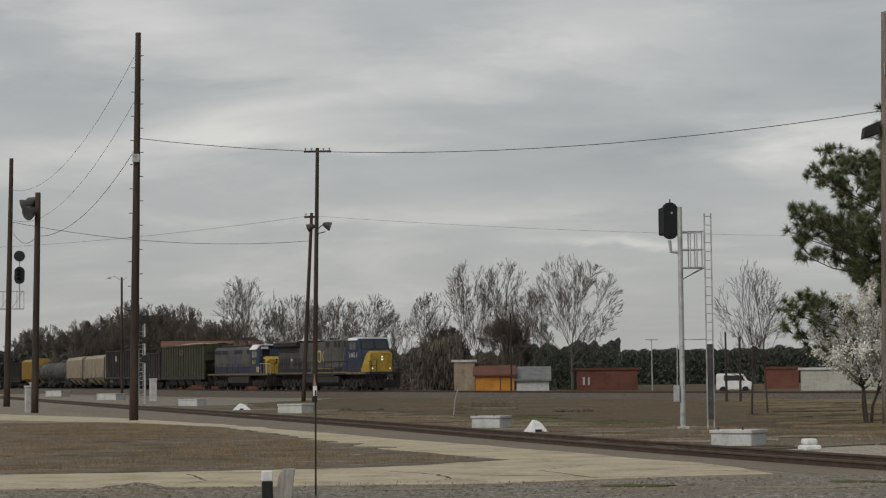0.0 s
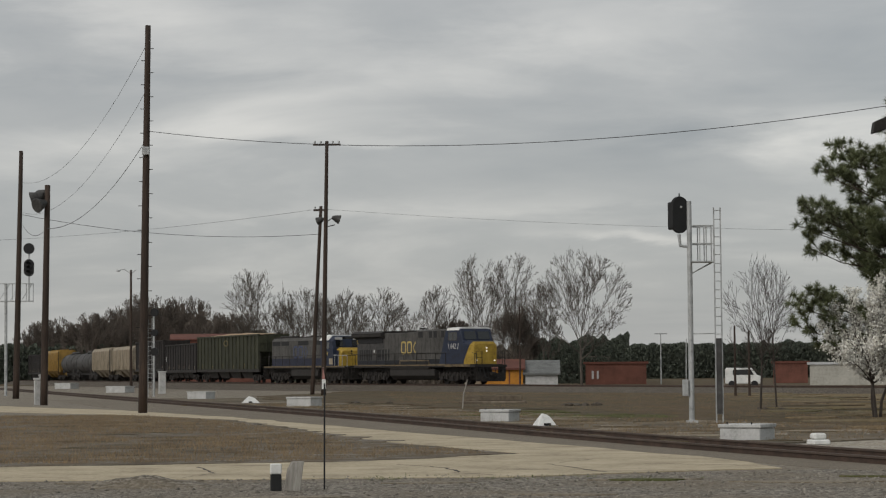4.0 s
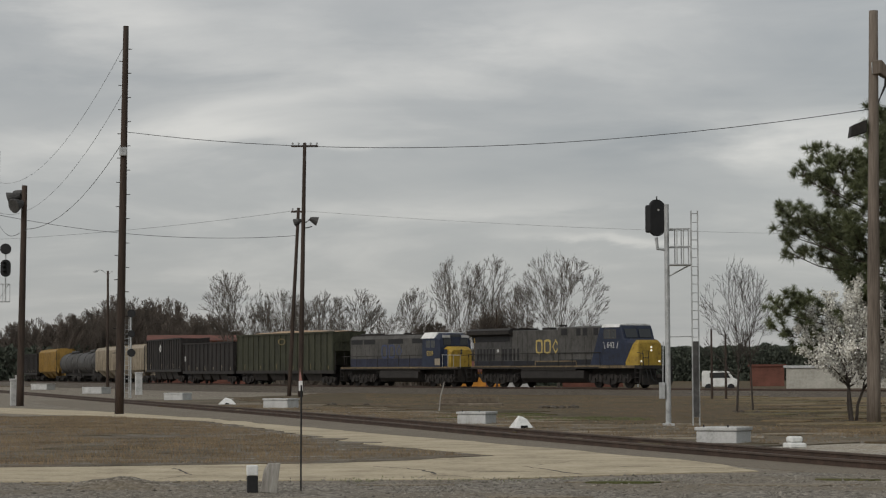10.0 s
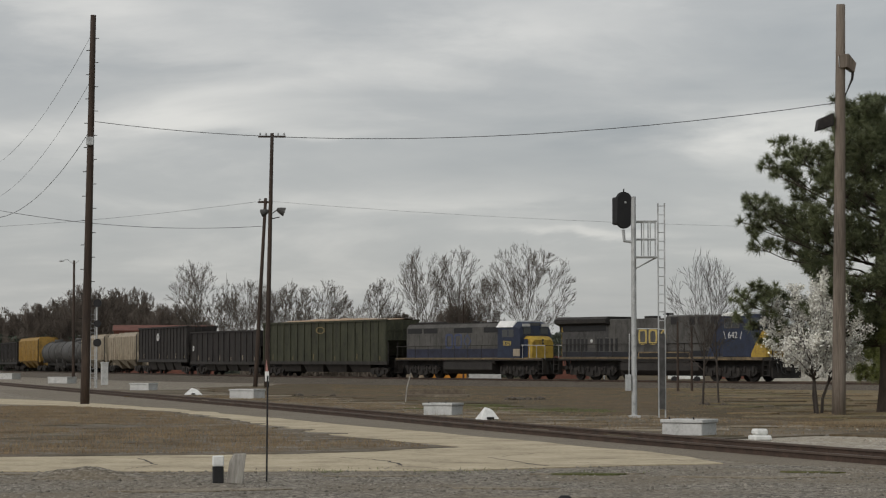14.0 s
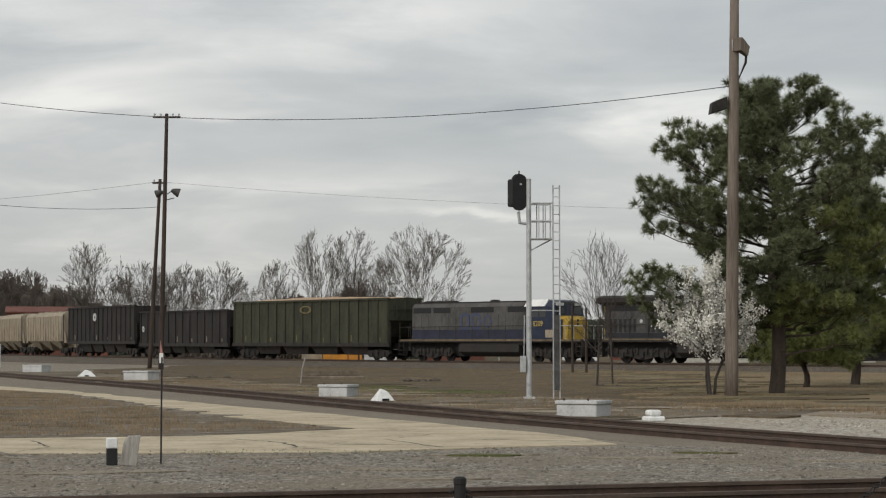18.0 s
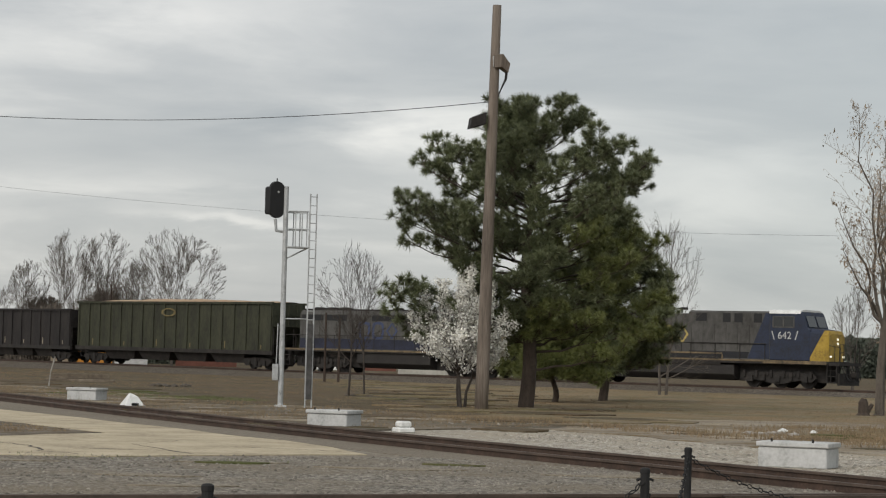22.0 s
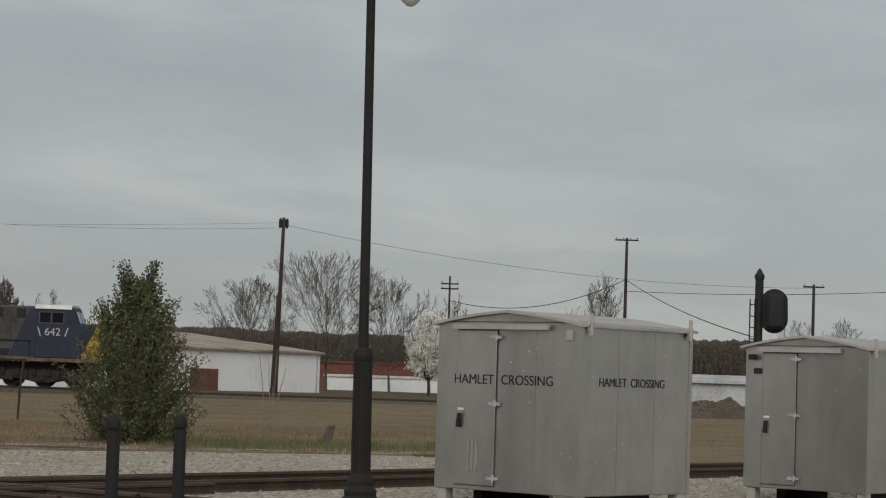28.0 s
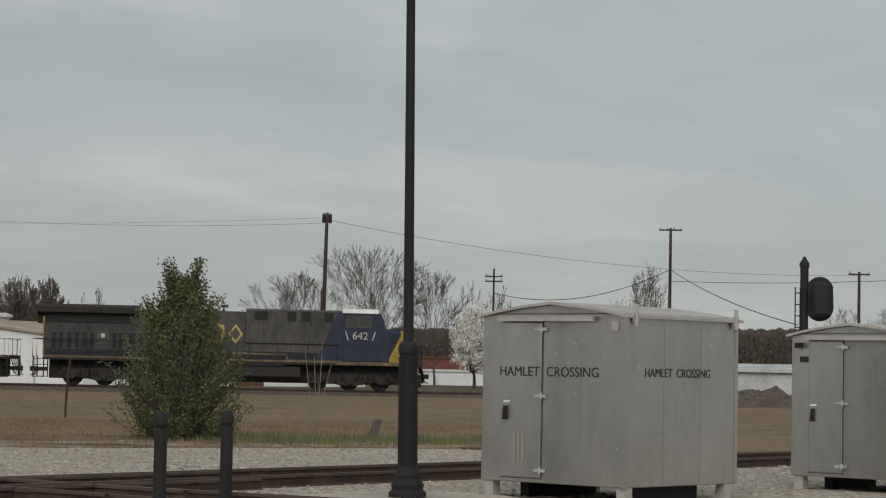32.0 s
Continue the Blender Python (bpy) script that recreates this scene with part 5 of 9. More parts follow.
    loft(bm, [[(x, y, z) for y, z in ((-w, 1.62), (w, 1.62), (w, zt - 0.2), (w - 0.25, zt), (-w + 0.25, zt), (-w, zt - 0.2))] for x, w, zt in ((-3.52, 1.1, 3.3), (-2.85, 1.06, 3.24), (-2.58, 0.98, 3.0))])
    nose = part("nose", bm, M_LOCOYEL, loco, "yellow short nose")
    for z in (2.95, 2.72):
        bm = B()
        tube(bm, [(-2.66, 0.0, z), (-2.57, 0.0, z)], 0.1, 12)
        part("headlight", bm, M_GLASS, nose, "unlit headlight")
    bm = B()
    for z0 in (2.1, 2.28):
        box(bm, -2.63, -2.6, -0.6, 0.6, z0, z0 + 0.1)
    part("nose_emblem", bm, M_LOCOBLUE, nose, "blue emblem bars")
    for s in (-1, 1):
        plate(nose, "blue_flank", [(-3.5, 1.66), (-2.98, 1.66), (-2.95, 3.02), (-3.5, 3.08)], s * 1.105, M_LOCOBLUE, "blue nose flank", 0.012)
        bm = B()
        box(bm, -3.52, -3.44, min(s * 0.55, s * 1.25), max(s * 0.55, s * 1.25), 4.02, 4.22)
        part("number_board", bm, M_CONC, cab, "white number board")
        bm = B()
        tube(bm, [(-0.5, s * 0.5, 1.6), (-0.5, s * 0.5, 2.55), (-0.5, s * 1.32, 2.55)], 0.03, 5)
        part("end_railing", bm, M_DARKGREY, loco)
    for k in range(5):
        bm = B()
        yk = -0.9 + 0.44 * k
        tube(bm, [(-0.45, yk, 1.4), (-0.3, yk + 0.05, 0.95), (-0.28, yk + 0.08, 0.6)], 0.028, 5)
        part("air_hose", bm, M_BLACK, loco)
    for y in (-1.32, 1.32):
        end_steps(loco, -0.85, 1, y)
        end_steps(loco, -L + 0.85, -1, y)
        handrail(loco, [(-0.5, y, 1.5), (-0.5, y, 2.55), (-3.4, y * 1.08, 2.6)], [(-1.5 - 0.9 * k, y * 1.04, 2.57) for k in range(3)], 1.62, M_STEEL)
        handrail(loco, [(-L + 0.5, y, 1.5), (-L + 0.5, y, 2.55), (-6.6, y * 1.08, 2.6)], [(-L + 1.6 + 1.9 * k, y * 1.06, 2.57) for k in range(7)], 1.62)
    bm = B()
    loft(bm, [[(x, y, z) for y, z in ((-0.9, 0.4), (0.9, 0.4), (1.38, 0.7), (1.38, 1.3), (-1.38, 1.3), (-1.38, 0.7))] for x in (-14.2, -7.4)])
    part("fuel_tank", bm, M_FUEL, loco, "oily fuel tank", bevel=0.03)
    for y in (-1.25, 1.25):
        bm = B()
        tube(bm, [(-13.9, y, 1.32), (-7.0, y, 1.32)], 0.15, 8)
        part("air_reservoir", bm, M_FUEL, loco)
    truck(loco, -4.2, 3, 0.51, W_BIG, 1.7)
    truck(loco, -17.6, 3, 0.51, W_BIG, 1.7)
    coupler(loco, -0.1, 1)
    coupler(loco, -L + 0.1, -1)
    return loco


def ribbed_hopper(label, L, top, floor, material, ribs, load=None, shield=None, slant=True, mark=None):
    """Open-top steel car with ribbed sides, hollow above its load, and slanted ends."""
    car = thing("freight_car", pose(0, 0, 0), label, "freight car", "cars of the freight train")
    hw = 1.5
    e = 1.35 if slant else 0.25
    for y in (-hw, hw):
        s = 1 if y > 0 else -1
        bm = B()
        prism(bm, [(-L + 0.35, floor), (-0.35, floor), (-0.35, top), (-L + 0.35, top)], min(y, y - s * 0.06), max(y, y - s * 0.06))
        side = part("side_wall", bm, material, car)
        for k in range(ribs):
            x = -0.5 - (L - 1.0) * k / (ribs - 1)
            bm = B()
            box(bm, x - 0.07, x + 0.07, min(y, y + s * 0.09), max(y, y + s * 0.09), floor, top - 0.08)
            part("rib", bm, material, side)
        bm = B()
        box(bm, -L + 0.3, -0.3, min(y - s * 0.08, y + s * 0.12), max(y - s * 0.08, y + s * 0.12), top - 0.1, top + 0.06)
        part("top_chord", bm, material, side)
        bm = B()
        box(bm, -L + 0.2, -0.2, min(y - s * 0.1, y + s * 0.1), max(y - s * 0.1, y + s * 0.1), floor - 0.28, floor)
        part("side_sill", bm, M_DARKGREY, side)
        if mark:
            bm = B()
            xm, zm, w, h, mm = mark
            out = [(math.cos(a), math.sin(a)) for a in (k * math.pi / 4 + 0.39 for k in range(8))]
            for k in range(8):
                (a0, b0), (a1, b1) = out[k], out[(k + 1) % 8]
                q = 0.72 if mm is M_DULLYEL else 0.35
                prism(bm, [(xm + w * a0, zm + h * b0), (xm + w * a1, zm + h * b1), (xm + w * q * a1, zm + h * q * b1), (xm + w * q * a0, zm + h * q * b0)], min(y + s * 0.09, y + s * 0.11), max(y + s * 0.09, y + s * 0.11))
            bmesh.ops.remove_doubles(bm, verts=bm.verts, dist=0.0001)
            part("emblem", bm, mm, side, "plain painted emblem outline")
        bm = B()
        for k in range(6):
            x = -1.6 - (L - 4) * k / 5
            box(bm, x - 0.05, x + 0.05, min(y, y + s * 0.012), max(y, y + s * 0.012), floor + 0.12, floor + 0.42 + 0.2 * (k % 2))
        part("stencil_bar", bm, M_DULLYEL if material is M_GREENCAR else M_TANCAR, side, "small pale stencil marks")
    for x, d in ((-0.35, -1), (-L + 0.35, 1)):
        bm = B()
        knee = floor + (top - floor) * 0.52
        prism(bm, [(x, top), (x + d * 0.07, top), (x + d * 0.07, knee), (x + d * (e + 0.07), floor + 0.45), (x + d * e, floor + 0.45), (x, knee)], -hw + 0.07, hw - 0.07)
        sheet_end = part("end_sheet", bm, material, car)
        for y in (-0.75, 0.0, 0.75):
            bm = B()
            box(bm, min(x, x - d * 0.08), max(x, x - d * 0.08), y - 0.05, y + 0.05, knee, top - 0.02)
            part("end_rib", bm, material, sheet_end)
        bm = B()
        for q in (knee, (knee + top) / 2):
            box(bm, min(x - d * 0.082, x - d * 0.14), max(x - d * 0.082, x - d * 0.14), -hw + 0.1, hw - 0.1, q - 0.05, q + 0.05)
        part("end_beam", bm, material, sheet_end)
        bm = B()
        for y in (-hw + 0.12, -0.5, 0.5, hw - 0.12):
            tube(bm, [(x - d * 0.02, y, floor - 0.2), (x - d * 0.02, y, floor + 1.6)], 0.045, 5)
        for k in range(6):
            tube(bm, [(x - d * 0.06, -hw + 0.1, floor + 0.2 * k + 0.1), (x - d * 0.06, -hw + 0.6, floor + 0.2 * k + 0.1)], 0.018, 5)
        part("end_ladder", bm, M_DARKGREY, car)
    bm = B()
    box(bm, -L + 0.3, -0.3, -0.45, 0.45, 0.85, floor)
    n = 4 if L > 17 else 3
    for k in range(n):
        xm = -L / 2 + (k - (n - 1) / 2) * (L - 7) / n
        loft(bm, [[(xm + a * w, b * hw * w2, z) for a, b in ((-1, -1), (1, -1), (1, 1), (-1, 1))] for w, w2, z in (((L - 7) / n / 2 * 0.72, 0.7, 0.42), ((L - 7) / n / 2, 0.92, floor))])
    part("hopper_bottom", bm, M_DARKGREY, car)
    if load:
        nx, ny = 26, 5
        bm = B()
        grid = [[bm.verts.new((-0.5 - (L - 1) * i / nx, -hw + 0.08 + (2 * hw - 0.16) * j / ny, top - 0.02 + load * math.sin(math.pi * j / ny) * (0.35 + 0.65 * math.sin(math.pi * i / nx)) + 0.1 * noise.noise((i * 0.7, j * 0.9, L))))
                 for j in range(ny + 1)] for i in range(nx + 1)]
        for i in range(nx):
            for j in range(ny):
                bm.faces.new((grid[i][j], grid[i + 1][j], grid[i + 1][j + 1], grid[i][j + 1]))
        part("load", bm, M_CHIPS if material is M_GREENCAR else M_BLACKCAR, car, "heaped loose load")
    else:
        bm = B()
        box(bm, -L + 0.5, -0.5, -hw + 0.08, hw - 0.08, floor + 1.2, floor + 1.3)
        part("load", bm, M_BLACKCAR, car, "dark load well below the rim")
    truck(car, -2.4, 2, 0.42, W_SMALL, 1.75)
    truck(car, -L + 2.4, 2, 0.42, W_SMALL, 1.75)
    coupler(car, 0.0, 1)
    coupler(car, -L, -1)
    return car


def covered_hopper(label, L, material, top=4.4):
    car = thing("freight_car", pose(0, 0, 0), label, "freight car", "cars of the freight train")
    prof = [(-1.5, 1.5), (1.5, 1.5), (1.55, top - 0.5), (1.2, top - 0.12), (-1.2, top - 0.12), (-1.55, top - 0.5)]
    bm = B()
    loft(bm, [[(x, y * w, z) for y, z in prof] for x, w in ((-L + 1.3, 1), (-1.3, 1))])
    body = part("body", bm, material, car)
    for y in (-1, 1):
        for k in range(15):
            x = -1.5 - (L - 3.0) * k / 14
            bm = B()
            box(bm, x - 0.05, x + 0.05, min(y * 1.5, y * 1.6), max(y * 1.5, y * 1.6), 1.5, top - 0.55)
            part("rib", bm, material, body)
        bm = B()
        for x in (-1.0, -L + 1.0):
            tube(bm, [(x, y * 1.45, 1.0), (x, y * 1.45, top - 0.3)], 0.05, 5)
            for q in range(9):
                tube(bm, [(x, y * 1.45, 1.2 + q * 0.33), (x + (0.45 if x < -2 else -0.45), y * 1.45, 1.2 + q * 0.33)], 0.02, 5)
        part("end_ladder", bm, M_DARKGREY, car)
    bm = B()
    for k in range(5):
        box(bm, -L / 2 + (k - 2) * (L - 4) / 5 - 0.7, -L / 2 + (k - 2) * (L - 4) / 5 + 0.7, -0.5, 0.5, top - 0.14, top + 0.02)
    box(bm, -L + 0.6, -0.6, 0.75, 1.2, top - 0.1, top - 0.04)
    part("roof_hatch", bm, material, car)
    bm = B()
    for k in range(3):
        xm = -L / 2 + (k - 1) * (L - 5) / 3
        loft(bm, [[(xm + a * w, b * 1.45 * w2, z) for a, b in ((-1, -1), (1, -1), (1, 1), (-1, 1))] for w, w2, z in ((0.35, 0.35, 0.5), ((L - 5) / 6, 1.0, 1.5))])
    box(bm, -L + 0.3, -0.3, -0.35, 0.35, 0.85, 1.2)
    part("outlet_gate", bm, material, car)
    for x, d in ((-1.3, -1), (-L + 1.3, 1)):
        bm = B()
        prism(bm, [(x - d * 0.9, 1.3), (x, 1.3), (x, 2.6)], -1.3, -1.2)
        prism(bm, [(x - d * 0.9, 1.3), (x, 1.3), (x, 2.6)], 1.2, 1.3)
        part("end_brace", bm, material, car)
    truck(car, -2.0, 2, 0.42, W_SMALL, 1.7)
    truck(car, -L + 2.0, 2, 0.42, W_SMALL, 1.7)
    coupler(car, 0.0, 1)
    coupler(car, -L, -1)
    return car


def tank_car(label, L, material):
    car = thing("tank_car", pose(0, 0, 0), label, "tank car", "cars of the freight train")
    bm = B()
    xs = [-0.9, -1.1, -1.6, -L + 1.6, -L + 1.1, -L + 0.9]
    rs = [0.5, 1.1, 1.45, 1.45, 1.1, 0.5]
    tube(bm, [(x, 0, 2.6) for x in xs], rs, 20)
    tank = part("tank", bm, material, car, smooth=True)
    bm = B()
    turned_on_z(bm, [(0.6, 4.0), (0.6, 4.3), (0.4, 4.38)], 12, (-L / 2, 0, 0))
    box(bm, -L / 2 - 1.5, -L / 2 + 1.5, -0.8, 0.8, 4.05, 4.1)
    part("dome", bm, material, tank)
    for k in range(3):
        bm = B()
        x = -2.5 - (L - 5) * k / 2
        tube(bm, [(x - 0.06, 0, 2.6), (x + 0.06, 0, 2.6)], 1.49, 20)
        part("strap", bm, M_DARKGREY, tank)
    bm = B()
    box(bm, -L + 0.4, -0.4, -0.4, 0.4, 0.85, 1.3)
    for x in (-2.2, -L + 2.2):
        prism(bm, [(x - 0.7, 1.2), (x + 0.7, 1.2), (x + 0.5, 1.7), (x - 0.5, 1.7)], -1.2, 1.2)
    part("underframe", bm, M_DARKGREY, car)
    truck(car, -2.2, 2, 0.42, W_SMALL, 1.7)
    truck(car, -L + 2.2, 2, 0.42, W_SMALL, 1.7)
    coupler(car, 0.0, 1)
    coupler(car, -L, -1)
    return car


TRAIN = [(lead_locomotive(), 0.0, 23.3, 4.75, 18.85),
         (second_locomotive(), -23.55, 21.8, 4.2, 17.6)]
for make, start, length in (
        (ribbed_hopper("drab green open-top hopper heaped with wood chips", 24.9, 4.8, 1.35, M_GREENCAR, 18, load=0.32, mark=(-12.6, 4.05, 0.95, 0.33, M_DULLYEL)), -45.7, 24.9),
        (ribbed_hopper("sooty black open-top coal hopper with ribbed sides", 19.6, 4.2, 1.3, M_BLACKCAR, 13, mark=(-18.4, 2.6, 0.25, 0.3, M_CONC)), -70.9, 19.6),
        (ribbed_hopper("tall black gondola with a white emblem on its side", 20.8, 4.85, 1.5, M_BLACKCAR, 16, slant=False, mark=(-12.0, 3.85, 0.55, 0.42, M_CONC)), -91.0, 20.8),
        (covered_hopper("dirty tan covered hopper with ribbed sides", 19.5, M_TANCAR, 4.6), -112.6, 19.5),
        (covered_hopper("dirty pale grey covered hopper", 18.0, M_TANCAR, 4.6), -132.7, 18.0),
        (tank_car("dirty dark grey tank car", 17.5, M_TANK), -151.3, 17.5),
        (tank_car("dirty grey tank car with a black strap", 15.5, M_TANK), -169.4, 15.5),
        (covered_hopper("weathered yellow covered freight car", 21.0, M_YELCAR, 4.9), -185.5, 21.0),
        (ribbed_hopper("rust brown open-top hopper far back in the train", 19.0, 4.3, 1.3, M_BLACKCAR, 13), -207.0, 19.0)):
    TRAIN.append((make, start, length, 2.4, length - 2.4))

# ---- poles, wires, signals ----
def wood_pole(x, y, top, r0, r1, material, label, lean=(0, 0), base=0.0, group="utility poles"):
    p = thing("utility_pole", pose(x, y, base), label, "utility pole", group)
    bm = B()
    n = 8
    tube(bm, [(lean[0] * k / n, lean[1] * k / n, -0.3 + (top - base + 0.3) * k / n) for k in range(n + 1)], [r0 + (r1 - r0) * k / n for k in range(n + 1)], 10)
    part("pole", bm, material, p, smooth=True)
    return p


def crossarm(p, x, z, half, turn=0.0, pins=4, arms=1):
    for q in range(arms):
        bm = B()
        box(bm, -half, half, -0.06, 0.06, -0.07, 0.07)
        ob = part("crossarm", bm, M_POLE, p)
        ob.matrix_basis = pose(x, 0, z - 0.5 * q, 0, 0, turn)
        for k in range(pins):
            t = -half + 0.12 + (2 * half - 0.24) * k / max(1, pins - 1)
            bm = B()
            turned_on_z(bm, [(0.03, 0.07), (0.03, 0.13), (0.075, 0.15), (0.07, 0.24), (0.03, 0.28)], 8)
            ins = part("insulator", bm, M_STEEL, ob)
            ins.location = (t, 0, 0)


def floodlight(p, x, z, turn, size=0.3, arm=0.5):
    """Bowl lamp on a short arm from the pole."""
    bm = B()
    tube(bm, [(x, 0, z - 0.25), (x + arm * math.cos(turn) * 0.6, arm * math.sin(turn) * 0.6, z + 0.1)], 0.035, 6)
    part("lamp_arm", bm, M_DARKGREY, p)
    bm = B()
    d = Vector((math.cos(turn), math.sin(turn), -0.35)).normalized()
    c = Vector((x + arm * math.cos(turn), arm * math.sin(turn), z))
    tube(bm, [c - d * 0.32 * size / 0.3, c - d * 0.1, c + d * 0.22, c + d * 0.25], [size * 0.35, size * 0.7, size, size * 0.9], 14)
    part("lamp_bowl", bm, M_TANK, p, "grey metal floodlight bowl")


p1 = wood_pole(-13.3, 96.3, 16.6, 0.20, 0.12, M_POLE, "tall dark creosoted utility pole with step pins", (0.25, 0))
for k in range(26):
    bm = B()
    z = 2.6 + 0.52 * k
    sx = 1 if k % 2 else -1
    x = 0.25 * z / 16.6
    r = 0.2 - 0.08 * z / 16.6
    tube(bm, [(x + sx * r * 0.5, -0.02, z), (x + sx * (r + 0.14), -0.02, z)], 0.018, 5)
    part("step_pin", bm, M_DARKGREY, p1)
bm = B()
box(bm, 0.02, 0.34, -0.3, -0.12, 11.0, 11.35)
part("junction_box", bm, M_STEEL, p1, "small grey junction box", bevel=0.02)
p0 = wood_pole(-22.55, 124, 12.1, 0.21, 0.15, M_POLE, "dark utility pole with bowl floodlights", (0.2, 0))
floodlight(p0, 0.15, 11.4, math.pi, 0.42, 0.6)
floodlight(p0, 0.15, 11.0, math.pi + 0.9, 0.42, 0.5)
floodlight(p0, 0.15, 11.6, 2.3, 0.38, 0.4)
wood_pole(-30.9, 159.1, 17.5, 0.24, 0.14, M_POLE, "dark plain utility pole", (0.35, 0))
p2 = wood_pole(-9.6, 165.0, 18.6, 0.2, 0.13, M_POLE, "dark utility pole with a crossarm and floodlights", (0.35, 0))
crossarm(p2, 0.35, 18.35, 1.0, 0, 5)
floodlight(p2, 0.3, 12.9, 0.1, 0.34, 0.75)
floodlight(p2, 0.3, 12.8, 3.0, 0.3, 0.5)
bm = B()
tube(bm, [(0.25, 0, 12.3), (0.9, 0, 12.45)], 0.04, 6)
part("lamp_bracket", bm, M_DARKGREY, p2)
p2b = wood_pole(-10.75, 170.0, 14.2, 0.17, 0.12, M_POLE, "dark leaning utility pole beside a taller one", (0.75, 0))
crossarm(p2b, 0.73, 13.9, 0.55, 0, 2)
p3 = wood_pole(14.25, 73.1, 13.4, 0.23, 0.145, M_POLE2, "weathered brown wooden pole with old area lamps", (0.2, 0))
bm = B()
tube(bm, [(0.18, 0, 10.1), (0.55, 0, 10.95), (0.6, 0, 11.45)], 0.045, 6)
part("lamp_arm", bm, M_DARKGREY, p3)
bm = B()
loft(bm, [[(0.12, -0.27, 11.28), (0.12, 0.27, 11.28), (0.1, 0.27, 11.72), (0.1, -0.27, 11.72)], [(0.36, -0.26, 11.32), (0.36, 0.26, 11.32), (0.4, 0.26, 11.76), (0.4, -0.26, 11.76)], [(0.6, -0.18, 11.15), (0.6, 0.18, 11.15), (0.7, 0.18, 11.42), (0.66, -0.18, 11.46)]])
hd = part("lamp_housing", bm, M_POLE2, p3, "rusty hooded floodlight", bevel=0.015)
bm = B()
loft(bm, [[(0.098, -0.22, 11.32), (0.098, 0.22, 11.32), (0.078, 0.22, 11.68), (0.078, -0.22, 11.68)], [(0.1, -0.22, 11.32), (0.1, 0.22, 11.32), (0.09, 0.22, 11.68), (0.09, -0.22, 11.68)]])
part("reflector", bm, M_CONC, hd, "pale reflector face")
bm = B()
loft(bm, [[(-0.1, -0.22, 9.42), (-0.1, 0.22, 9.42), (-0.1, 0.22, 9.82), (-0.1, -0.22, 9.82)], [(-0.66, -0.26, 9.24), (-0.66, 0.26, 9.24), (-0.6, 0.26, 9.62), (-0.6, -0.26, 9.62)]])
part("lamp_housing", bm, M_DARKGREY, p3, "rusty box floodlight", bevel=0.02)

x, y = ring_dir(33.62, 172)
p4 = wood_pole(x, y, 13.4, 0.2, 0.13, M_POLE, "dark utility pole with a raised insulator head", (0.25, 0))
bm = B()
for dx in (-0.3, 0, 0.3):
    turned_on_z(bm, [(0.05, 12.6), (0.13, 12.7), (0.13, 13.2), (0.05, 13.35)], 8, (0.25 + dx, 0, 0))
part("insulator_head", bm, M_DARKGREY, p4)
wood_pole(x - 0.2, y + 0.14, 7.6, 0.15, 0.11, M_POLE, "leaning prop pole against a utility pole", (0.22, -0.1))
x, y = ring_dir(42.4, 215)
p5 = wood_pole(x, y, 15.45, 0.2, 0.13, M_POLE, "far dark utility pole with a crossarm", (0, 0))
crossarm(p5, 0, 15.25, 1.1, -42, 4)
x, y = ring_dir(47.1, 200)
p6 = wood_pole(x, y, 10.8, 0.17, 0.12, M_POLE, "far utility pole with a slanted crossarm", (0, 0))
crossarm(p6, 0, 10.6, 0.95, -30, 3)
x, y = ring_dir(37.95, 230)
p7 = wood_pole(x, y, 12.0, 0.14, 0.1, M_POLE, "far dark utility pole above white blossom", (0, 0))
crossarm(p7, 0, 11.2, 0.9, -38, 3, 2)
# street lamp far left
x, y = ring_dir(-8.15, 235)
sl = wood_pole(x, y, 12.4, 0.16, 0.11, M_POLE, "dark pole with a double cobra street lamp", (0, 0))
bm = B()
tube(bm, [(0, 0, 12.0), (-0.7, 0, 12.5), (-1.3, 0, 12.4)], 0.04, 6)
tube(bm, [(0, 0, 12.0), (0.5, 0, 12.4)], 0.04, 6)
part("lamp_arm", bm, M_STEEL, sl)
bm = B()
turned_on_z(bm, [(0.1, 0), (0.26, 0.05), (0.2, 0.16), (0.05, 0.2)], 10, (-1.3, 0, 12.25))
part("lamp_head", bm, M_STEEL, sl)
# thin posts by the distant buildings
for az, d, top in ((1.65, 215, 7.8), (5.2, 260, 5.8), (7.05, 140, 4.3), (7.4, 140, 4.0)):
    x, y = ring_dir(az, d)
    bm = B()
    tube(bm, [(0, 0, 0), (0, 0, top)], [0.09, 0.06], 6)
    if az == 5.2:
        tube(bm, [(-0.7, 0, top), (0.7, 0, top)], 0.07, 6)
    solid("post", bm, M_POLE if az != 5.2 else M_STEEL, pose(x, y, 0), "thin upright post beside the far yard", "post", "far posts")


def wire(a, b, sag, r=0.018, name="overhead_wire"):
    a, b = Vector(a), Vector(b)
    bm = B()
    n = 20
    tube(bm, [a.lerp(b, k / n) - Vector((0, 0, sag * 4 * (k / n) * (1 - k / n))) for k in range(n + 1)], r, 4)
    return solid(name, bm, M_WIRE, pose(0, 0, 0), "thin dark overhead cable between poles", "cable", "overhead cables")


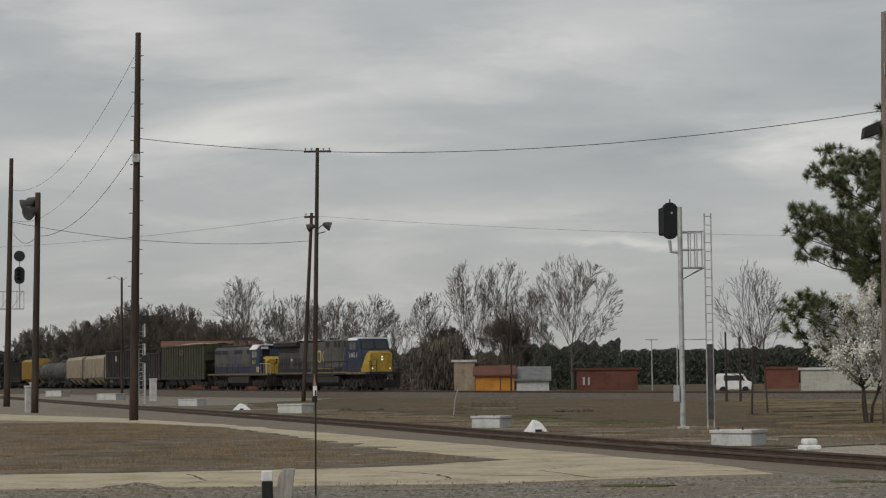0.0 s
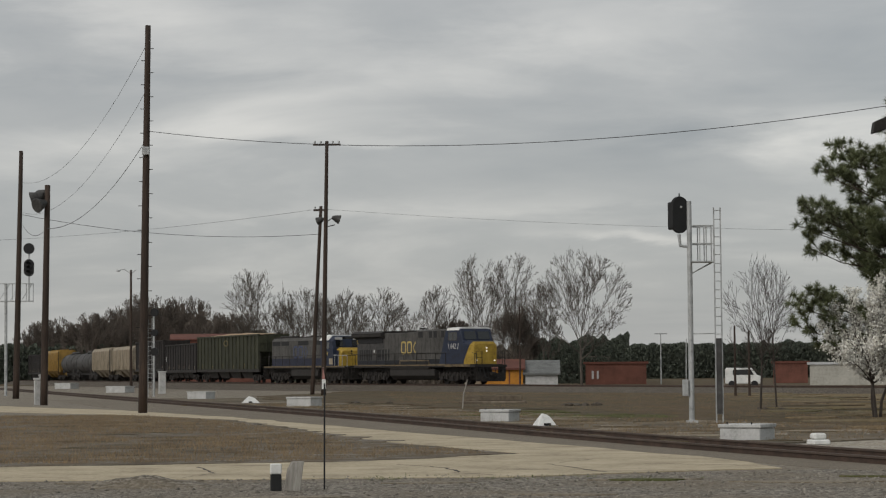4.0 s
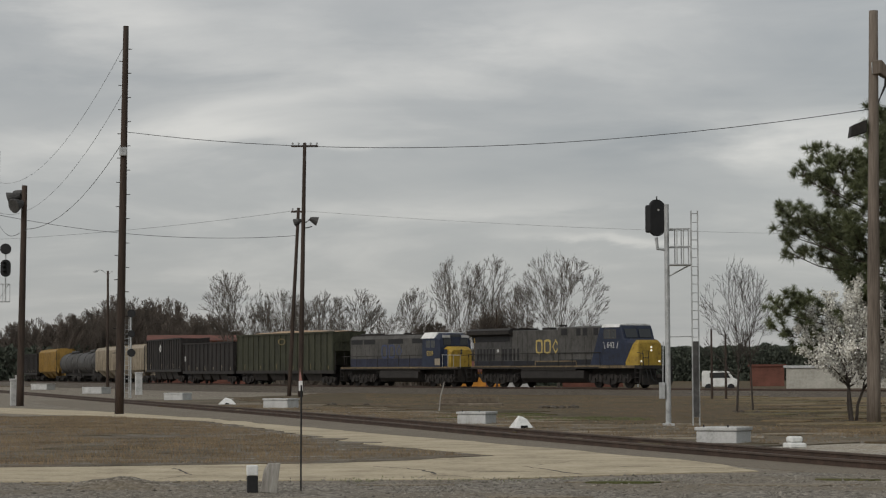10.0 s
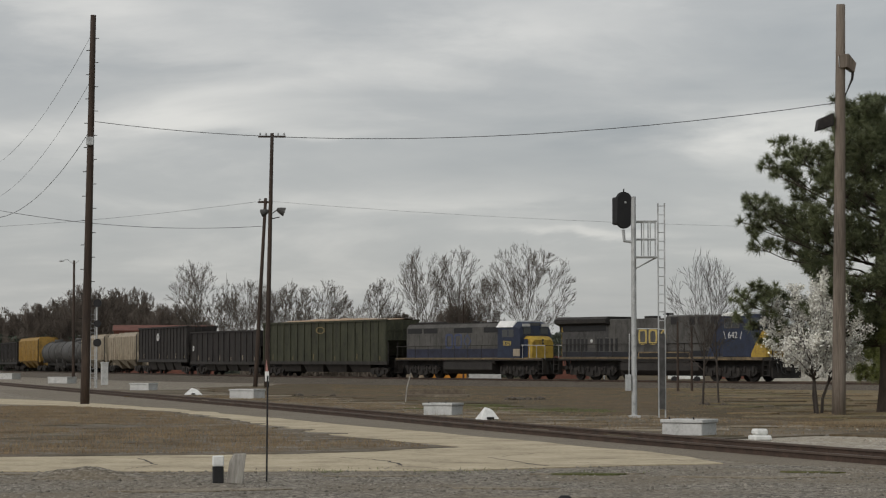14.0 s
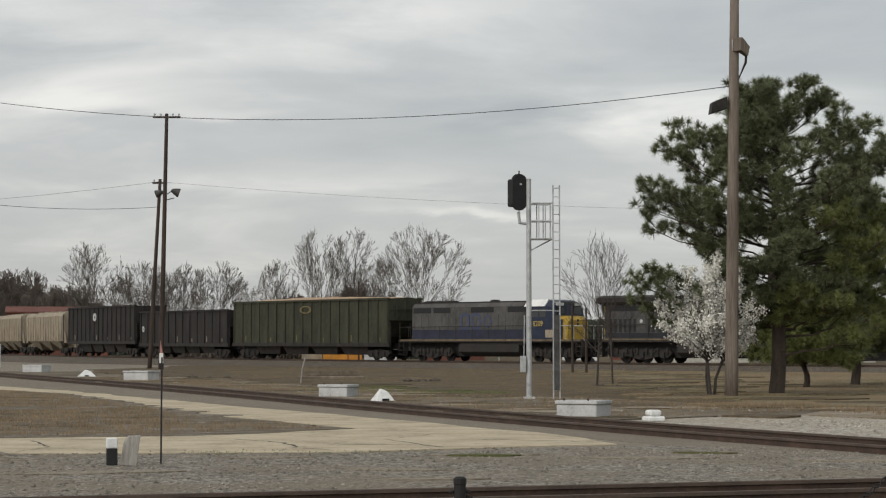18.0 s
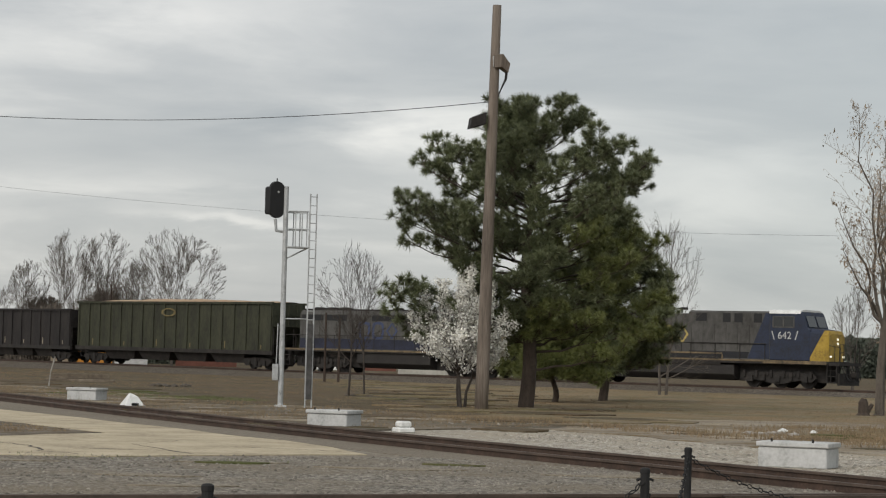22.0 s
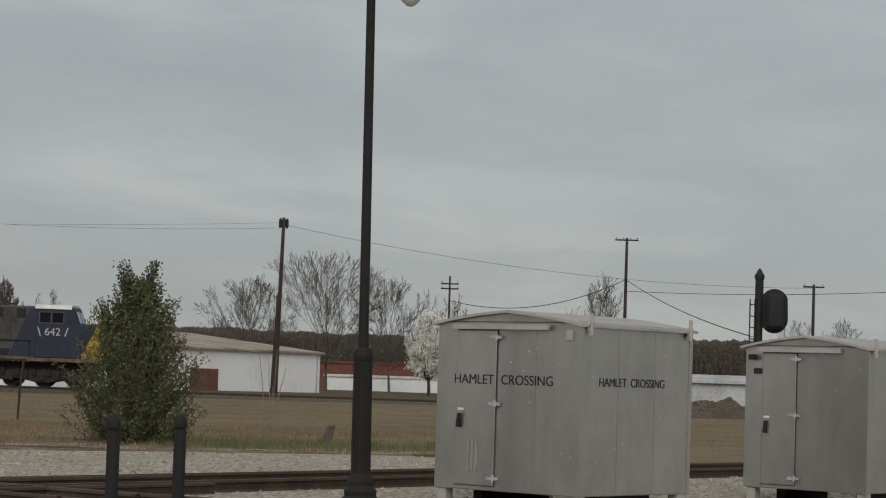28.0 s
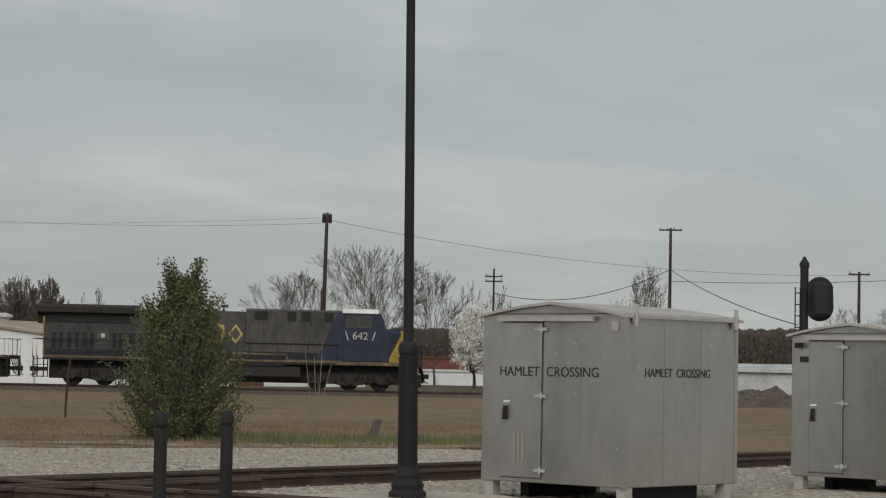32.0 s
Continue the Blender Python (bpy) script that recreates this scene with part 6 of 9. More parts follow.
wire((-13.1, 96.3, 12.05), (14.25, 73.1, 10.17), 0.95, 0.012)
wire((-13.1, 96.3, 15.8), (-30.6, 159, 15.3), 1.9, 0.009)
wire((-13.1, 96.3, 13.85), (-30.6, 159, 13.2), 1.9, 0.009)
wire((-13.15, 96.3, 11.66), (-22.4, 124, 9.7), 1.0, 0.014)
wire((-30.6, 159, 13.0), (-10.1, 170, 12.1), 0.75, 0.016)
wire((-22.4, 124, 9.7), (-30.6, 159, 12.6), 0.7, 0.016)
wire((-10.1, 170, 14.0), (*ring_dir(-16, 230), 15), 1.0, 0.01)
wire((-10.1, 170, 14.0), (*ring_dir(33.62, 172), 13.0), 2.4, 0.007)
wire((*ring_dir(33.62, 172), 12.9), (*ring_dir(47.1, 200), 10.5), 1.2, 0.013)
wire((*ring_dir(33.62, 172), 12.6), (*ring_dir(22, 186), 13.4), 0.6, 0.01)
wire((*ring_dir(37.95, 230), 9.5), (*ring_dir(42.4, 215), 11.5), 1.6, 0.035)
wire((*ring_dir(42.4, 215), 11.5), (*ring_dir(45.6, 150), 5.0), 0.5, 0.035)
wire((*ring_dir(42.4, 215), 10.4), (*ring_dir(49.5, 190), 10.0), 0.3, 0.025)


def signal_head(parent, x, y, z, w, h, turn=0, visors=True):
    """Black oval hooded signal head."""
    bm = B()
    out = [(w * math.cos(a), (h - w) * (1 if math.sin(a) > 0 else -1) + w * math.sin(a)) for a in (2 * math.pi * k / 20 + 0.01 for k in range(20))]
    loft(bm, [[(px * q, yy, pz * q) for px, pz in out] for yy, q in ((-0.06, 0.98), (-0.02, 1.0), (0.05, 1.0))])
    head = part("signal_head", bm, M_BLACK, parent, "black oval signal target")
    head.matrix_basis = pose(x, y, z, 0, 0, turn)
    bm = B()
    box(bm, -w * 0.72, w * 0.5, 0.05, 0.42, -h * 0.78, h * 0.72)
    part("lamp_case", bm, M_BLACK, head, bevel=0.04)
    if not visors:
        bm = B()
        tube(bm, [(0.02, -0.075, 0.24), (0.02, -0.061, 0.24)], 0.035, 10)
        part("lens", bm, M_CONC, head, "small pale lens")
        bm = B()
        tube(bm, [(0.0, 0, h), (0.0, 0, h + 0.09)], 0.02, 6)
        part("lifting_eye", bm, M_BLACK, head)
    for dz in (-0.5 * h, 0.0, 0.5 * h) if visors else ():
        bm = B()
        n = 10
        for k in range(n):
            a0, a1 = math.pi * (0.0 + k / n), math.pi * (k + 1) / n
            r = w * 0.42
            q = [(r * math.cos(a), r * math.sin(a)) for a in (a0, a1)]
            vs = [bm.verts.new(p) for p in ((q[0][0], -0.06, dz + q[0][1]), (q[1][0], -0.06, dz + q[1][1]), (q[1][0], -0.36, dz + q[1][1]), (q[0][0], -0.36, dz + q[0][1]))]
            bm.faces.new(vs)
        part("visor", bm, M_BLACK, head)
    return head


def mast_signal():
    s = thing("railway_signal", pose(7.23, 69.3, 0), "silver mast signal with black head and access ladder", "railway signal")
    bm = B()
    turned_on_z(bm, [(0.16, 0), (0.16, 0.06), (0.085, 0.12), (0.085, 0.7), (0.075, 6.8), (0.0751, 6.82)], 12)
    part("mast", bm, M_STEEL, s, "pale galvanised mast", smooth=False)
    bm = B()
    box(bm, -0.17, 0.17, -0.17, 0.17, -0.02, 0.1)
    part("mast_base", bm, M_CONC, s)
    signal_head(s, -0.3, -0.05, 6.4, 0.27, 0.57, 24, False)
    bm = B()
    tube(bm, [(-0.32, 0, 5.8), (-0.28, 0, 5.45), (0.0, 0, 5.42)], 0.05, 8)
    part("head_bracket", bm, M_STEEL, s)
    bm = B()
    box(bm, 0.05, 0.75, -0.3, 0.3, 4.93, 4.97)
    tube(bm, [(0.05, 0, 4.6), (0.68, 0, 4.93)], 0.025, 6)
    part("platform", bm, M_STEEL, s)
    for yy in (-0.3, 0.3):
        bm = B()
        for z in (5.5, 6.05):
            tube(bm, [(0.06, yy, z), (0.72, yy, z)], 0.022, 6)
        for xx in (0.28, 0.48, 0.7):
            tube(bm, [(xx, yy, 4.95), (xx, yy, 6.05)], 0.02, 6)
        part("platform_rail", bm, M_STEEL, s)
    bm = B()
    for xx in (0.72, 0.92):
        box(bm, xx - 0.02, xx + 0.02, -0.32, -0.28, 0.0, 6.6)
    for k in range(24):
        tube(bm, [(0.72, -0.3, 0.3 + 0.27 * k), (0.92, -0.3, 0.3 + 0.27 * k)], 0.014, 5)
    part("ladder", bm, M_STEEL, s)
    bm = B()
    box(bm, 0.735, 0.905, -0.345, -0.325, 0.3, 2.6)
    part("ladder_guard", bm, M_TANK, s, "grey climbing guard plate")
    bm = B()
    tube(bm, [(0.06, 0, 2.75), (0.75, -0.28, 2.75)], 0.018, 5)
    part("ladder_stay", bm, M_STEEL, s)
    bm = B()
    box(bm, -0.27, -0.1, -0.12, 0.12, 0.85, 1.35)
    tube(bm, [(-0.16, 0, 1.3), (-0.14, 0, 2.6)], 0.02, 5)
    part("relay_box", bm, M_STEEL, s, bevel=0.015)
    return s


mast_signal()
# bracket signal far left, and the small signal by the train
x, y = ring_dir(-10.75, 185)
bs = thing("railway_signal", pose(x, y, 0), "far bracket signal with two black round heads", "railway signal")
bm = B()
box(bm, -2.2, 0.6, -0.15, 0.15, 7.55, 7.65)
box(bm, -2.2, 0.6, -0.15, 0.15, 9.0, 9.05)
for k in range(6):
    tube(bm, [(-2.2 + 0.56 * k, 0, 7.6), (-2.2 + 0.56 * k, 0, 9.0)], 0.03, 5)
for k in range(3):
    tube(bm, [(-2.2 + 0.9 * k, 0, 7.6), (-1.3 + 0.9 * k, 0, 9.0)], 0.03, 5)
part("bracket", bm, M_STEEL, bs)
bm = B()
tube(bm, [(-1.6, 0, 0), (-1.6, 0, 9.0)], 0.12, 8)
tube(bm, [(0.25, 0, 7.6), (0.25, 0, 12.3)], 0.06, 8)
part("mast", bm, M_STEEL, bs)
bm = B()
tube(bm, [(0.25, -0.1, 11.85), (0.25, 0.1, 11.85)], 0.44, 16)
part("signal_head", bm, M_BLACK, bs)
signal_head(bs, 0.25, 0, 10.3, 0.42, 0.7)
x, y = ring_dir(-7.58, 168)
ds = thing("railway_signal", pose(x, y, 0), "slim far signal mast with three black heads", "railway signal")
bm = B()
tube(bm, [(0, 0, 0), (0, 0, 6.4)], 0.07, 8)
part("mast", bm, M_STEEL, ds)
bm = B()
for k in range(16):
    tube(bm, [(-0.45, 0.1, 0.4 + 0.33 * k), (-0.15, 0.1, 0.4 + 0.33 * k)], 0.015, 4)
for q in (-0.45, -0.15):
    tube(bm, [(q, 0.1, 0), (q, 0.1, 5.8)], 0.025, 5)
part("ladder", bm, M_STEEL, ds)
for z, w in ((6.2, 0.3), (4.7, 0.26), (3.3, 0.3)):
    bm = B()
    tube(bm, [(0.05, -0.1, z), (0.05, 0.1, z)], w, 14)
    box(bm, -0.1, 0.2, 0.1, 0.5, z - 0.2, z + 0.2)
    part("signal_head", bm, M_BLACK, ds)


# white concrete cable boxes
def cable_box(x, y, turn, L, W, H, label="white concrete cable box on the gravel"):
    t = thing("cable_box", pose(x, y, 0, 0, 0, turn), label, "cable box", "white trackside boxes")
    bm = B()
    box(bm, -L / 2, L / 2, -W / 2, W / 2, 0, H - 0.09)
    part("body", bm, M_CONC, t, bevel=0.02)
    bm = B()
    box(bm, -L / 2 - 0.03, L / 2 + 0.03, -W / 2 - 0.03, W / 2 + 0.03, H - 0.085, H)
    lid = part("lid", bm, M_CONC, t, bevel=0.015)
    for q in (-0.3, 0.3):
        bm = B()
        tube(bm, [(L * q, -W / 2, H), (L * q, -W / 2 - 0.02, H + 0.05)], 0.02, 6)
        part("lifting_eye", bm, M_DARKGREY, lid)
    return t


TURN = -70
cable_box(1.45, 73.6, TURN + 40, 1.05, 0.75, 0.42)
cable_box(6.65, 51.7, TURN + 38, 1.0, 0.82, 0.41)
cable_box(12.4, 36.0, TURN + 36, 1.16, 0.8, 0.43)
cable_box(-7.3, 109.5, TURN + 40, 1.4, 1.0, 0.5)
cable_box(-16.5, 147, TURN + 40, 1.5, 1.0, 0.5)
cable_box(-30.5, 206, TURN + 40, 2.2, 1.4, 0.6)
cable_box(-46, 268, TURN + 40, 2.4, 1.6, 0.7)
for x, y, h in ((-22.9, 124.6, 1.5), (-24.6, 190, 1.9), (-36.5, 200, 1.7)):
    bm = B()
    box(bm, -0.28, 0.28, -0.25, 0.25, 0, h - 0.12)
    box(bm, -0.32, 0.32, -0.29, 0.29, h - 0.12, h)
    solid("relay_cabinet", bm, M_CONC, pose(x, y, 0, 0, 0, 15), "narrow white trackside relay cabinet", "cabinet", "white relay cabinets", bevel=0.02)


def marker(x, y, turn, s=1.0):
    """White three-sided ground marker, broken at the top."""
    t = thing("ground_marker", pose(x, y, 0, 0, 0, turn), "small white concrete wedge marker by the siding", "marker", "white ground markers")
    bm = B()
    loft(bm, [[(-0.42 * s, -0.3, 0), (0.42 * s, -0.3, 0), (0.36 * s, 0.3, 0), (-0.36 * s, 0.3, 0)], [(-0.16 * s, -0.12, 0.3), (0.2 * s, -0.14, 0.3), (0.16 * s, 0.12, 0.32), (-0.12 * s, 0.1, 0.33)], [(-0.06, -0.04, 0.4), (0.07, -0.05, 0.37), (0.05, 0.05, 0.38), (-0.05, 0.04, 0.41)]])
    part("wedge", bm, M_WHITE, t, bevel=0.015)
    bm = B()
    box(bm, -0.1, 0.1, -0.33, -0.27, 0.05, 0.12)
    part("slot", bm, M_BLACK, t)


marker(2.6, 66.8, 20, 0.8)
marker(-11.25, 124.1, 10, 1.3)
t = thing("ground_marker", pose(7.85, 49.1, 0, 0, 0, 15), "low white stepped concrete block by the siding", "marker", "white ground markers")
bm = B()
box(bm, -0.2, 0.2, -0.2, 0.2, 0.0, 0.12)
part("foot", bm, M_WHITE, t, bevel=0.03)
bm = B()
box(bm, -0.15, 0.14, -0.15, 0.15, 0.121, 0.26)
part("cap", bm, M_WHITE, t, bevel=0.04)


# ---- foreground posts ----
def bollard(x, y, h=1.1):
    b = thing("bollard", pose(x, y, 0.02), "black round-topped steel bollard on the slab", "bollard", "bollards")
    bm = B()
    turned_on_z(bm, [(0.075, 0), (0.073, h - 0.2), (0.062, h - 0.19), (0.062, h - 0.17)], 16)
    part("shaft", bm, M_LAMPPAINT, b)
    bm = B()
    turned_on_z(bm, [(0.075, h - 0.17), (0.08, h - 0.14), (0.078, h - 0.08), (0.06, h - 0.03), (0.03, h - 0.005), (0.01, h)], 16)
    part("cap", bm, M_LAMPPAINT, b, "domed cap", smooth=True)


bollard(12.66, 22.25)
bollard(13.95, 22.95)

CHAIN = [(0.83, 11.3), (3.75, 13.8), (5.06, 17.34), (8.36, 18.7)]
for x, y in CHAIN:
    b = thing("chain_post", pose(x, y, 0), "slim black chain fence post", "fence post", "chain fence posts")
    bm = B()
    turned_on_z(bm, [(0.032, -0.1), (0.03, 0.96), (0.033, 0.965), (0.033, 0.99), (0.02, 1.0)], 12)
    part("shaft", bm, M_LAMPPAINT, b)
    bm = B()
    for sg in (-1, 1):
        tube(bm, [(sg * 0.03, 0, 0.93), (sg * 0.055, 0, 0.92)], 0.01, 6)
    part("chain_eye", bm, M_LAMPPAINT, b)


def chain(a, b, sag):
    a, b = Vector(a), Vector(b)
    n = max(8, int((b - a).length / 0.055))
    c = thing("fence_chain", pose(0, 0, 0), "black steel chain hanging between posts", "chain", "fence chains")
    bm = B()
    for k in range(n):
        t = (k + 0.5) / n
        p = a.lerp(b, t) - Vector((0, 0, sag * 4 * t * (1 - t)))
        d = ((b - a) - Vector((0, 0, sag * 4 * (1 - 2 * t)))).normalized() * 0.032
        w = Vector((0, 0, 0.014)) if k % 2 else Vector((-d.y, d.x, 0)).normalized() * 0.014
        for q in (-1, 1):
            tube(bm, [p - d * 0.8, p - d * 0.5 + w * q, p + d * 0.5 + w * q, p + d * 0.8], 0.005, 4)
    part("link", bm, M_LAMPPAINT, c, kind="stuff")


chain((0.83, 11.3, 0.92), (3.75, 13.8, 0.92), 0.5)
chain((3.75, 13.8, 0.92), (5.06, 17.34, 0.92), 0.42)
chain((5.06, 17.34, 0.92), (8.36, 18.7, 0.92), 0.4)

# rod marker with red and white flag, stub posts on the gravel
t = thing("marker_rod", pose(-1.86, 32.06, 0), "thin dark rod marker with a red and white tip", "marker")
bm = B()
tube(bm, [(0, 0, -0.05), (0.01, 0, 1.5)], 0.014, 6)
part("rod", bm, M_BLACK, t)
bm = B()
box(bm, -0.028, 0.028, -0.006, 0.006, 1.42, 1.56)
part("reflector", bm, M_WHITE, t, "white reflective tag")
bm = B()
prism(bm, [(-0.022, 1.56), (0.02, 1.56), (0.0, 1.68), (-0.012, 1.74)], -0.006, 0.006)
part("tip", bm, M_REDREF, t, "faded red tip")
t = thing("stub_post", pose(-2.52, 31.75, 0, 0, 0, 8), "short square post with white top and black base", "post", "stub posts")
bm = B()
box(bm, -0.075, 0.075, -0.075, 0.075, 0.0, 0.24)
part("base", bm, M_BLACK, t, "black painted base", bevel=0.01)
bm = B()
box(bm, -0.078, 0.078, -0.078, 0.078, 0.24, 0.385)
part("cap", bm, M_WHITE, t, "chipped white cap", bevel=0.012)
t = thing("stub_post", pose(-2.28, 31.7, 0, 0, 5, 10), "short weathered grey wooden stub post", "post", "stub posts")
bm = B()
loft(bm, [[(-0.12, -0.07, 0), (0.1, -0.07, 0), (0.1, 0.07, 0), (-0.12, 0.07, 0)], [(-0.1, -0.07, 0.3), (0.11, -0.07, 0.36), (0.11, 0.07, 0.36), (-0.1, 0.07, 0.3)], [(-0.05, -0.06, 0.41), (0.12, -0.06, 0.43), (0.12, 0.06, 0.43), (-0.05, 0.06, 0.41)]])
part("post", bm, M_WOODGREY, t, bevel=0.01)
# sticks, bench slab and rubble in the field
for x, y, h, lean in ((30.6, 59.4, 1.75, 0.12), (0.3, 100, 1.3, 0.25)):
    bm = B()
    tube(bm, [(0, 0, -0.1), (lean * 0.3, 0, h * 0.5), (lean, 0, h)], 0.035, 6)
    solid("stake", bm, M_POLE if lean < 0.2 else M_WOODGREY, pose(x, y, 0), "thin leaning wooden stake in the grass", "stake")
bm = B()
loft(bm, [[(-0.1, -0.08, 0), (0.1, -0.08, 0), (0.1, 0.08, 0), (-0.1, 0.08, 0)], [(-0.02, -0.07, 0.45), (0.16, -0.07, 0.5), (0.16, 0.07, 0.5), (-0.02, 0.07, 0.45)]])
solid("stump", bm, M_BARK, pose(30.2, 43.2, 0, 0, 8, 0), "short leaning broken wooden stump in weeds", "stump", bevel=0.02)
t = thing("concrete_slab", pose(1.9, 115, 0, 0, 0, -4), "low worn concrete slab with a raised back edge", "slab")
bm = B()
box(bm, -1.7, 1.7, -0.5, 0.5, 0, 0.15)
part("slab", bm, M_DIRT, t, bevel=0.03)
bm = B()
box(bm, -1.45, 1.45, 0.35, 0.48, 0.152, 0.42)
part("back_edge", bm, M_DIRT, t, bevel=0.02)


def rubble(x, y, n, s, seed, label, material):
    rnd = random.Random(seed)
    t = thing("rubble_heap", pose(x, y, 0), label, "rubble")
    for k in range(n):
        bm = B()
        bmesh.ops.create_icosphere(bm, subdivisions=1, radius=1.0)
        q = s * rnd.uniform(0.25, 0.6)
        for v in bm.verts:
            v.co = Vector((v.co.x * rnd.uniform(0.7, 1.3) * q, v.co.y * rnd.uniform(0.7, 1.2) * q, v.co.z * rnd.uniform(0.4, 0.9) * q * 0.7))
        ob = part("stone", bm, material, t)
        ob.matrix_basis = pose(rnd.gauss(0, s), rnd.gauss(0, s * 0.5), q * 0.2, 0, 0, rnd.uniform(0, 360))


rubble(5.8, 105, 9, 0.5, 3, "small heap of broken concrete and dirt", M_BALLAST)
rubble(-4.2, 118, 5, 0.5, 4, "low heap of dark rubble", M_BALLAST)
rubble(17.3, 52.2, 8, 0.34, 5, "small heap of broken concrete and roots in the dry grass", M_WOODGREY)
rubble(18.6, 54.6, 4, 0.3, 11, "few pale lumps of broken concrete in the dry grass", M_WHITE)
rubble(12.6, 92.0, 4, 0.3, 6, "few stones at the foot of the sapling", M_BALLAST)
rubble(14.6, 34.6, 5, 0.18, 8, "scrap and dark debris on the gravel", M_DARKGREY)
rubble(17.0, 37.2, 3, 0.12, 9, "pale scrap on the gravel edge", M_WHITE)
rubble(17.6, 73.6, 3, 0.35, 10, "old stump roots under the pine", M_POLE)
rubble(29.2, 77, 4, 0.3, 12, "old stump beside the bare tree", M_BARK)
# earth mound far right
x, y = ring_dir(44.8, 116)
bm = B()
g = [[bm.verts.new((-2.6 + 5.2 * i / 34, -1.9 + 3.8 * j / 24, max(-0.05, 1.1 * math.exp(-(((i - 17) / 12.0) ** 4) - (((j - 12) / 8.5) ** 4)) * (0.8 + 0.45 * noise.noise((i * 0.16, j * 0.2, 0)) + 0.22 * noise.noise((i * 0.5, j * 0.5, 4))) - 0.06))) for j in range(25)] for i in range(35)]
for i in range(34):
    for j in range(24):
        bm.faces.new((g[i][j], g[i + 1][j], g[i + 1][j + 1], g[i][j + 1]))
solid("earth_mound", bm, M_BALLAST, pose(x, y, 0, 0, 0, -45), "low heap of dark gravelly earth in the grass", "mound")


# ---- street lamp and equipment houses ----
def street_lamp():
    s = thing("street_lamp", pose(16.7, 23.1, 0.0, 0.3, -1.1, 0), "tall black ornamental double street lamp on a fluted base", "street lamp")
    bm = B()
    turned_on_z(bm, [(0.24, 0), (0.24, 0.1), (0.2, 0.14), (0.21, 0.2), (0.165, 0.27), (0.17, 0.32), (0.125, 0.42)], 16)
    part("base", bm, M_LAMPPAINT, s, "stepped round base")
    bm = B()
    turned_on_z(bm, [(0.115, 0.42), (0.11, 1.82), (0.125, 1.85), (0.13, 1.9), (0.115, 1.96), (0.075, 2.0)], 16)
    part("sleeve", bm, M_LAMPPAINT, s, "thicker fluted sleeve with collar")
    for k in range(12):
        bm = B()
        a = k * math.pi / 6
        tube(bm, [(0.112 * math.cos(a), 0.112 * math.sin(a), 0.45), (0.107 * math.cos(a), 0.107 * math.sin(a), 1.8)], 0.014, 5)
        part("flute", bm, M_LAMPPAINT, s)
    bm = B()
    turned_on_z(bm, [(0.066, 2.0), (0.056, 6.5), (0.07, 6.53), (0.07, 6.6), (0.05, 6.64), (0.05, 7.1), (0.02, 7.2), (0.04, 7.26), (0.005, 7.34)], 14)
    part("shaft", bm, M_LAMPPAINT, s)
    v = Vector((0.80, -0.60, 0))
    for sg, dz in ((1, 0.03), (-1, 0.18)):
        d = v * sg * 0.5
        bm = B()
        pts = [(0, 0, 6.85), (d.x * 0.35, d.y * 0.35, 7.12), (d.x * 0.8, d.y * 0.8, 7.14), (d.x, d.y, 6.98 + dz * 0.4)]
        tube(bm, pts, 0.022, 8)
        arm = part("arm", bm, M_LAMPPAINT, s, "curved scroll arm")
        bm = B()
        turned_on_z(bm, [(0.03, 0.34), (0.05, 0.3), (0.055, 0.2), (0.09, 0.15), (0.12, 0.08), (0.215, 0.03), (0.22, 0.0), (0.16, -0.02)], 16, (d.x, d.y, 6.6 + dz))
        part("shade", bm, M_LAMPPAINT, arm, "flared black shade")
        bm = B()
        turned_on_z(bm, [(0.15, 0.0), (0.165, -0.06), (0.155, -0.14), (0.12, -0.22), (0.06, -0.28), (0.01, -0.3)], 16, (d.x, d.y, 6.585 + dz))
        part("globe", bm, M_GLOBE, arm, "frosted acorn globe", smooth=True)


street_lamp()


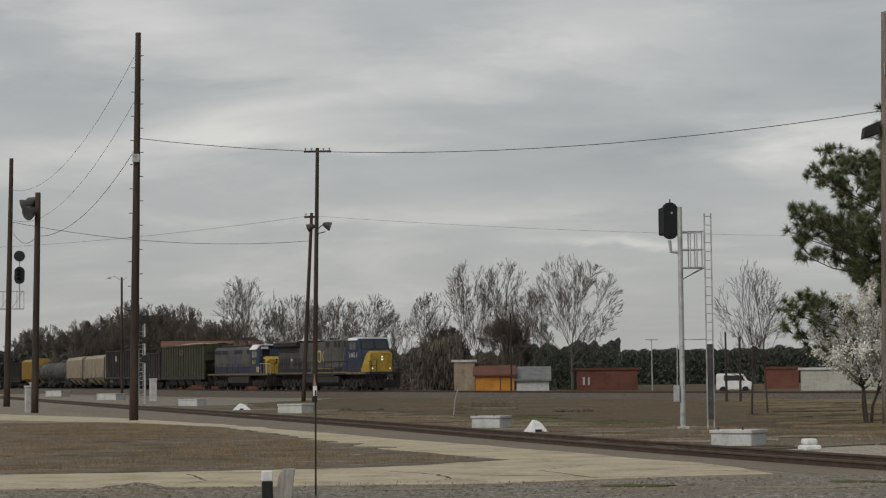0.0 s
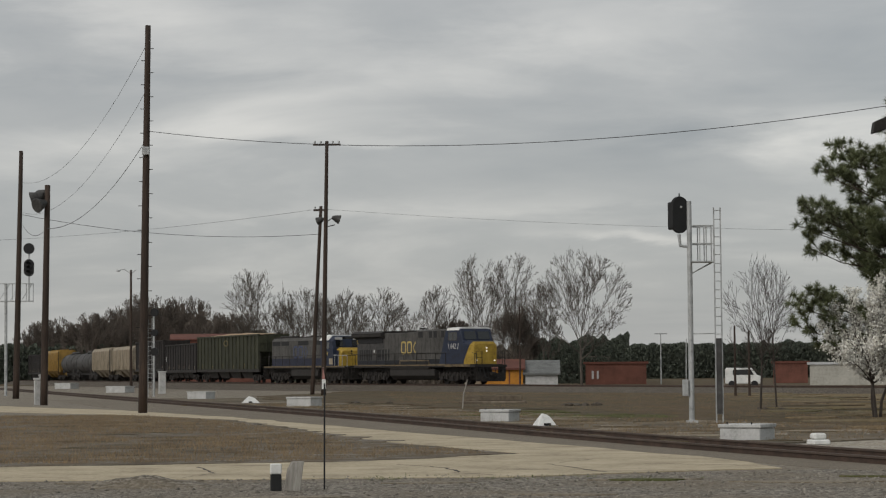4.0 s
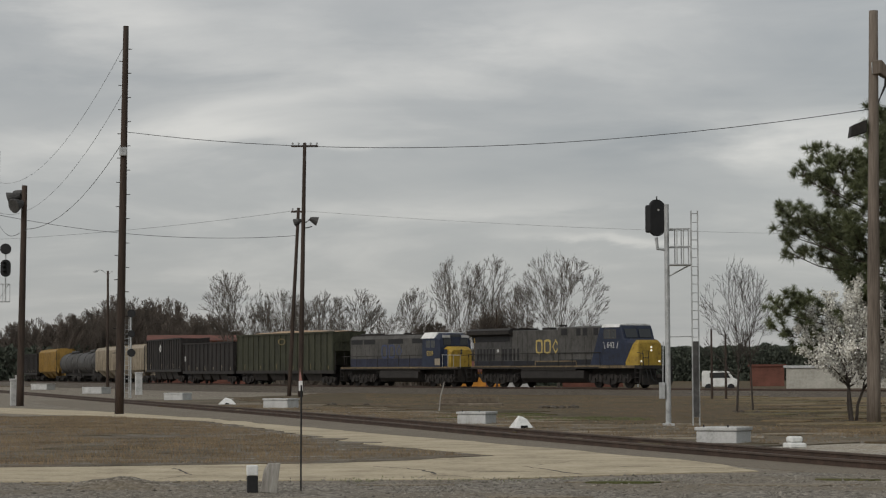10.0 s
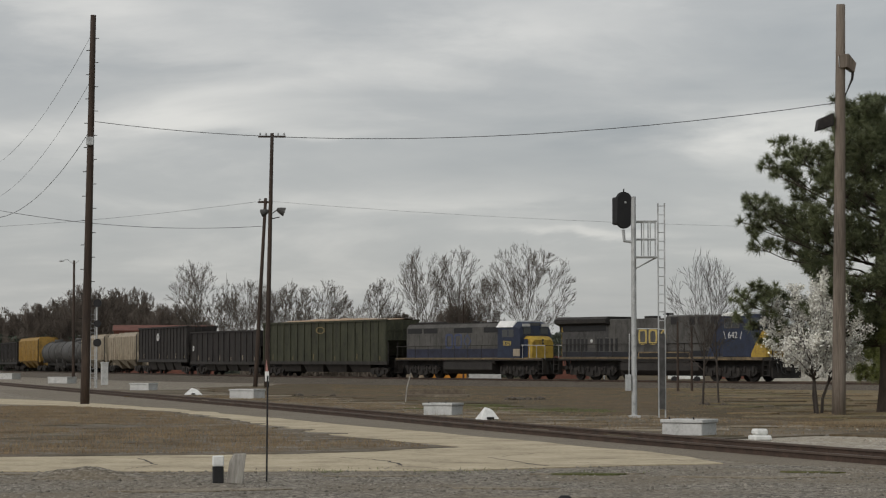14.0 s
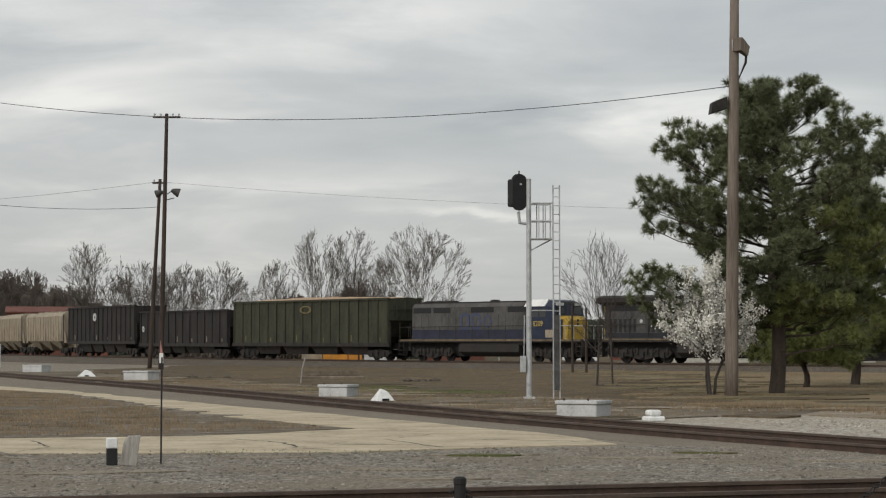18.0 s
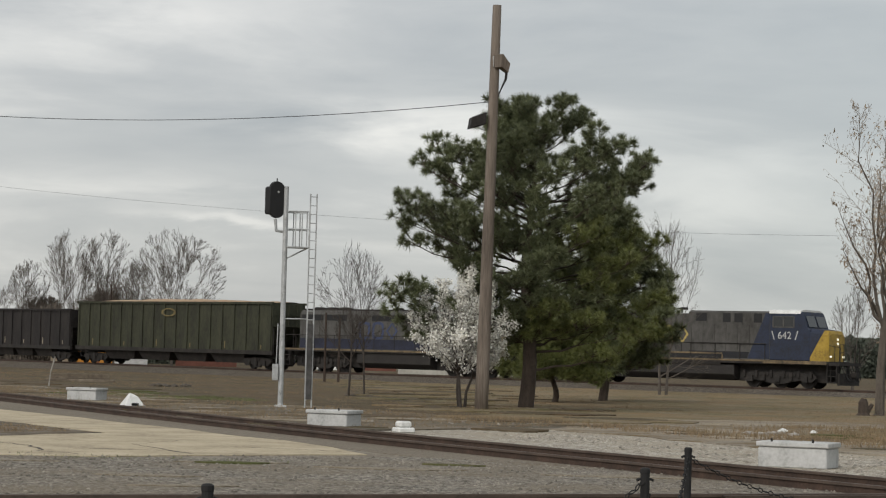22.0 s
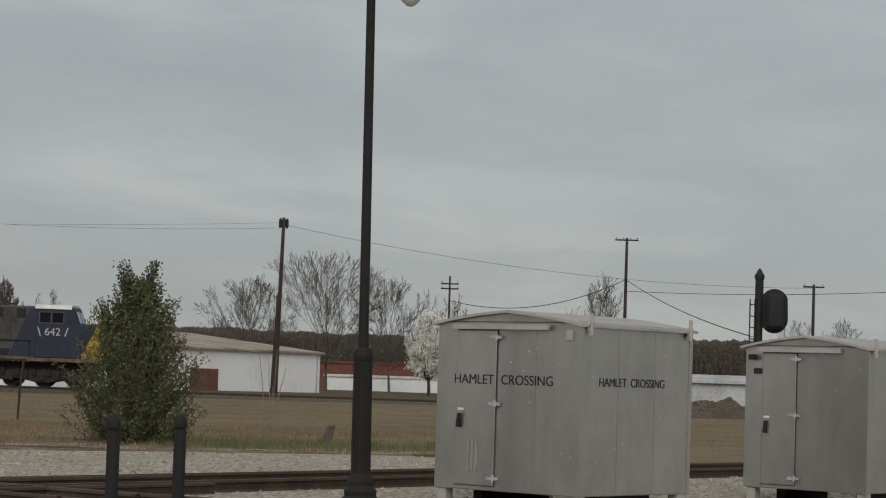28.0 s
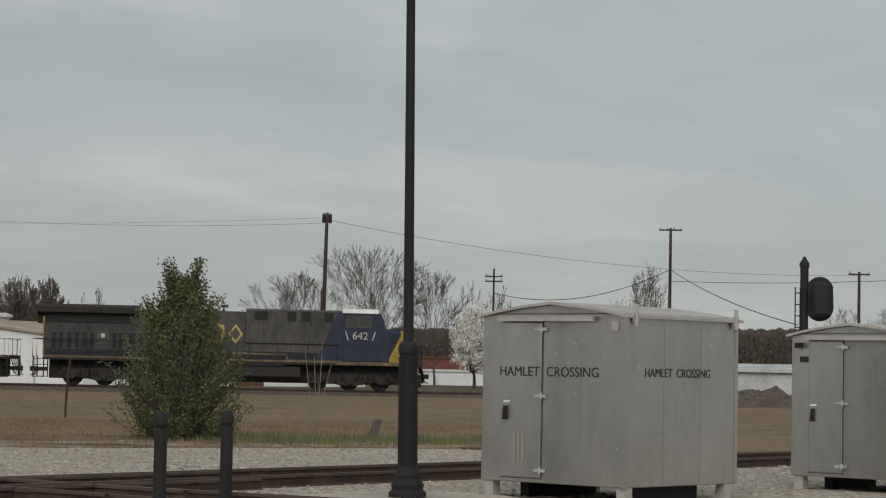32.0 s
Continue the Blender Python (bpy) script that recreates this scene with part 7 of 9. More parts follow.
def equipment_house(name, corner, turn, w1, w2, z0, z1, label, text=True, gap=0.0):
    """Aluminium signal house. Local x runs along the side wall away from the near corner, y along the door wall."""
    t = thing(name, pose(*corner, 0, 0, 0, turn), label, "equipment house", "aluminium equipment houses")
    bm = B()
    box(bm, 0, w2, 0, w1, z0, z1)
    body = part("body", bm, M_ALU, t, bevel=0.012)
    # roof with a shallow arch over the door wall
    bm = B()
    arch = [(-0.06, z1 - 0.02), (w1 * 0.12, z1 + 0.045), (w1 * 0.3, z1 + 0.105), (w1 * 0.5, z1 + 0.15), (w1 * 0.7, z1 + 0.105), (w1 * 0.88, z1 + 0.045), (w1 + 0.06, z1 - 0.02)]
    out = arch + [(y, z - 0.035) for y, z in arch[::-1]]
    loft(bm, [[(x, y, z) for y, z in out] for x in (-0.07, w2 + 0.07)])
    part("roof", bm, M_ALUROOF, t, "thin arched aluminium roof sheet")
    bm = B()
    infill = [(y * 0.985 + 0.01, z - 0.037) for y, z in arch[1:-1]]
    loft(bm, [[(x, y, z) for y, z in [(0.02, z1 + 0.002)] + infill + [(w1 - 0.02, z1 + 0.002)]] for x in (0.0, w2)])
    part("gable_infill", bm, M_ALU, t)
    bm = B()
    box(bm, -0.1, -0.04, w1 * 0.2, w1 * 0.86, z1 - 0.1, z1 - 0.035)
    part("drip_rail", bm, M_ALUROOF, t)
    for x in (0.12, w2 - 0.1):
        bm = B()
        tube(bm, [(x, -0.05, z1 - 0.15), (x, -0.05, z1 + 0.12)], 0.03, 6)
        box(bm, x - 0.05, x + 0.05, -0.06, -0.02, z1 - 0.1, z1 + 0.02)
        part("lifting_lug", bm, M_ALUROOF, t)
    # door wall is x = 0
    d0, d1 = w1 * 0.57, w1 * 0.845
    bm = B()
    box(bm, -0.025, -0.004, d0, d1, z0 + 0.07, z1 - 0.12)
    door = part("door", bm, M_ALU, t, "flush aluminium door", bevel=0.004)
    bm = B()
    for a, b, c, d in ((d0 - 0.009, d0 - 0.003, z0 + 0.05, z1 - 0.11), (d1 + 0.003, d1 + 0.009, z0 + 0.05, z1 - 0.11), (d0 - 0.015, d1 + 0.015, z1 - 0.115, z1 - 0.105), (d0 - 0.015, d1 + 0.015, z0 + 0.05, z0 + 0.06)):
        box(bm, -0.012, -0.003, a, b, c, d)
    part("door_gap", bm, M_TANK, t)
    for z in (z0 + 0.16, (z0 + z1) / 2 + 0.03, z1 - 0.2):
        bm = B()
        box(bm, -0.05, -0.026, d0 - 0.09, d0 + 0.1, z - 0.02, z + 0.02)
        tube(bm, [(-0.045, d0 - 0.01, z - 0.045), (-0.045, d0 - 0.01, z + 0.045)], 0.018, 6)
        part("hinge", bm, M_STEEL, door)
    bm = B()
    box(bm, -0.06, -0.026, d1 - 0.1, d1 - 0.06, z0 + 0.8, z0 + 0.98)
    tube(bm, [(-0.07, d1 - 0.08, z0 + 0.98), (-0.07, d1 - 0.06, z0 + 0.8)], 0.02, 6)
    part("padlock_hasp", bm, M_DARKGREY, door)
    bm = B()
    box(bm, -0.03, -0.026, d1 - 0.13, d1 - 0.03, z0 + 1.02, z0 + 1.05)
    part("tag", bm, M_WHITE, door)
    if text:
        for k in range(3):
            bm = B()
            yk = d0 + 0.27 + 0.07 * k
            box(bm, -0.032, -0.026, yk, yk + 0.035, z0 + 0.22, z0 + 0.64)
            part("vent_slot", bm, M_TAN, door)
        for word, lie, edge, way in (("HAMLET", -0.029, d0 + 0.035, 0.5), ("CROSSING", -0.004, d0 - 0.075, -0.5)):
            ob = lettering("sign_text", word, 0.178, M_INK, body, pose(lie, edge, 1.64, 90, 0, -90), 0.002, "black stencilled word " + word)
            run = max(v.co.x for v in ob.data.vertices) - min(v.co.x for v in ob.data.vertices)
            ob.matrix_local = pose(lie, edge + way * run, 1.64, 90, 0, -90)
        for word, way in (("HAMLET", -0.5), ("CROSSING", 0.5)):
            ob = lettering("sign_text", word, 0.157, M_INK, body, pose(0, -0.004, 1.65, 90, 0, 0), 0.002, "black stencilled word " + word)
            run = max(v.co.x for v in ob.data.vertices) - min(v.co.x for v in ob.data.vertices)
            ob.matrix_local = pose(w2 * 0.455 - 0.08 + way * (run + 0.1), -0.004, 1.65, 90, 0, 0)
        bm = B()
        box(bm, -0.03, -0.002, 0.12, 0.22, z1 - 0.22, z1 - 0.1)
        part("meter_plate", bm, M_ALUROOF, body, "small pale plate")
    else:
        bm = B()
        box(bm, -0.12, -0.01, w1 - 0.2, w1 - 0.12, z1 - 0.22, z1 - 0.14)
        part("lamp_bracket", bm, M_DARKGREY, body)
        bm = B()
        box(bm, -0.03, -0.01, w1 - 0.28, w1 - 0.16, z1 - 0.42, z1 - 0.34)
        part("label_plate", bm, M_DARKGREY, body)
    # flecks of pale oxide on the walls
    rnd = random.Random(int(w1 * 100))
    bm = B()
    for k in range(26 if text else 12):
        a, zf, rf = rnd.random(), z0 + (z1 - z0) * rnd.uniform(0.15, 0.92), rnd.uniform(0.006, 0.014)
        if k % 3:
            tube(bm, [(0.08 + a * (w2 - 0.2), -0.001, zf), (0.08 + a * (w2 - 0.2), -0.003, zf)], rf, 6)
        else:
            tube(bm, [(-0.001, 0.08 + a * w1 * 0.45, zf), (-0.003, 0.08 + a * w1 * 0.45, zf)], rf, 6)
    part("fleck", bm, M_WHITE, body, "small pale flecks", kind="stuff")
    # panel seams on both walls
    bm = B()
    for q in (0.33, 0.66):
        box(bm, w2 * q - 0.004, w2 * q + 0.004, -0.004, -0.001, z0 + 0.02, z1 - 0.08)
    box(bm, -0.004, -0.001, w1 * 0.3, w1 * 0.306, z0 + 0.02, z1 - 0.08)
    box(bm, -0.02, 0.05, -0.02, 0.05, z0, z1 - 0.03)
    box(bm, w2 - 0.05, w2 + 0.015, -0.015, 0.05, z0, z1 - 0.03)
    part("corner_trim", bm, M_ALU, body)
    # legs and skids
    for x in (0.1, w2 - 0.16):
        for y in (0.06, w1 - 0.14):
            bm = B()
            box(bm, x - 0.07, x + 0.07, y - 0.05, y + 0.09, -0.05, z0)
            part("leg", bm, M_ALUROOF, t)
    bm = B()
    box(bm, 0.45, w2 - 0.5, 0.25, 0.4, 0.0, z0 - 0.004)
    part("cable_duct", bm, M_BLACK, t, "black conduit box under the floor", bevel=0.01)
    bm = B()
    box(bm, 0.45, w2 - 0.5, w1 - 0.45, w1 - 0.3, 0.0, z0 - 0.004)
    part("cable_duct", bm, M_BLACK, t, "black conduit box under the floor", bevel=0.01)
    return t


equipment_house("equipment_house", (18.63, 21.18), 11.5, 2.36, 2.4, 0.22, 2.39, "grey aluminium trackside house lettered HAMLET CROSSING")
c2 = (24.41, 21.61)
equipment_house("equipment_house", c2, 12.5, 2.03, 2.2, 0.2, 2.28, "smaller plain grey aluminium trackside house", text=False)
x, y = ring_dir(45.75, 40)
s2 = thing("railway_signal", pose(x, y, 0), "black signal mast with an oval target seen from behind", "railway signal")
bm = B()
turned_on_z(bm, [(0.075, 0), (0.075, 3.55), (0.09, 3.56), (0.09, 3.62), (0.05, 3.68), (0.02, 3.74)], 12)
part("mast", bm, M_BLACK, s2)
hd = signal_head(s2, 0.2, -0.18, 3.0, 0.24, 0.39, 134)
bm = B()
for q in (-0.22, -0.1):
    tube(bm, [(q, 0, 1.8), (q, 0, 3.2)], 0.012, 5)
for k in range(7):
    tube(bm, [(-0.22, 0, 1.9 + 0.2 * k), (-0.1, 0, 1.9 + 0.2 * k)], 0.01, 5)
part("ladder", bm, M_BLACK, s2)
bm = B()
tube(bm, [(-0.3, 0, 2.1), (0.3, 0, 2.1)], 0.02, 5)
part("bracket", bm, M_BLACK, s2)


# ---- buildings beyond the main line ----
def wall_box(name, p, turn, L, D, H, wall, roof, label, rise=0.0, parts=()):
    """A plain building: front wall along local x from 0 to L, depth D behind; rise: ridge height over the eaves, ridge along x."""
    t = thing(name, pose(p[0], p[1], 0, 0, 0, turn), label, "building", "buildings beyond the tracks")
    bm = B()
    prism(bm, [(0, 0), (L, 0), (L, H), (0, H)], 0, 0.2)
    front = part("wall", bm, wall, t)
    bm = B()
    prism(bm, [(0, 0), (L, 0), (L, H), (0, H)], D - 0.2, D)
    part("wall", bm, wall, t)
    for x in (0, L - 0.2):
        bm = B()
        loft(bm, [[(x + q, y, z) for y, z in ((0.2, 0), (D - 0.2, 0), (D - 0.2, H), (D / 2, H + rise * 0.97), (0.2, H))] for q in (0.002, 0.198)])
        part("wall", bm, wall, t)
    bm = B()
    out = [(-0.3, H - 0.05), (D / 2, H + rise), (D + 0.3, H - 0.05), (D + 0.3, H + 0.12), (D / 2, H + rise + 0.18), (-0.3, H + 0.12)] if rise else [(-0.15, H + 0.002), (D + 0.15, H + 0.002), (D + 0.15, H + 0.25), (-0.15, H + 0.25)]
    loft(bm, [[(x, y, z) for y, z in out] for x in (-0.25, L + 0.25)])
    rf = part("roof", bm, roof, t)
    for kind, x0, x1, z0, z1, mt in parts:
        bm = B()
        box(bm, x0, x1, -0.06, -0.004, z0, z1)
        part(kind, bm, mt, front if kind != "roof_vent" else rf)
    return t, front, rf


# long white warehouse with a low gable
Bc, Cc = Vector((76.6, 146, 0)), Vector((107.9, 156.4, 0))
turn = math.degrees(math.atan2(Cc.y - Bc.y, Cc.x - Bc.x))
wh, front, roof = wall_box("warehouse", Bc, turn, 33.7, 29.0, 3.3, M_WHITEWALL, M_BROWNROOF, "long white metal warehouse with a low stained roof", 1.35,
                           [("door", 16.9, 20.3, 0.0, 1.75, M_DOOR), ("downpipe", 4.0, 4.12, 0, 3.2, M_GREYROOF), ("downpipe", 33.2, 33.32, 0, 3.2, M_GREYROOF), ("sign_panel", 7.5, 8.6, 0.3, 1.6, M_GREYROOF)])
for k in range(60):
    bm = B()
    box(bm, 0.3 + k * 0.545, 0.335 + k * 0.545, -0.012, -0.002, 0.05, 3.2)
    part("panel_rib", bm, M_WHITEWALL, front)
for x, y in ((6, 14.5), (16, 14.5)):
    bm = B()
    turned_on_z(bm, [(0.5, 4.5), (0.5, 5.0), (0.75, 5.05), (0.75, 5.2), (0.2, 5.4)], 10, (x, y, 0))
    part("roof_vent", bm, M_GREYROOF, roof)
bm = B()
for k in range(28):
    y = 0.8 + k * 1.0
    zt = 3.2 + 1.3 * (1 - abs(y - 14.5) / 14.5)
    box(bm, -0.012, -0.002, y, y + 0.03, 0.05, zt)
part("gable_rib", bm, M_WHITEWALL, wh)
bm = B()
box(bm, -0.06, -0.004, 11.2, 12.1, 0.0, 1.6)
part("side_door", bm, M_GREYROOF, wh, "grey personnel door")
x, y = ring_dir(24.9, 150)
wv = thing("well_head", pose(x, y, 0), "slim standpipe with a small bush against the warehouse", "standpipe")
bm = B()
tube(bm, [(0, 0, 0), (0, 0, 2.0)], 0.04, 6)
part("pipe", bm, M_STEEL, wv)
bm = B()
tube(bm, [(4.6, 0, 0), (4.6, 0, 2.0)], 0.04, 6)
part("pipe", bm, M_STEEL, wv)

for nm, az0, az1, d, h, wall, roofm, lab, rise, extra in (
        ("storage_building", 34.9, 38.3, 232, 1.4, M_WHITEWALL, M_WHITE, "low white building beyond the tracks", 0.0, ()),
        ("brick_building", 34.2, 39.5, 262, 2.9, M_BRICK, M_RUSTROOF, "low brown brick building behind the trees", 0.0, ()),
        ("storage_building", 43.8, 46.4, 150, 1.9, M_GREYROOF, M_GREYROOF, "low grey metal shed", 0.35, ()),
        ("orange_building", 0.74, 1.72, 232, 1.85, M_ORANGE, M_RUSTROOF, "low orange shop building with a dark red roof", 0.9, (("door", 2.5, 2.62, 0, 1.75, M_BRICK), ("door", 3.55, 3.7, 0, 1.75, M_BRICK))),
        ("white_building", 1.78, 2.6, 232, 1.3, M_CONC, M_ROOFDULL, "small pale building with a tall grey roof", 1.3, ()),
        ("brick_building", 3.3, 4.83, 262, 2.4, M_BRICK, M_RUSTROOF, "low red brick building beyond the field", 0.0, (("window", 0.7, 0.95, 0.7, 1.6, M_CONC), ("window", 1.3, 1.5, 0.7, 1.6, M_CONC))),
        ("white_building", 8.9, 14.6, 225, 2.05, M_CREAM, M_GREYROOF, "long low white building behind the pine", 0.0, ()),
        ("brick_building", 8.0, 8.85, 262, 2.3, M_BRICK, M_RUSTROOF, "small red brick building in the distance", 0.0, ()),
        ("plaster_building", 0.2, 0.72, 236, 3.3, M_TANCAR, M_GREYROOF, "small pinkish plastered building", 0.0, ()),
        ("red_roof_building", -7.15, -4.65, 385, 7.4, M_BRICK, M_RUSTROOF, "long building with a rust red roof behind the train", 0.9, ())):
    a, b = Vector((*ring_dir(az0, d), 0)), Vector((*ring_dir(az1, d), 0))
    wall_box(nm, a, math.degrees(math.atan2(b.y - a.y, b.x - a.x)), (b - a).length, 9.0, h, wall, roofm, lab, rise, extra)

# parked white vehicle beyond the main line
x, y = ring_dir(7.25, 205)
v = thing("van", pose(x, y, 0, 0, 0, -8), "small white van parked beyond the tracks", "van")
bm = B()
prism(bm, [(-1.6, 0.35), (1.6, 0.35), (1.6, 1.0), (1.2, 1.15), (0.8, 1.75), (-1.5, 1.8), (-1.6, 1.6)], -0.8, 0.8)
part("body", bm, M_WHITE, v, bevel=0.05)
bm = B()
prism(bm, [(-0.9, 1.15), (0.95, 1.15), (0.7, 1.62), (-0.9, 1.62)], -0.81, 0.81)
part("window", bm, M_GLASS, v)
for xx in (-1.0, 1.0):
    bm = B()
    disc_y(bm, xx, -0.82, 0.82, 0.32, 0.32)
    part("wheel", bm, M_BLACK, v)

# stump at the foot of the tall bare tree, and pale specks of flaked paint on the equipment house
bm = B()
tube(bm, [(0, 0, -0.05), (0.02, 0, 0.12), (0.0, 0, 0.5), (0.03, 0, 0.62)], [0.3, 0.2, 0.17, 0.1], 9)
tube(bm, [(0.1, 0, 0.1), (0.34, 0, 0.42)], [0.12, 0.07], 7)
solid("stump", bm, M_BARKDARK, pose(28.75, 76.6, 0), "dark split tree stump beside the bare tree", "stump")

# ---- trees ----
class Wood:
    """Tapered sticks gathered into one mesh."""

    def __init__(self):
        self.v, self.f, self.tips = [], [], []

    def stick(self, a, b, ra, rb, n=3):
        d = (b - a).normalized()
        u = d.cross(Vector((0.3, 0.2, 0.9))).normalized()
        w = u.cross(d)
        i = len(self.v)
        for p, r in ((a, ra), (b, rb)):
            for k in range(n):
                t = 6.2832 * k / n
                self.v.append(tuple(p + r * (math.cos(t) * u + math.sin(t) * w)))
        for k in range(n):
            self.f.append((i + k, i + (k + 1) % n, i + n + (k + 1) % n, i + n + k))


def grow(thick, thin, rnd, p, d, length, r, level, top, spread, up, min_r, kids=(2, 4)):
    """One limb in bent pieces, with limbs of the next level along its outer part."""
    n = 4 if level < top - 1 else 3
    wood = thick if level < min(2, top) else thin
    rr = r
    for k in range(n):
        q = p + d * (length / n)
        r2 = max(min_r, rr - r * 0.5 / n)
        wood.stick(p, q, rr, r2, 6 if level == 0 else (4 if level < 2 else 3))
        p, rr = q, r2
        d = (d + Vector((rnd.gauss(0, 0.1), rnd.gauss(0, 0.1), rnd.gauss(0, 0.06) + up * 0.12))).normalized()
        if level < top and k >= (1 if level else 1):
            for _ in range(rnd.randint(*kids) if k == n - 1 else rnd.randint(1, 2)):
                a = rnd.uniform(0, 6.2832)
                side = d.cross(Vector((math.cos(a), math.sin(a), 0.25))).normalized()
                e = (d * math.cos(spread) + side * math.sin(spread * rnd.uniform(0.6, 1.3))).normalized()
                e.z += up * 0.2
                grow(thick, thin, rnd, p.copy(), e.normalized(), length * rnd.uniform(0.5, 0.78), rr * 0.6, level + 1, top, spread, up, min_r, kids)
    thin.tips.append(p)


def bare_tree(x, y, height, seed, label, material=None, bark=None, spread=0.55, up=0.5, stems=1, top=4, min_r=0.012, trunk=0.32, r=None, buds=None, width=1.0, group="bare trees", low=0.0, kids=(2, 4)):
    material, bark = material or M_TWIG, bark or M_BARK
    rnd = random.Random(seed)
    t = thing("bare_tree", pose(x, y, 0), label, "tree", group)
    thick, thin = Wood(), Wood()
    r = r or height * 0.016
    for k in range(stems):
        a = rnd.uniform(0, 6.28)
        lean = 0.0 if stems == 1 else rnd.uniform(0.05, 0.22)
        d = Vector((math.cos(a) * lean * width, math.sin(a) * lean, 1)).normalized()
        p = Vector((rnd.gauss(0, 0.1 * (stems > 1)), rnd.gauss(0, 0.1 * (stems > 1)), -0.1))
        grow(thick, thin, rnd, p, d, height * trunk * rnd.uniform(0.9, 1.1), r / math.sqrt(stems), 0, top, spread, up, min_r, kids)
    zs = max(q[2] for q in thin.v)
    k = height / zs
    for w in (thick, thin):
        w.v = [(a * k * width, b * k * width, c * k) for a, b, c in w.v]
    ob = new("trunk", raw_mesh("trunk", thick.v, thick.f, bark))
    ob.parent = t
    ob = new("crown", raw_mesh("crown", thin.v, thin.f, material))
    ob.parent = t
    if buds:
        vs, fs = [], []
        for q in thin.tips:
            q = Vector((q.x * k * width, q.y * k * width, q.z * k))
            for _ in range(2):
                c = q + Vector((rnd.gauss(0, 0.12), rnd.gauss(0, 0.12), rnd.gauss(0, 0.12)))
                i = len(vs)
                for _ in range(3):
                    vs.append(tuple(c + Vector((rnd.gauss(0, 0.028), rnd.gauss(0, 0.028), rnd.gauss(0, 0.04)))))
                fs.append((i, i + 1, i + 2))
        ob = new("bud", raw_mesh("bud", vs, fs, buds))
        ob.parent = t
        ob["kind"] = "stuff"
    return t


def limb(thick, thin, rnd, a, b, r, min_r, bow, gap, side, tips, lean=0.6, subs=5):
    """One long limb from a to b, bowed outwards, with rising side shoots and twigs."""
    L = (b - a).length
    c = a + Vector(((b.x - a.x) * (0.5 + bow), (b.y - a.y) * (0.5 + bow), (b.z - a.z) * (0.5 - bow * 0.6)))
    n = 8
    pts = []
    for k in range(n + 1):
        t = k / n
        q = a * (1 - t) ** 2 + c * 2 * t * (1 - t) + b * t * t
        j = 0.018 * L * (0 < k < n)
        pts.append(q + Vector((rnd.gauss(0, j), rnd.gauss(0, j), rnd.gauss(0, j * 0.5))))
    for k in range(n):
        thick.stick(pts[k], pts[k + 1], max(min_r, r * (1 - 0.9 * k / n)), max(min_r, r * (1 - 0.9 * (k + 1) / n)), 5)
    t = 0.22
    while t < 0.99:
        k = min(n - 1, int(t * n))
        p = pts[k].lerp(pts[k + 1], t * n - k)
        d = (pts[k + 1] - pts[k]).normalized()
        ang = rnd.uniform(0, 6.2832)
        out = d.cross(Vector((math.cos(ang), math.sin(ang), 0.2))).normalized()
        e = (d * math.cos(lean) + out * math.sin(lean) + Vector((0, 0, 0.08))).normalized()
        sl = (side * L * (1 - t) ** 0.6 + 0.035 * L) * rnd.uniform(0.6, 1.25)
        rr = max(min_r, r * 0.42 * (1 - t))
        q = p
        for m in range(3):
            q2 = q + e * (sl / 3)
            thin.stick(q, q2, max(min_r, rr * (1 - 0.3 * m)), max(min_r, rr * (0.7 - 0.3 * m)), 3)
            for _ in range(max(1, subs // 3)):
                s2 = e.cross(Vector((rnd.gauss(0, 1), rnd.gauss(0, 1), rnd.gauss(0, 1)))).normalized()
                w = (e * 0.75 + s2 * 0.65 + Vector((0, 0, 0.2))).normalized() * sl * rnd.uniform(0.2, 0.42)
                at_q = q.lerp(q2, rnd.random())
                thin.stick(at_q, at_q + w, min_r, min_r * 0.7, 3)
                tips.append(at_q + w)
                if rnd.random() < 0.5:
                    s3 = w.cross(Vector((rnd.gauss(0, 1), rnd.gauss(0, 1), 0.3))).normalized() * sl * 0.14
                    thin.stick(at_q + w * 0.6, at_q + w * 0.9 + s3, min_r * 0.9, min_r * 0.6, 3)
            e = (e + Vector((rnd.gauss(0, 0.12), rnd.gauss(0, 0.12), 0.08))).normalized()
            q = q2
        tips.append(q)
        t += gap * rnd.uniform(0.6, 1.4) / max(0.6, L)
    tips.append(pts[-1])


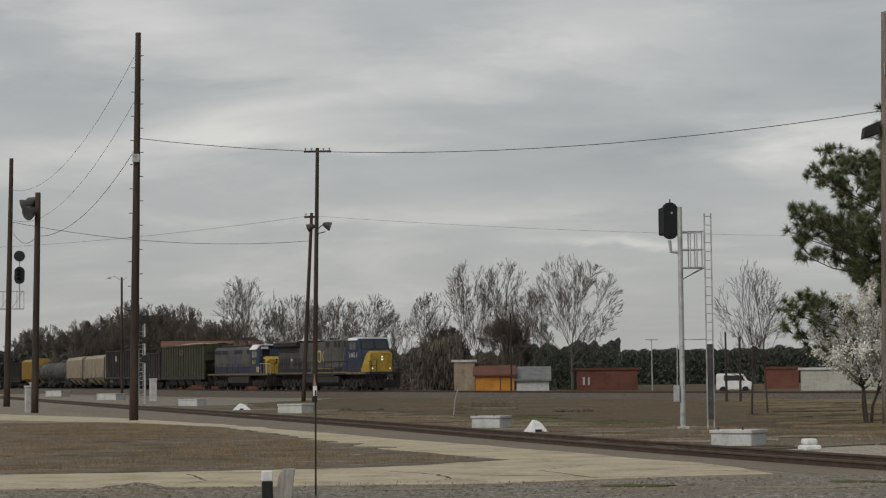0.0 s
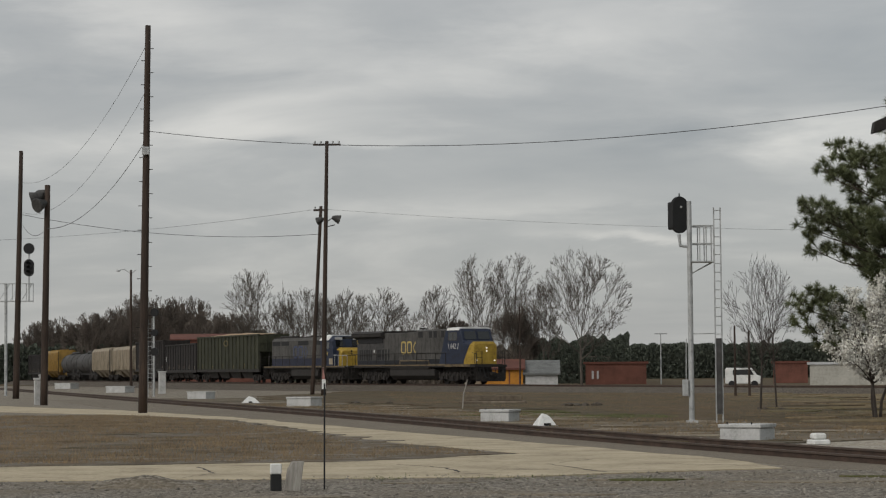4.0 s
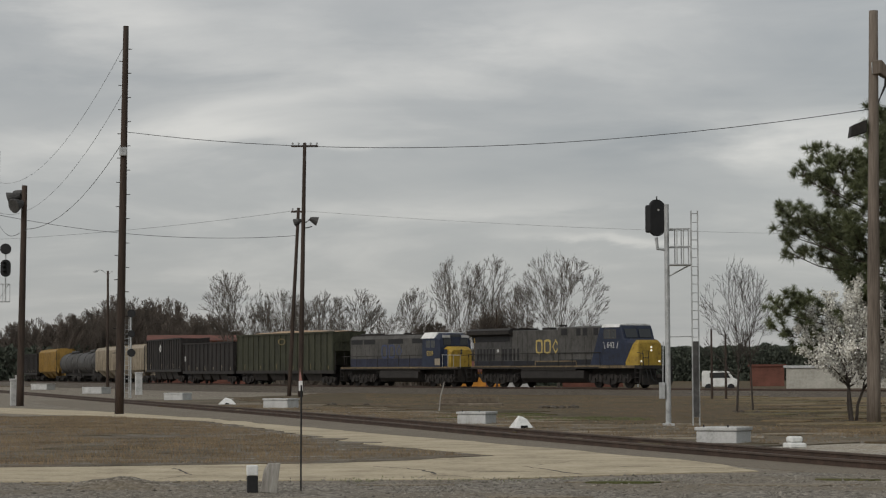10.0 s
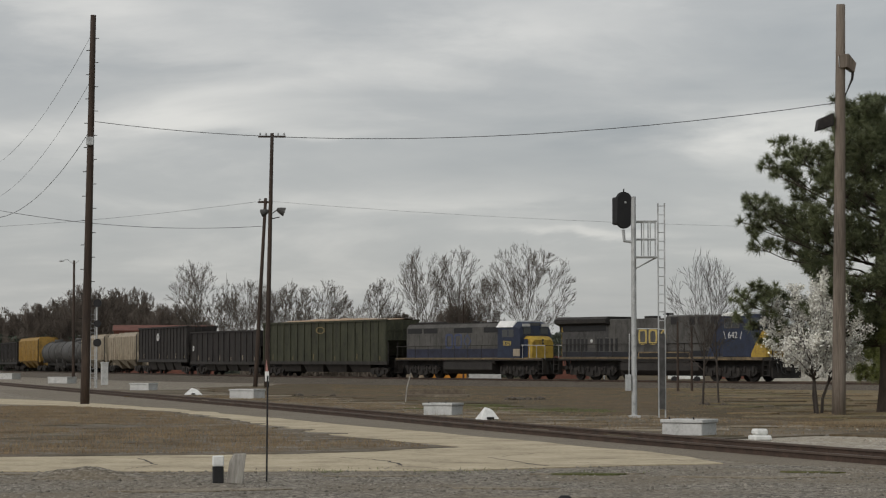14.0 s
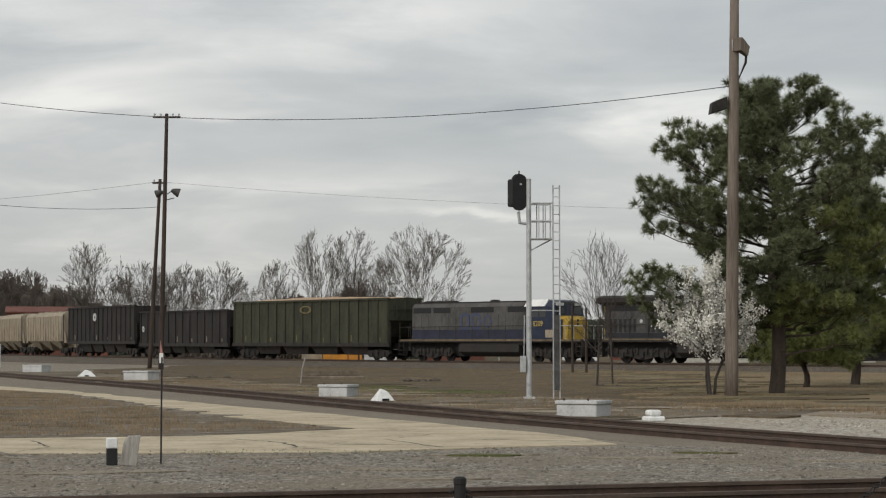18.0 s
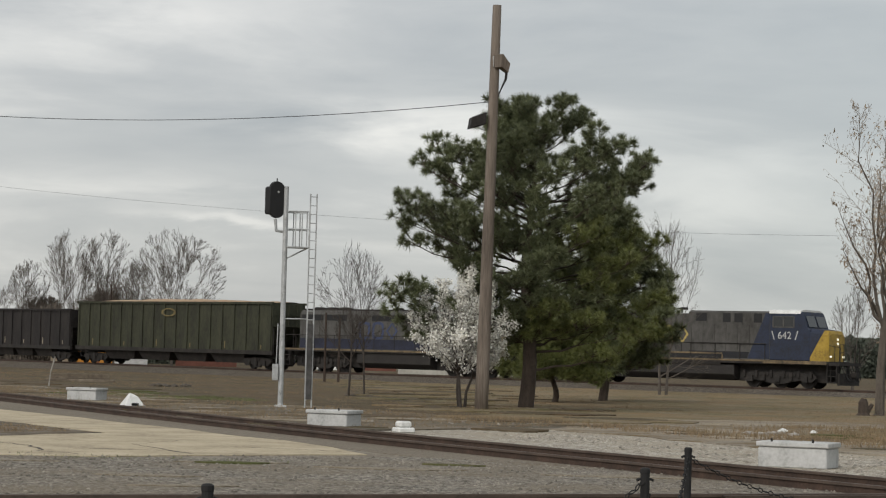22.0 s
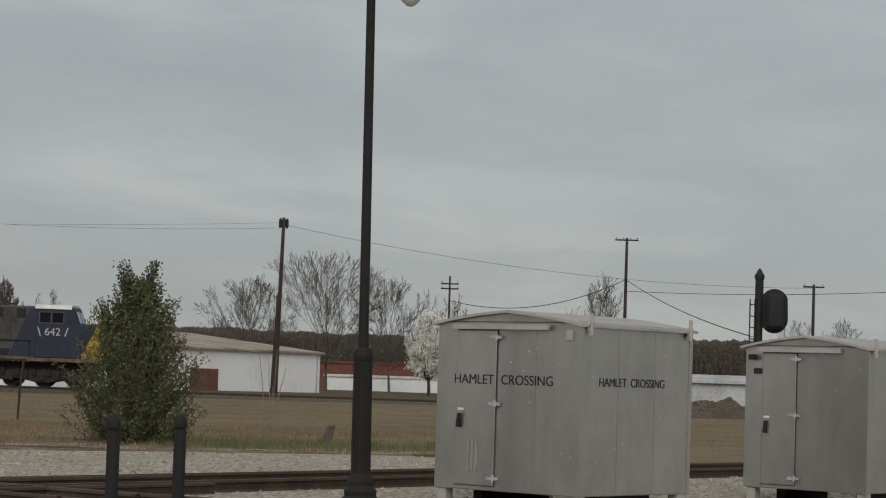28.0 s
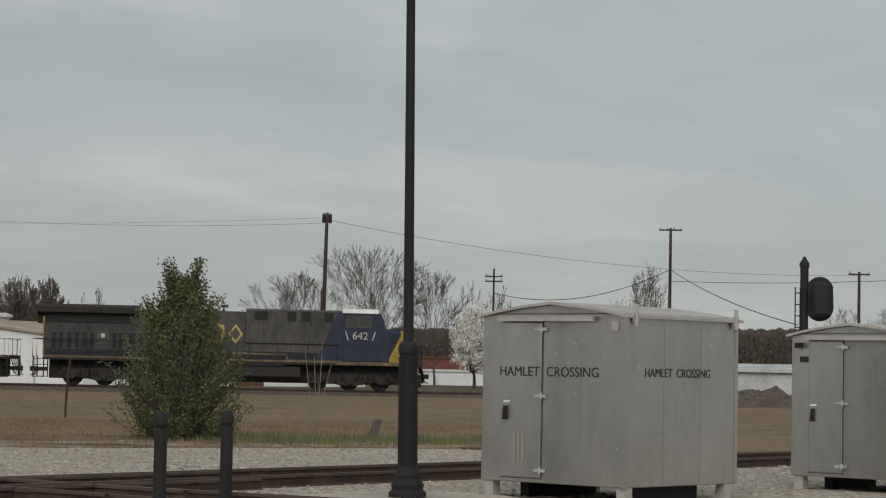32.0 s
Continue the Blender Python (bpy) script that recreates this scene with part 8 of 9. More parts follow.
def fan_tree(x, y, height, width, seed, label, ends=None, stems=1, z0=0.2, r=0.2, min_r=0.012, limbs=16, low=5, bow=0.15, gap=0.5, side=0.2, material=None, bark=None, buds=None, group="bare trees", name="bare_tree", category="tree", subs=5, lean=0.6, blossom=None, leader=False):
    """An open-grown leafless tree: trunk, long limbs out to a rounded outline, side shoots, twigs."""
    material, bark = material or M_TWIG, bark or M_BARK
    rnd = random.Random(seed)
    t = thing(name, pose(x, y, 0), label, category, group)
    thick, thin, tips = Wood(), Wood(), []
    feet = []
    for k in range(stems):
        off = 0.0 if stems == 1 else width * 0.05
        foot = Vector((rnd.gauss(0, off), rnd.gauss(0, off * 0.6), -0.1))
        top = foot + Vector((foot.x * 1.2 + rnd.gauss(0, 0.02 * height), rnd.gauss(0, 0.02 * height), height * z0 * rnd.uniform(0.8, 1.2)))
        mid = foot.lerp(top, 0.5) + Vector((rnd.gauss(0, 0.012 * height), 0, 0))
        rs = r / math.sqrt(stems) * 1.15
        thick.stick(foot, mid, rs * 1.15, rs * (0.7 if leader else 1.0), 7)
        thick.stick(mid, top, rs * (0.7 if leader else 1.0), rs * (0.2 if leader else 0.85), 7)
        feet.append((mid, top))
    if ends is None:
        ends = []
        for k in range(limbs):
            a = 6.2832 * (k / limbs) * 3 + rnd.uniform(-0.5, 0.5)
            s = math.sqrt((k + 0.5) / limbs)
            ends.append((math.cos(a) * s * width / 2, math.sin(a) * s * width / 2, height * (1 - 0.42 * s ** 2.4) * rnd.uniform(0.93, 1.0)))
        for k in range(low):
            a = 6.2832 * k / low + rnd.uniform(-0.4, 0.4)
            ends.append((math.cos(a) * width / 2 * rnd.uniform(0.75, 0.98), math.sin(a) * width / 2 * 0.8, height * rnd.uniform(0.36, 0.55)))
    for q in ends:
        q = Vector(q)
        mid, top = min(feet, key=lambda f: (f[1].x - q.x) ** 2 + rnd.random() * width)
        a = mid.lerp(top, rnd.uniform(0.65, 1.0))
        if leader:
            a = mid.lerp(top, min(0.97, max(0.0, (q.z - 1.0 * math.hypot(q.x, q.y) - mid.z) / (top.z - mid.z))))
        limb(thick, thin, rnd, a, q, r * 0.5 * (0.75 if stems > 1 else 1.0), min_r, bow, gap, side, tips, lean, subs)
    for nm, w, mt in (("trunk", thick, bark), ("crown", thin, material)):
        ob = new(nm, raw_mesh(nm, w.v, w.f, mt))
        ob.parent = t
    if buds:
        vs, fs = [], []
        for q in tips:
            for _ in range(2):
                c = q + Vector((rnd.gauss(0, 0.05), rnd.gauss(0, 0.05), rnd.gauss(0, 0.06)))
                i = len(vs)
                for _ in range(3):
                    vs.append(tuple(c + Vector((rnd.gauss(0, 0.026), rnd.gauss(0, 0.026), rnd.gauss(0, 0.045)))))
                fs.append((i, i + 1, i + 2))
        ob = new("bud", raw_mesh("bud", vs, fs, buds))
        ob.parent = t
        ob["kind"] = "stuff"
    if blossom:
        size, per, zb = blossom
        vs, fs = [], []
        seats = [Vector(q) for q in thin.v if q[2] > zb]
        for c0 in seats[::7]:
            k = rnd.uniform(0.5, 1.1)
            for _ in range(int(per * 3.2 * k)):
                c = c0 + Vector((rnd.gauss(0, size * k), rnd.gauss(0, size * k), rnd.gauss(0, size * k)))
                i = len(vs)
                u = Vector((rnd.gauss(0, 1), rnd.gauss(0, 1), rnd.gauss(0, 1))).normalized() * size * rnd.uniform(0.5, 1.1)
                w = u.cross(Vector((rnd.gauss(0, 1), rnd.gauss(0, 1), rnd.gauss(0, 1)))).normalized() * size * 0.7
                vs += [tuple(c - u * 0.5), tuple(c + w * 0.5), tuple(c + u * 0.5), tuple(c - w * 0.5)]
                fs.append((i, i + 1, i + 2, i + 3))
        ob = new("blossom", raw_mesh("blossom", vs, fs, M_BLOSSOM))
        ob.parent = t
        ob["kind"] = "stuff"
    return t


def open_tree(x, y, height, width, seed, label, stems=1, fork_z=0.16, limbs=8, levels=4, r=0.16, min_r=0.015, tilt=0.95, up=0.10, material=None, bark=None, group="bare trees", low=0.22):
    """A leafless tree that forks again and again out to a rounded outline."""
    rnd = random.Random(seed)
    t = thing("bare_tree", pose(x, y, 0), label, "tree", group)
    thick, thin = Wood(), Wood()
    cz, hz = height * (0.5 + low * 0.5), height * (0.5 - low * 0.5)
    lobes = [rnd.uniform(0, 6.28) for _ in range(3)]

    def out_of_crown(q):
        a = math.atan2(q.y, q.x)
        ragged = 1 + 0.10 * math.sin(3 * a + lobes[0] + q.z * 0.4) + 0.08 * math.sin(5 * a + lobes[1] - q.z * 0.7)
        return (q.x * q.x + q.y * q.y) / (width * width / 4) + ((q.z - cz) / hz) ** 2 > ragged

    def fork(p, d, length, rr, level):
        n = 5 if level == 0 else (4 if level == 1 else (3 if level < levels else 2))
        wood = thick if level < 2 else thin
        for k in range(n):
            q = p + d * (length / n)
            r2 = max(min_r, rr * 0.88)
            if level > 0 and q.z > height * low and out_of_crown(q) and rnd.random() < 0.93:
                return
            wood.stick(p, q, rr, r2, 5 if level == 0 else (4 if level == 1 else 3))
            p, rr = q, r2
            d = (d + Vector((rnd.gauss(0, 0.035), rnd.gauss(0, 0.035), rnd.gauss(0, 0.03) + up)) + (p - hub).normalized() * 0.012).normalized()
            if level < levels and rnd.random() < 0.8:
                shoot(p, d, length * rnd.uniform(0.4, 0.62) * (1 - 0.08 * k), rr * 0.55, level + 1, rnd.uniform(0.5, 0.85))
        if level < levels:
            for _ in range(2):
                shoot(p, d, length * rnd.uniform(0.5, 0.7), rr * 0.75, level + 1, rnd.uniform(0.12, 0.42))

    def shoot(p, d, length, rr, level, ang):
        around[0] += 2.4 + rnd.uniform(-0.4, 0.4)
        a = around[0]
        side = d.cross(Vector((math.cos(a), math.sin(a), 0.3))).normalized()
        out = (p - hub).normalized()
        fork(p.copy(), (d * math.cos(ang) + side * math.sin(ang) + out * 0.1).normalized(), length, max(min_r, rr), level)

    around = [rnd.uniform(0, 6.2832)]
    hub = Vector((0, 0, height * fork_z * 0.8))
    turn = rnd.uniform(0, 6.28)
    for k in range(stems):
        a = turn + 6.2832 * k / stems
        off = 0.0 if stems == 1 else width * 0.05
        p = Vector((math.cos(a) * off, math.sin(a) * off, -0.1))
        rs = r / math.sqrt(stems)
        d = Vector((math.cos(a) * off * 0.16 + rnd.gauss(0, 0.03), math.sin(a) * off * 0.16 + rnd.gauss(0, 0.03), 1)).normalized()
        m = max(4, round(limbs / stems))
        q = p + d * (height * fork_z * rnd.uniform(0.85, 1.15) + 0.1)
        thick.stick(p, q, rs * 1.25, rs, 7)
        p, rr = q, rs
        spread = turn
        for q in range(m):  # limbs leave the leader one after another, the lowest leaning out furthest
            f = q / (m - 1)
            spread += 2.4 + rnd.uniform(-0.3, 0.3)
            lean = tilt * (1 - 0.8 * f) * rnd.uniform(0.85, 1.1)
            e = Vector((math.sin(lean) * math.cos(spread), math.sin(lean) * math.sin(spread), math.cos(lean)))
            room = 1 / math.hypot(math.sin(lean) * 2 / width, math.cos(lean) / max(0.1, height - p.z))
            fork(p.copy(), (e + d * 0.08).normalized(), room * rnd.uniform(0.58, 0.78), rr * 0.6, 0)
            nxt = p + d * (height * 0.26 / m)
            thick.stick(p, nxt, rr, rr * 0.9, 6)
            p, rr = nxt, rr * 0.9
            d = (d + Vector((rnd.gauss(0, 0.035), rnd.gauss(0, 0.035), 0.02))).normalized()
        fork(p.copy(), d, (height - p.z) * 0.65, rr * 0.8, 0)
    for nm, w, mt in (("trunk", thick, bark or M_BARK), ("crown", thin, material or M_TWIG)):
        ob = new(nm, raw_mesh(nm, w.v, w.f, mt))
        ob.parent = t
    return t


def at(az, d):
    return ring_dir(az, d)


FAR = (  # azimuth, distance, top elevation, width, seed, stems, limbs
    (-5.05, 262, 2.66, 8.6, 21, 1, 8), (-3.75, 262, 2.15, 8.0, 22, 1, 8), (-2.75, 268, 2.1, 8.5, 23, 1, 8), (-1.9, 262, 2.12, 8.0, 24, 1, 8), (-3.2, 275, 1.9, 8.0, 25, 1, 7), (-4.4, 278, 1.85, 8.0, 33, 1, 7),
    (-0.4, 245, 2.2, 5.2, 26, 2, 8), (0.65, 245, 2.95, 7.4, 27, 2, 9), (1.55, 247, 3.0, 7.0, 28, 2, 8), (3.2, 242, 3.05, 11.4, 29, 1, 12), (2.3, 246, 2.3, 5.5, 31, 2, 7), (-1.2, 255, 1.6, 6.5, 32, 2, 7),
    (15.6, 122, 3.9, 4.6, 41, 2, 8), (20.3, 160, 2.15, 3.6, 46, 2, 7),
    (23.65, 172, 3.06, 5.6, 44, 3, 9), (22.6, 160, 2.5, 4.4, 45, 2, 8), (22.0, 150, 2.2, 3.6, 43, 2, 7), (24.9, 230, 2.5, 6.5, 47, 2, 8), (27.85, 240, 1.95, 4.6, 49, 1, 6),
    (34.9, 212, 3.1, 15.5, 51, 1, 13), (32.9, 222, 2.35, 11.0, 50, 1, 9), (36.5, 220, 2.5, 10.0, 52, 1, 9),
    (41.9, 230, 2.75, 5.0, 54, 2, 7), (41.2, 235, 1.9, 4.5, 55, 2, 7), (46.7, 260, 1.75, 7.0, 56, 2, 7), (47.9, 260, 1.75, 7.0, 57, 2, 7), (39.6, 260, 1.5, 6.0, 58, 2, 7))
for az, d, el, width, seed, stems, limbs in FAR:
    h = 1.65 + d * math.tan(radians(el))
    open_tree(*at(az, d), h, width, seed, "leafless grey winter tree beyond the tracks", stems, 0.17 if stems == 1 else 0.1, limbs, 4 if h > 10 else 3, 0.008 * h + 0.02, 0.00005 * d, 1.25 if stems == 1 else 1.1, 0.015, M_TWIG, M_TWIG)
open_tree(*ring_dir(24.62, 148), 2.5, 1.5, 71, "small dark bare bush against the warehouse wall", 2, 0.2, 7, 3, 0.06, 0.022, 0.7, 0.1, M_TWIGDARK, M_TWIGDARK, "bushes", 0.3)
# vine-grown crown between the two tall far trees
bare_tree(*at(1.55, 246), 10.5, 135, "dense brown vine-grown leafless tree", M_TWIGBROWN, M_BARK, 0.55, 0.5, 2, 4, 0.02, 0.34, width=0.9, group="thicket trees", kids=(2, 4))
bare_tree(*at(1.9, 250), 9.0, 136, "dense brown vine-grown leafless tree", M_TWIGBROWN, M_BARK, 0.5, 0.5, 2, 4, 0.02, 0.34, width=0.8, group="thicket trees", kids=(2, 4))
# dense brown thicket on the far left, and brown crowns on the right
for k in range(13):
    az = -10.4 + 0.42 * k
    el = 1.3 + 0.68 * math.exp(-((az + 7.4) / 1.5) ** 2) + 0.1 * math.sin(k * 2.3)
    d = 430 + 15 * math.sin(k * 1.7)
    open_tree(*at(az, d), 1.65 + d * math.tan(radians(el)), 11.0, 100 + k, "dense brown leafless thicket tree", 2, 0.1, 10, 4, 0.22, 0.03, 1.1, 0.06, M_TWIGBROWN, M_TWIGBROWN, "thicket trees", 0.05)
for az, d, el, width, seed in ((26.0, 238, 2.15, 5.5, 130), (26.75, 238, 2.1, 5.0, 131), (25.3, 245, 1.95, 5.0, 132), (-0.2, 250, 1.25, 5.0, 133), (0.1, 246, 1.3, 5.0, 134)):
    open_tree(*at(az, d), 1.65 + d * math.tan(radians(el)), width, seed, "dense brown rounded leafless tree", 2, 0.1, 11, 4, 0.18, 0.024, 1.1, 0.05, M_TWIGBROWN, M_TWIGBROWN, "thicket trees", 0.08)

# the tall budding tree beside its stump, and its small neighbours
fan_tree(29.55, 77.1, 11.1, 5.0, 61, "tall slender budding tree with reddish twigs", [(-0.9, 0.2, 11.1), (-0.1, -0.5, 10.4), (1.3, 0.4, 10.3), (2.5, -0.3, 10.3), (3.5, 0.3, 8.8), (-1.6, 0.4, 7.6), (-1.7, -0.5, 6.0), (0.6, 1.0, 8.6), (1.9, -1.0, 7.4), (-0.6, -1.2, 8.8)], 1, 0.34, 0.14, 0.0055, bow=0.02, gap=0.26, side=0.27, material=M_TWIGRED, bark=M_BARK, buds=M_BUD, subs=9)
fan_tree(31.35, 79.2, 6.8, 2.9, 62, "small bare tree with several thin stems", None, 3, 0.3, 0.085, 0.007, 11, 3, 0.05, 0.25, 0.22, M_TWIGRED, M_BARK, M_BUD)
fan_tree(32.1, 79.8, 5.6, 2.4, 63, "small bare tree with several thin stems", None, 2, 0.3, 0.07, 0.007, 9, 3, 0.05, 0.25, 0.22, M_TWIGRED, M_BARK, M_BUD)
# saplings by the signal
open_tree(12.45, 92.5, 6.4, 3.1, 64, "thin dark bare sapling beyond the signal", 1, 0.2, 9, 3, 0.042, 0.005, 1.0, 0.02, M_TWIGDARK, M_TWIGDARK, "saplings", 0.15)
open_tree(13.75, 97.0, 6.2, 2.2, 67, "thin dark bare sapling beyond the signal", 1, 0.24, 7, 3, 0.036, 0.005, 0.8, 0.02, M_TWIGDARK, M_TWIGDARK, "saplings", 0.2)
rnd = random.Random(66)
canes = thing("sapling", pose(30.2, 45.6, 0), "few thin bare canes growing from the weeds", "sapling")
for lean, tall in ((-0.42, 2.15), (-0.12, 1.9), (0.14, 2.2), (0.33, 1.75), (0.05, 1.3)):
    w = Wood()
    q = Vector((lean * 0.25, rnd.gauss(0, 0.05), -0.03))
    for f in (0.35, 0.7, 1.0):
        e = Vector((lean * (0.25 + 0.75 * f * f) + rnd.gauss(0, 0.02), q.y + rnd.gauss(0, 0.04), tall * f))
        w.stick(q, e, 0.016 - 0.01 * f + 0.003, 0.013 - 0.01 * f + 0.003, 4)
        q = e
    ob = new("cane", raw_mesh("cane", w.v, w.f, M_TWIGRED))
    ob.parent = canes


def needle_tuft(vs, fs, rnd, c, d, size, n):
    """A round puff of needles at a shoot's end."""
    for _ in range(n):
        e = (d * 0.75 + Vector((rnd.gauss(0, 0.8), rnd.gauss(0, 0.8), rnd.gauss(0, 0.8)))).normalized()
        w = e.cross(Vector((rnd.gauss(0, 1), rnd.gauss(0, 1), rnd.gauss(0, 1)))).normalized() * size * 0.038
        p = c + e * size * rnd.uniform(0.78, 1.03)
        i = len(vs)
        vs += [tuple(c - w), tuple(c + w), tuple(p)]
        fs.append((i, i + 1, i + 2))


def along(table, z):
    for (za, wa), (zb, wb) in zip(table, table[1:]):
        if z <= zb:
            return wa + (wb - wa) * max(0.0, z - za) / (zb - za)
    return table[-1][1]


def pine(x, y, H, left, right, label, seed, z_low, per, step, puff=0.32, trunk_r=0.27, needle=None, low_share=0.5, extra=True):
    """Pine: long limbs out to an uneven outline, their shoots ending in puffs of needles."""
    rnd = random.Random(seed)
    tone = random.Random(seed + 50)
    t = thing("pine_tree", pose(x, y, 0), label, "tree", "pine trees")
    wood, vs, fs, lv, lf = Wood(), [], [], [], []
    pts = [Vector((0.1 * math.sin(k * 0.8), 0.1 * math.cos(k), (H - 0.3) * k / 12 - 0.2)) for k in range(13)]
    for k in range(12):
        wood.stick(pts[k], pts[k + 1], trunk_r * (1 - k / 12.6) + 0.02, trunk_r * (1 - (k + 1) / 12.6) + 0.02, 8)

    def shoot(p, d, low):
        e = (d * 0.6 + Vector((rnd.gauss(0, 0.6), rnd.gauss(0, 0.6), rnd.uniform(0.0, 1.0)))).normalized()
        m = p + e * rnd.uniform(0.2, 0.55)
        wood.stick(p, m, 0.014, 0.008, 3)
        needle_tuft(lv if low else vs, lf if low else fs, rnd, m, e, puff * rnd.uniform(0.75, 1.1), 84)
        needle_tuft(lv if low else vs, lf if low else fs, rnd, p.lerp(m, 0.5), e, puff * 0.7, 18)

    def branch(p, goal, r0, low):
        L = (goal - p).length
        n, rr = 6, r0
        start = p.copy()
        for k in range(n):
            f = (k + 1) / n
            q = start.lerp(goal, f) + Vector((rnd.gauss(0, 0.06), rnd.gauss(0, 0.06), -0.09 * L * f * (1 - f) + rnd.gauss(0, 0.03)))
            wood.stick(p, q, rr, rr * 0.8, 4)
            d = (q - p).normalized()
            rr *= 0.8
            p = q
            if f > 0.42 or L < 1.4:
                for _ in range(1 if f < 0.6 else 2):
                    a = rnd.choice((-1, 1)) * rnd.uniform(0.5, 1.0)
                    e = Vector((d.x * math.cos(a) - d.y * math.sin(a), d.x * math.sin(a) + d.y * math.cos(a), d.z + rnd.uniform(0.0, 0.5))).normalized()
                    m = p + e * L * rnd.uniform(0.10, 0.2)
                    wood.stick(p, m, rr * 0.7, 0.01, 3)
                    for _ in range(3):
                        shoot(m, e, low)
                shoot(p, d, low)
        for _ in range(4):
            shoot(p, d, low)

    z, turn = z_low, 0.0
    while z < H - 0.25:
        for k in range(per):
            turn += 2.4
            a = turn + rnd.uniform(-0.4, 0.4)
            wl_, wr_ = along(left, z), along(right, z)
            c = math.cos(a)
            reach = wr_ * c * c if c > 0 else wl_ * c * c
            reach += min(3.4, 0.5 * (wl_ + wr_)) * math.sin(a) ** 2
            if math.sin(a) < 0 and c < 0.3:
                reach *= 0.62
            reach *= rnd.uniform(0.72, 1.04)
            if reach < 0.5:
                continue
            zz = z + rnd.uniform(-0.15, 0.15)
            low = zz < z_low + 1.6 and rnd.random() < low_share
            low = low or (c > 0.1 and zz < 0.62 * H and tone.random() < 0.55)
            branch(Vector((0, 0, min(H - 0.5, max(1.2, zz * 0.9 - 0.12 * reach)))), Vector((math.cos(a) * reach, math.sin(a) * reach, zz)), 0.015 + 0.011 * reach, low)
        z += step
    if extra:
        # long low limbs reaching out on one side
        for gx, gy, gz in ((-4.1, -0.3, 6.1), (-3.9, 0.4, 5.5), (-3.4, -0.4, 7.9), (-4.0, -0.5, 6.6), (-3.0, 0.3, 8.6), (3.8, -0.3, 8.1), (3.6, 0.4, 7.5), (3.9, -0.4, 5.2), (3.4, -0.9, 2.6), (3.0, -1.2, 1.9), (3.8, -0.3, 3.4)):
            branch(Vector((0, 0, gz * 0.86 - 0.3)), Vector((gx, gy, gz)), 0.055, gx > 0 and gz < 6)
        for gx, gy, gz in ((-4.4, -0.4, 3.5), (-4.1, 0.3, 2.8), (-3.8, -0.2, 3.7), (-3.4, 0.5, 2.3)):
            branch(Vector((-0.1, 0, 2.9)), Vector((gx, gy, gz)), 0.06, False)
    for nm, v, f, mt, lab in (("trunk", wood.v, wood.f, M_BARKDARK, "dark scaly trunk and limbs"), ("crown", vs, fs, needle or M_NEEDLE, "dark green needle puffs"), ("lower_crown", lv, lf, M_NEEDLELOW, "yellowish green lower sprays")):
        if v:
            ob = new(nm, raw_mesh(nm, v, f, mt))
            ob.parent = t
            ob["label"] = lab
    return t


pine(16.35, 75.9, 10.45, [(1.9, 0.4), (2.8, 1.2), (3.4, 2.6), (4.5, 2.8), (5.2, 2.7), (6.0, 4.0), (6.8, 4.4), (7.5, 3.5), (8.3, 3.3), (9.0, 2.2), (9.8, 1.4), (10.5, 0.6)],
     [(1.9, 2.2), (2.8, 3.2), (4.0, 3.6), (5.0, 3.7), (6.0, 3.9), (7.0, 3.3), (8.0, 3.4), (8.6, 3.8), (9.2, 2.5), (9.8, 1.5), (10.5, 0.7)], "bushy dark green pine with a short dark trunk", 5, 2.5, 4, 0.36)
pine(23.6, 94.0, 8.3, [(0.9, 1.8), (3, 2.6), (5, 2.4), (8.1, 0.6)], [(0.9, 2.0), (3, 3.0), (5, 2.6), (8.1, 0.6)], "smaller green pine behind the large one", 6, 1.3, 4, 0.36, 0.38, 0.2, None, 0.3, False)
pine(20.2, 88.5, 3.1, [(0.7, 1.6), (1.6, 2.0), (3.0, 0.7)], [(0.7, 1.8), (1.6, 2.2), (3.0, 0.8)], "low yellowish green young pine", 7, 0.9, 5, 0.3, 0.34, 0.12, M_NEEDLELOW, 0.5, False)


def leaf_at(vs, fs, rnd, c, d, size):
    w = d.cross(Vector((rnd.gauss(0, 1), rnd.gauss(0, 1), rnd.gauss(0, 1)))).normalized()
    q = size * rnd.uniform(0.7, 1.25)
    i = len(vs)
    vs += [tuple(c), tuple(c + d * q * 0.5 + w * q * 0.27), tuple(c + d * q), tuple(c + d * q * 0.5 - w * q * 0.27)]
    fs.append((i, i + 1, i + 2, i + 3))


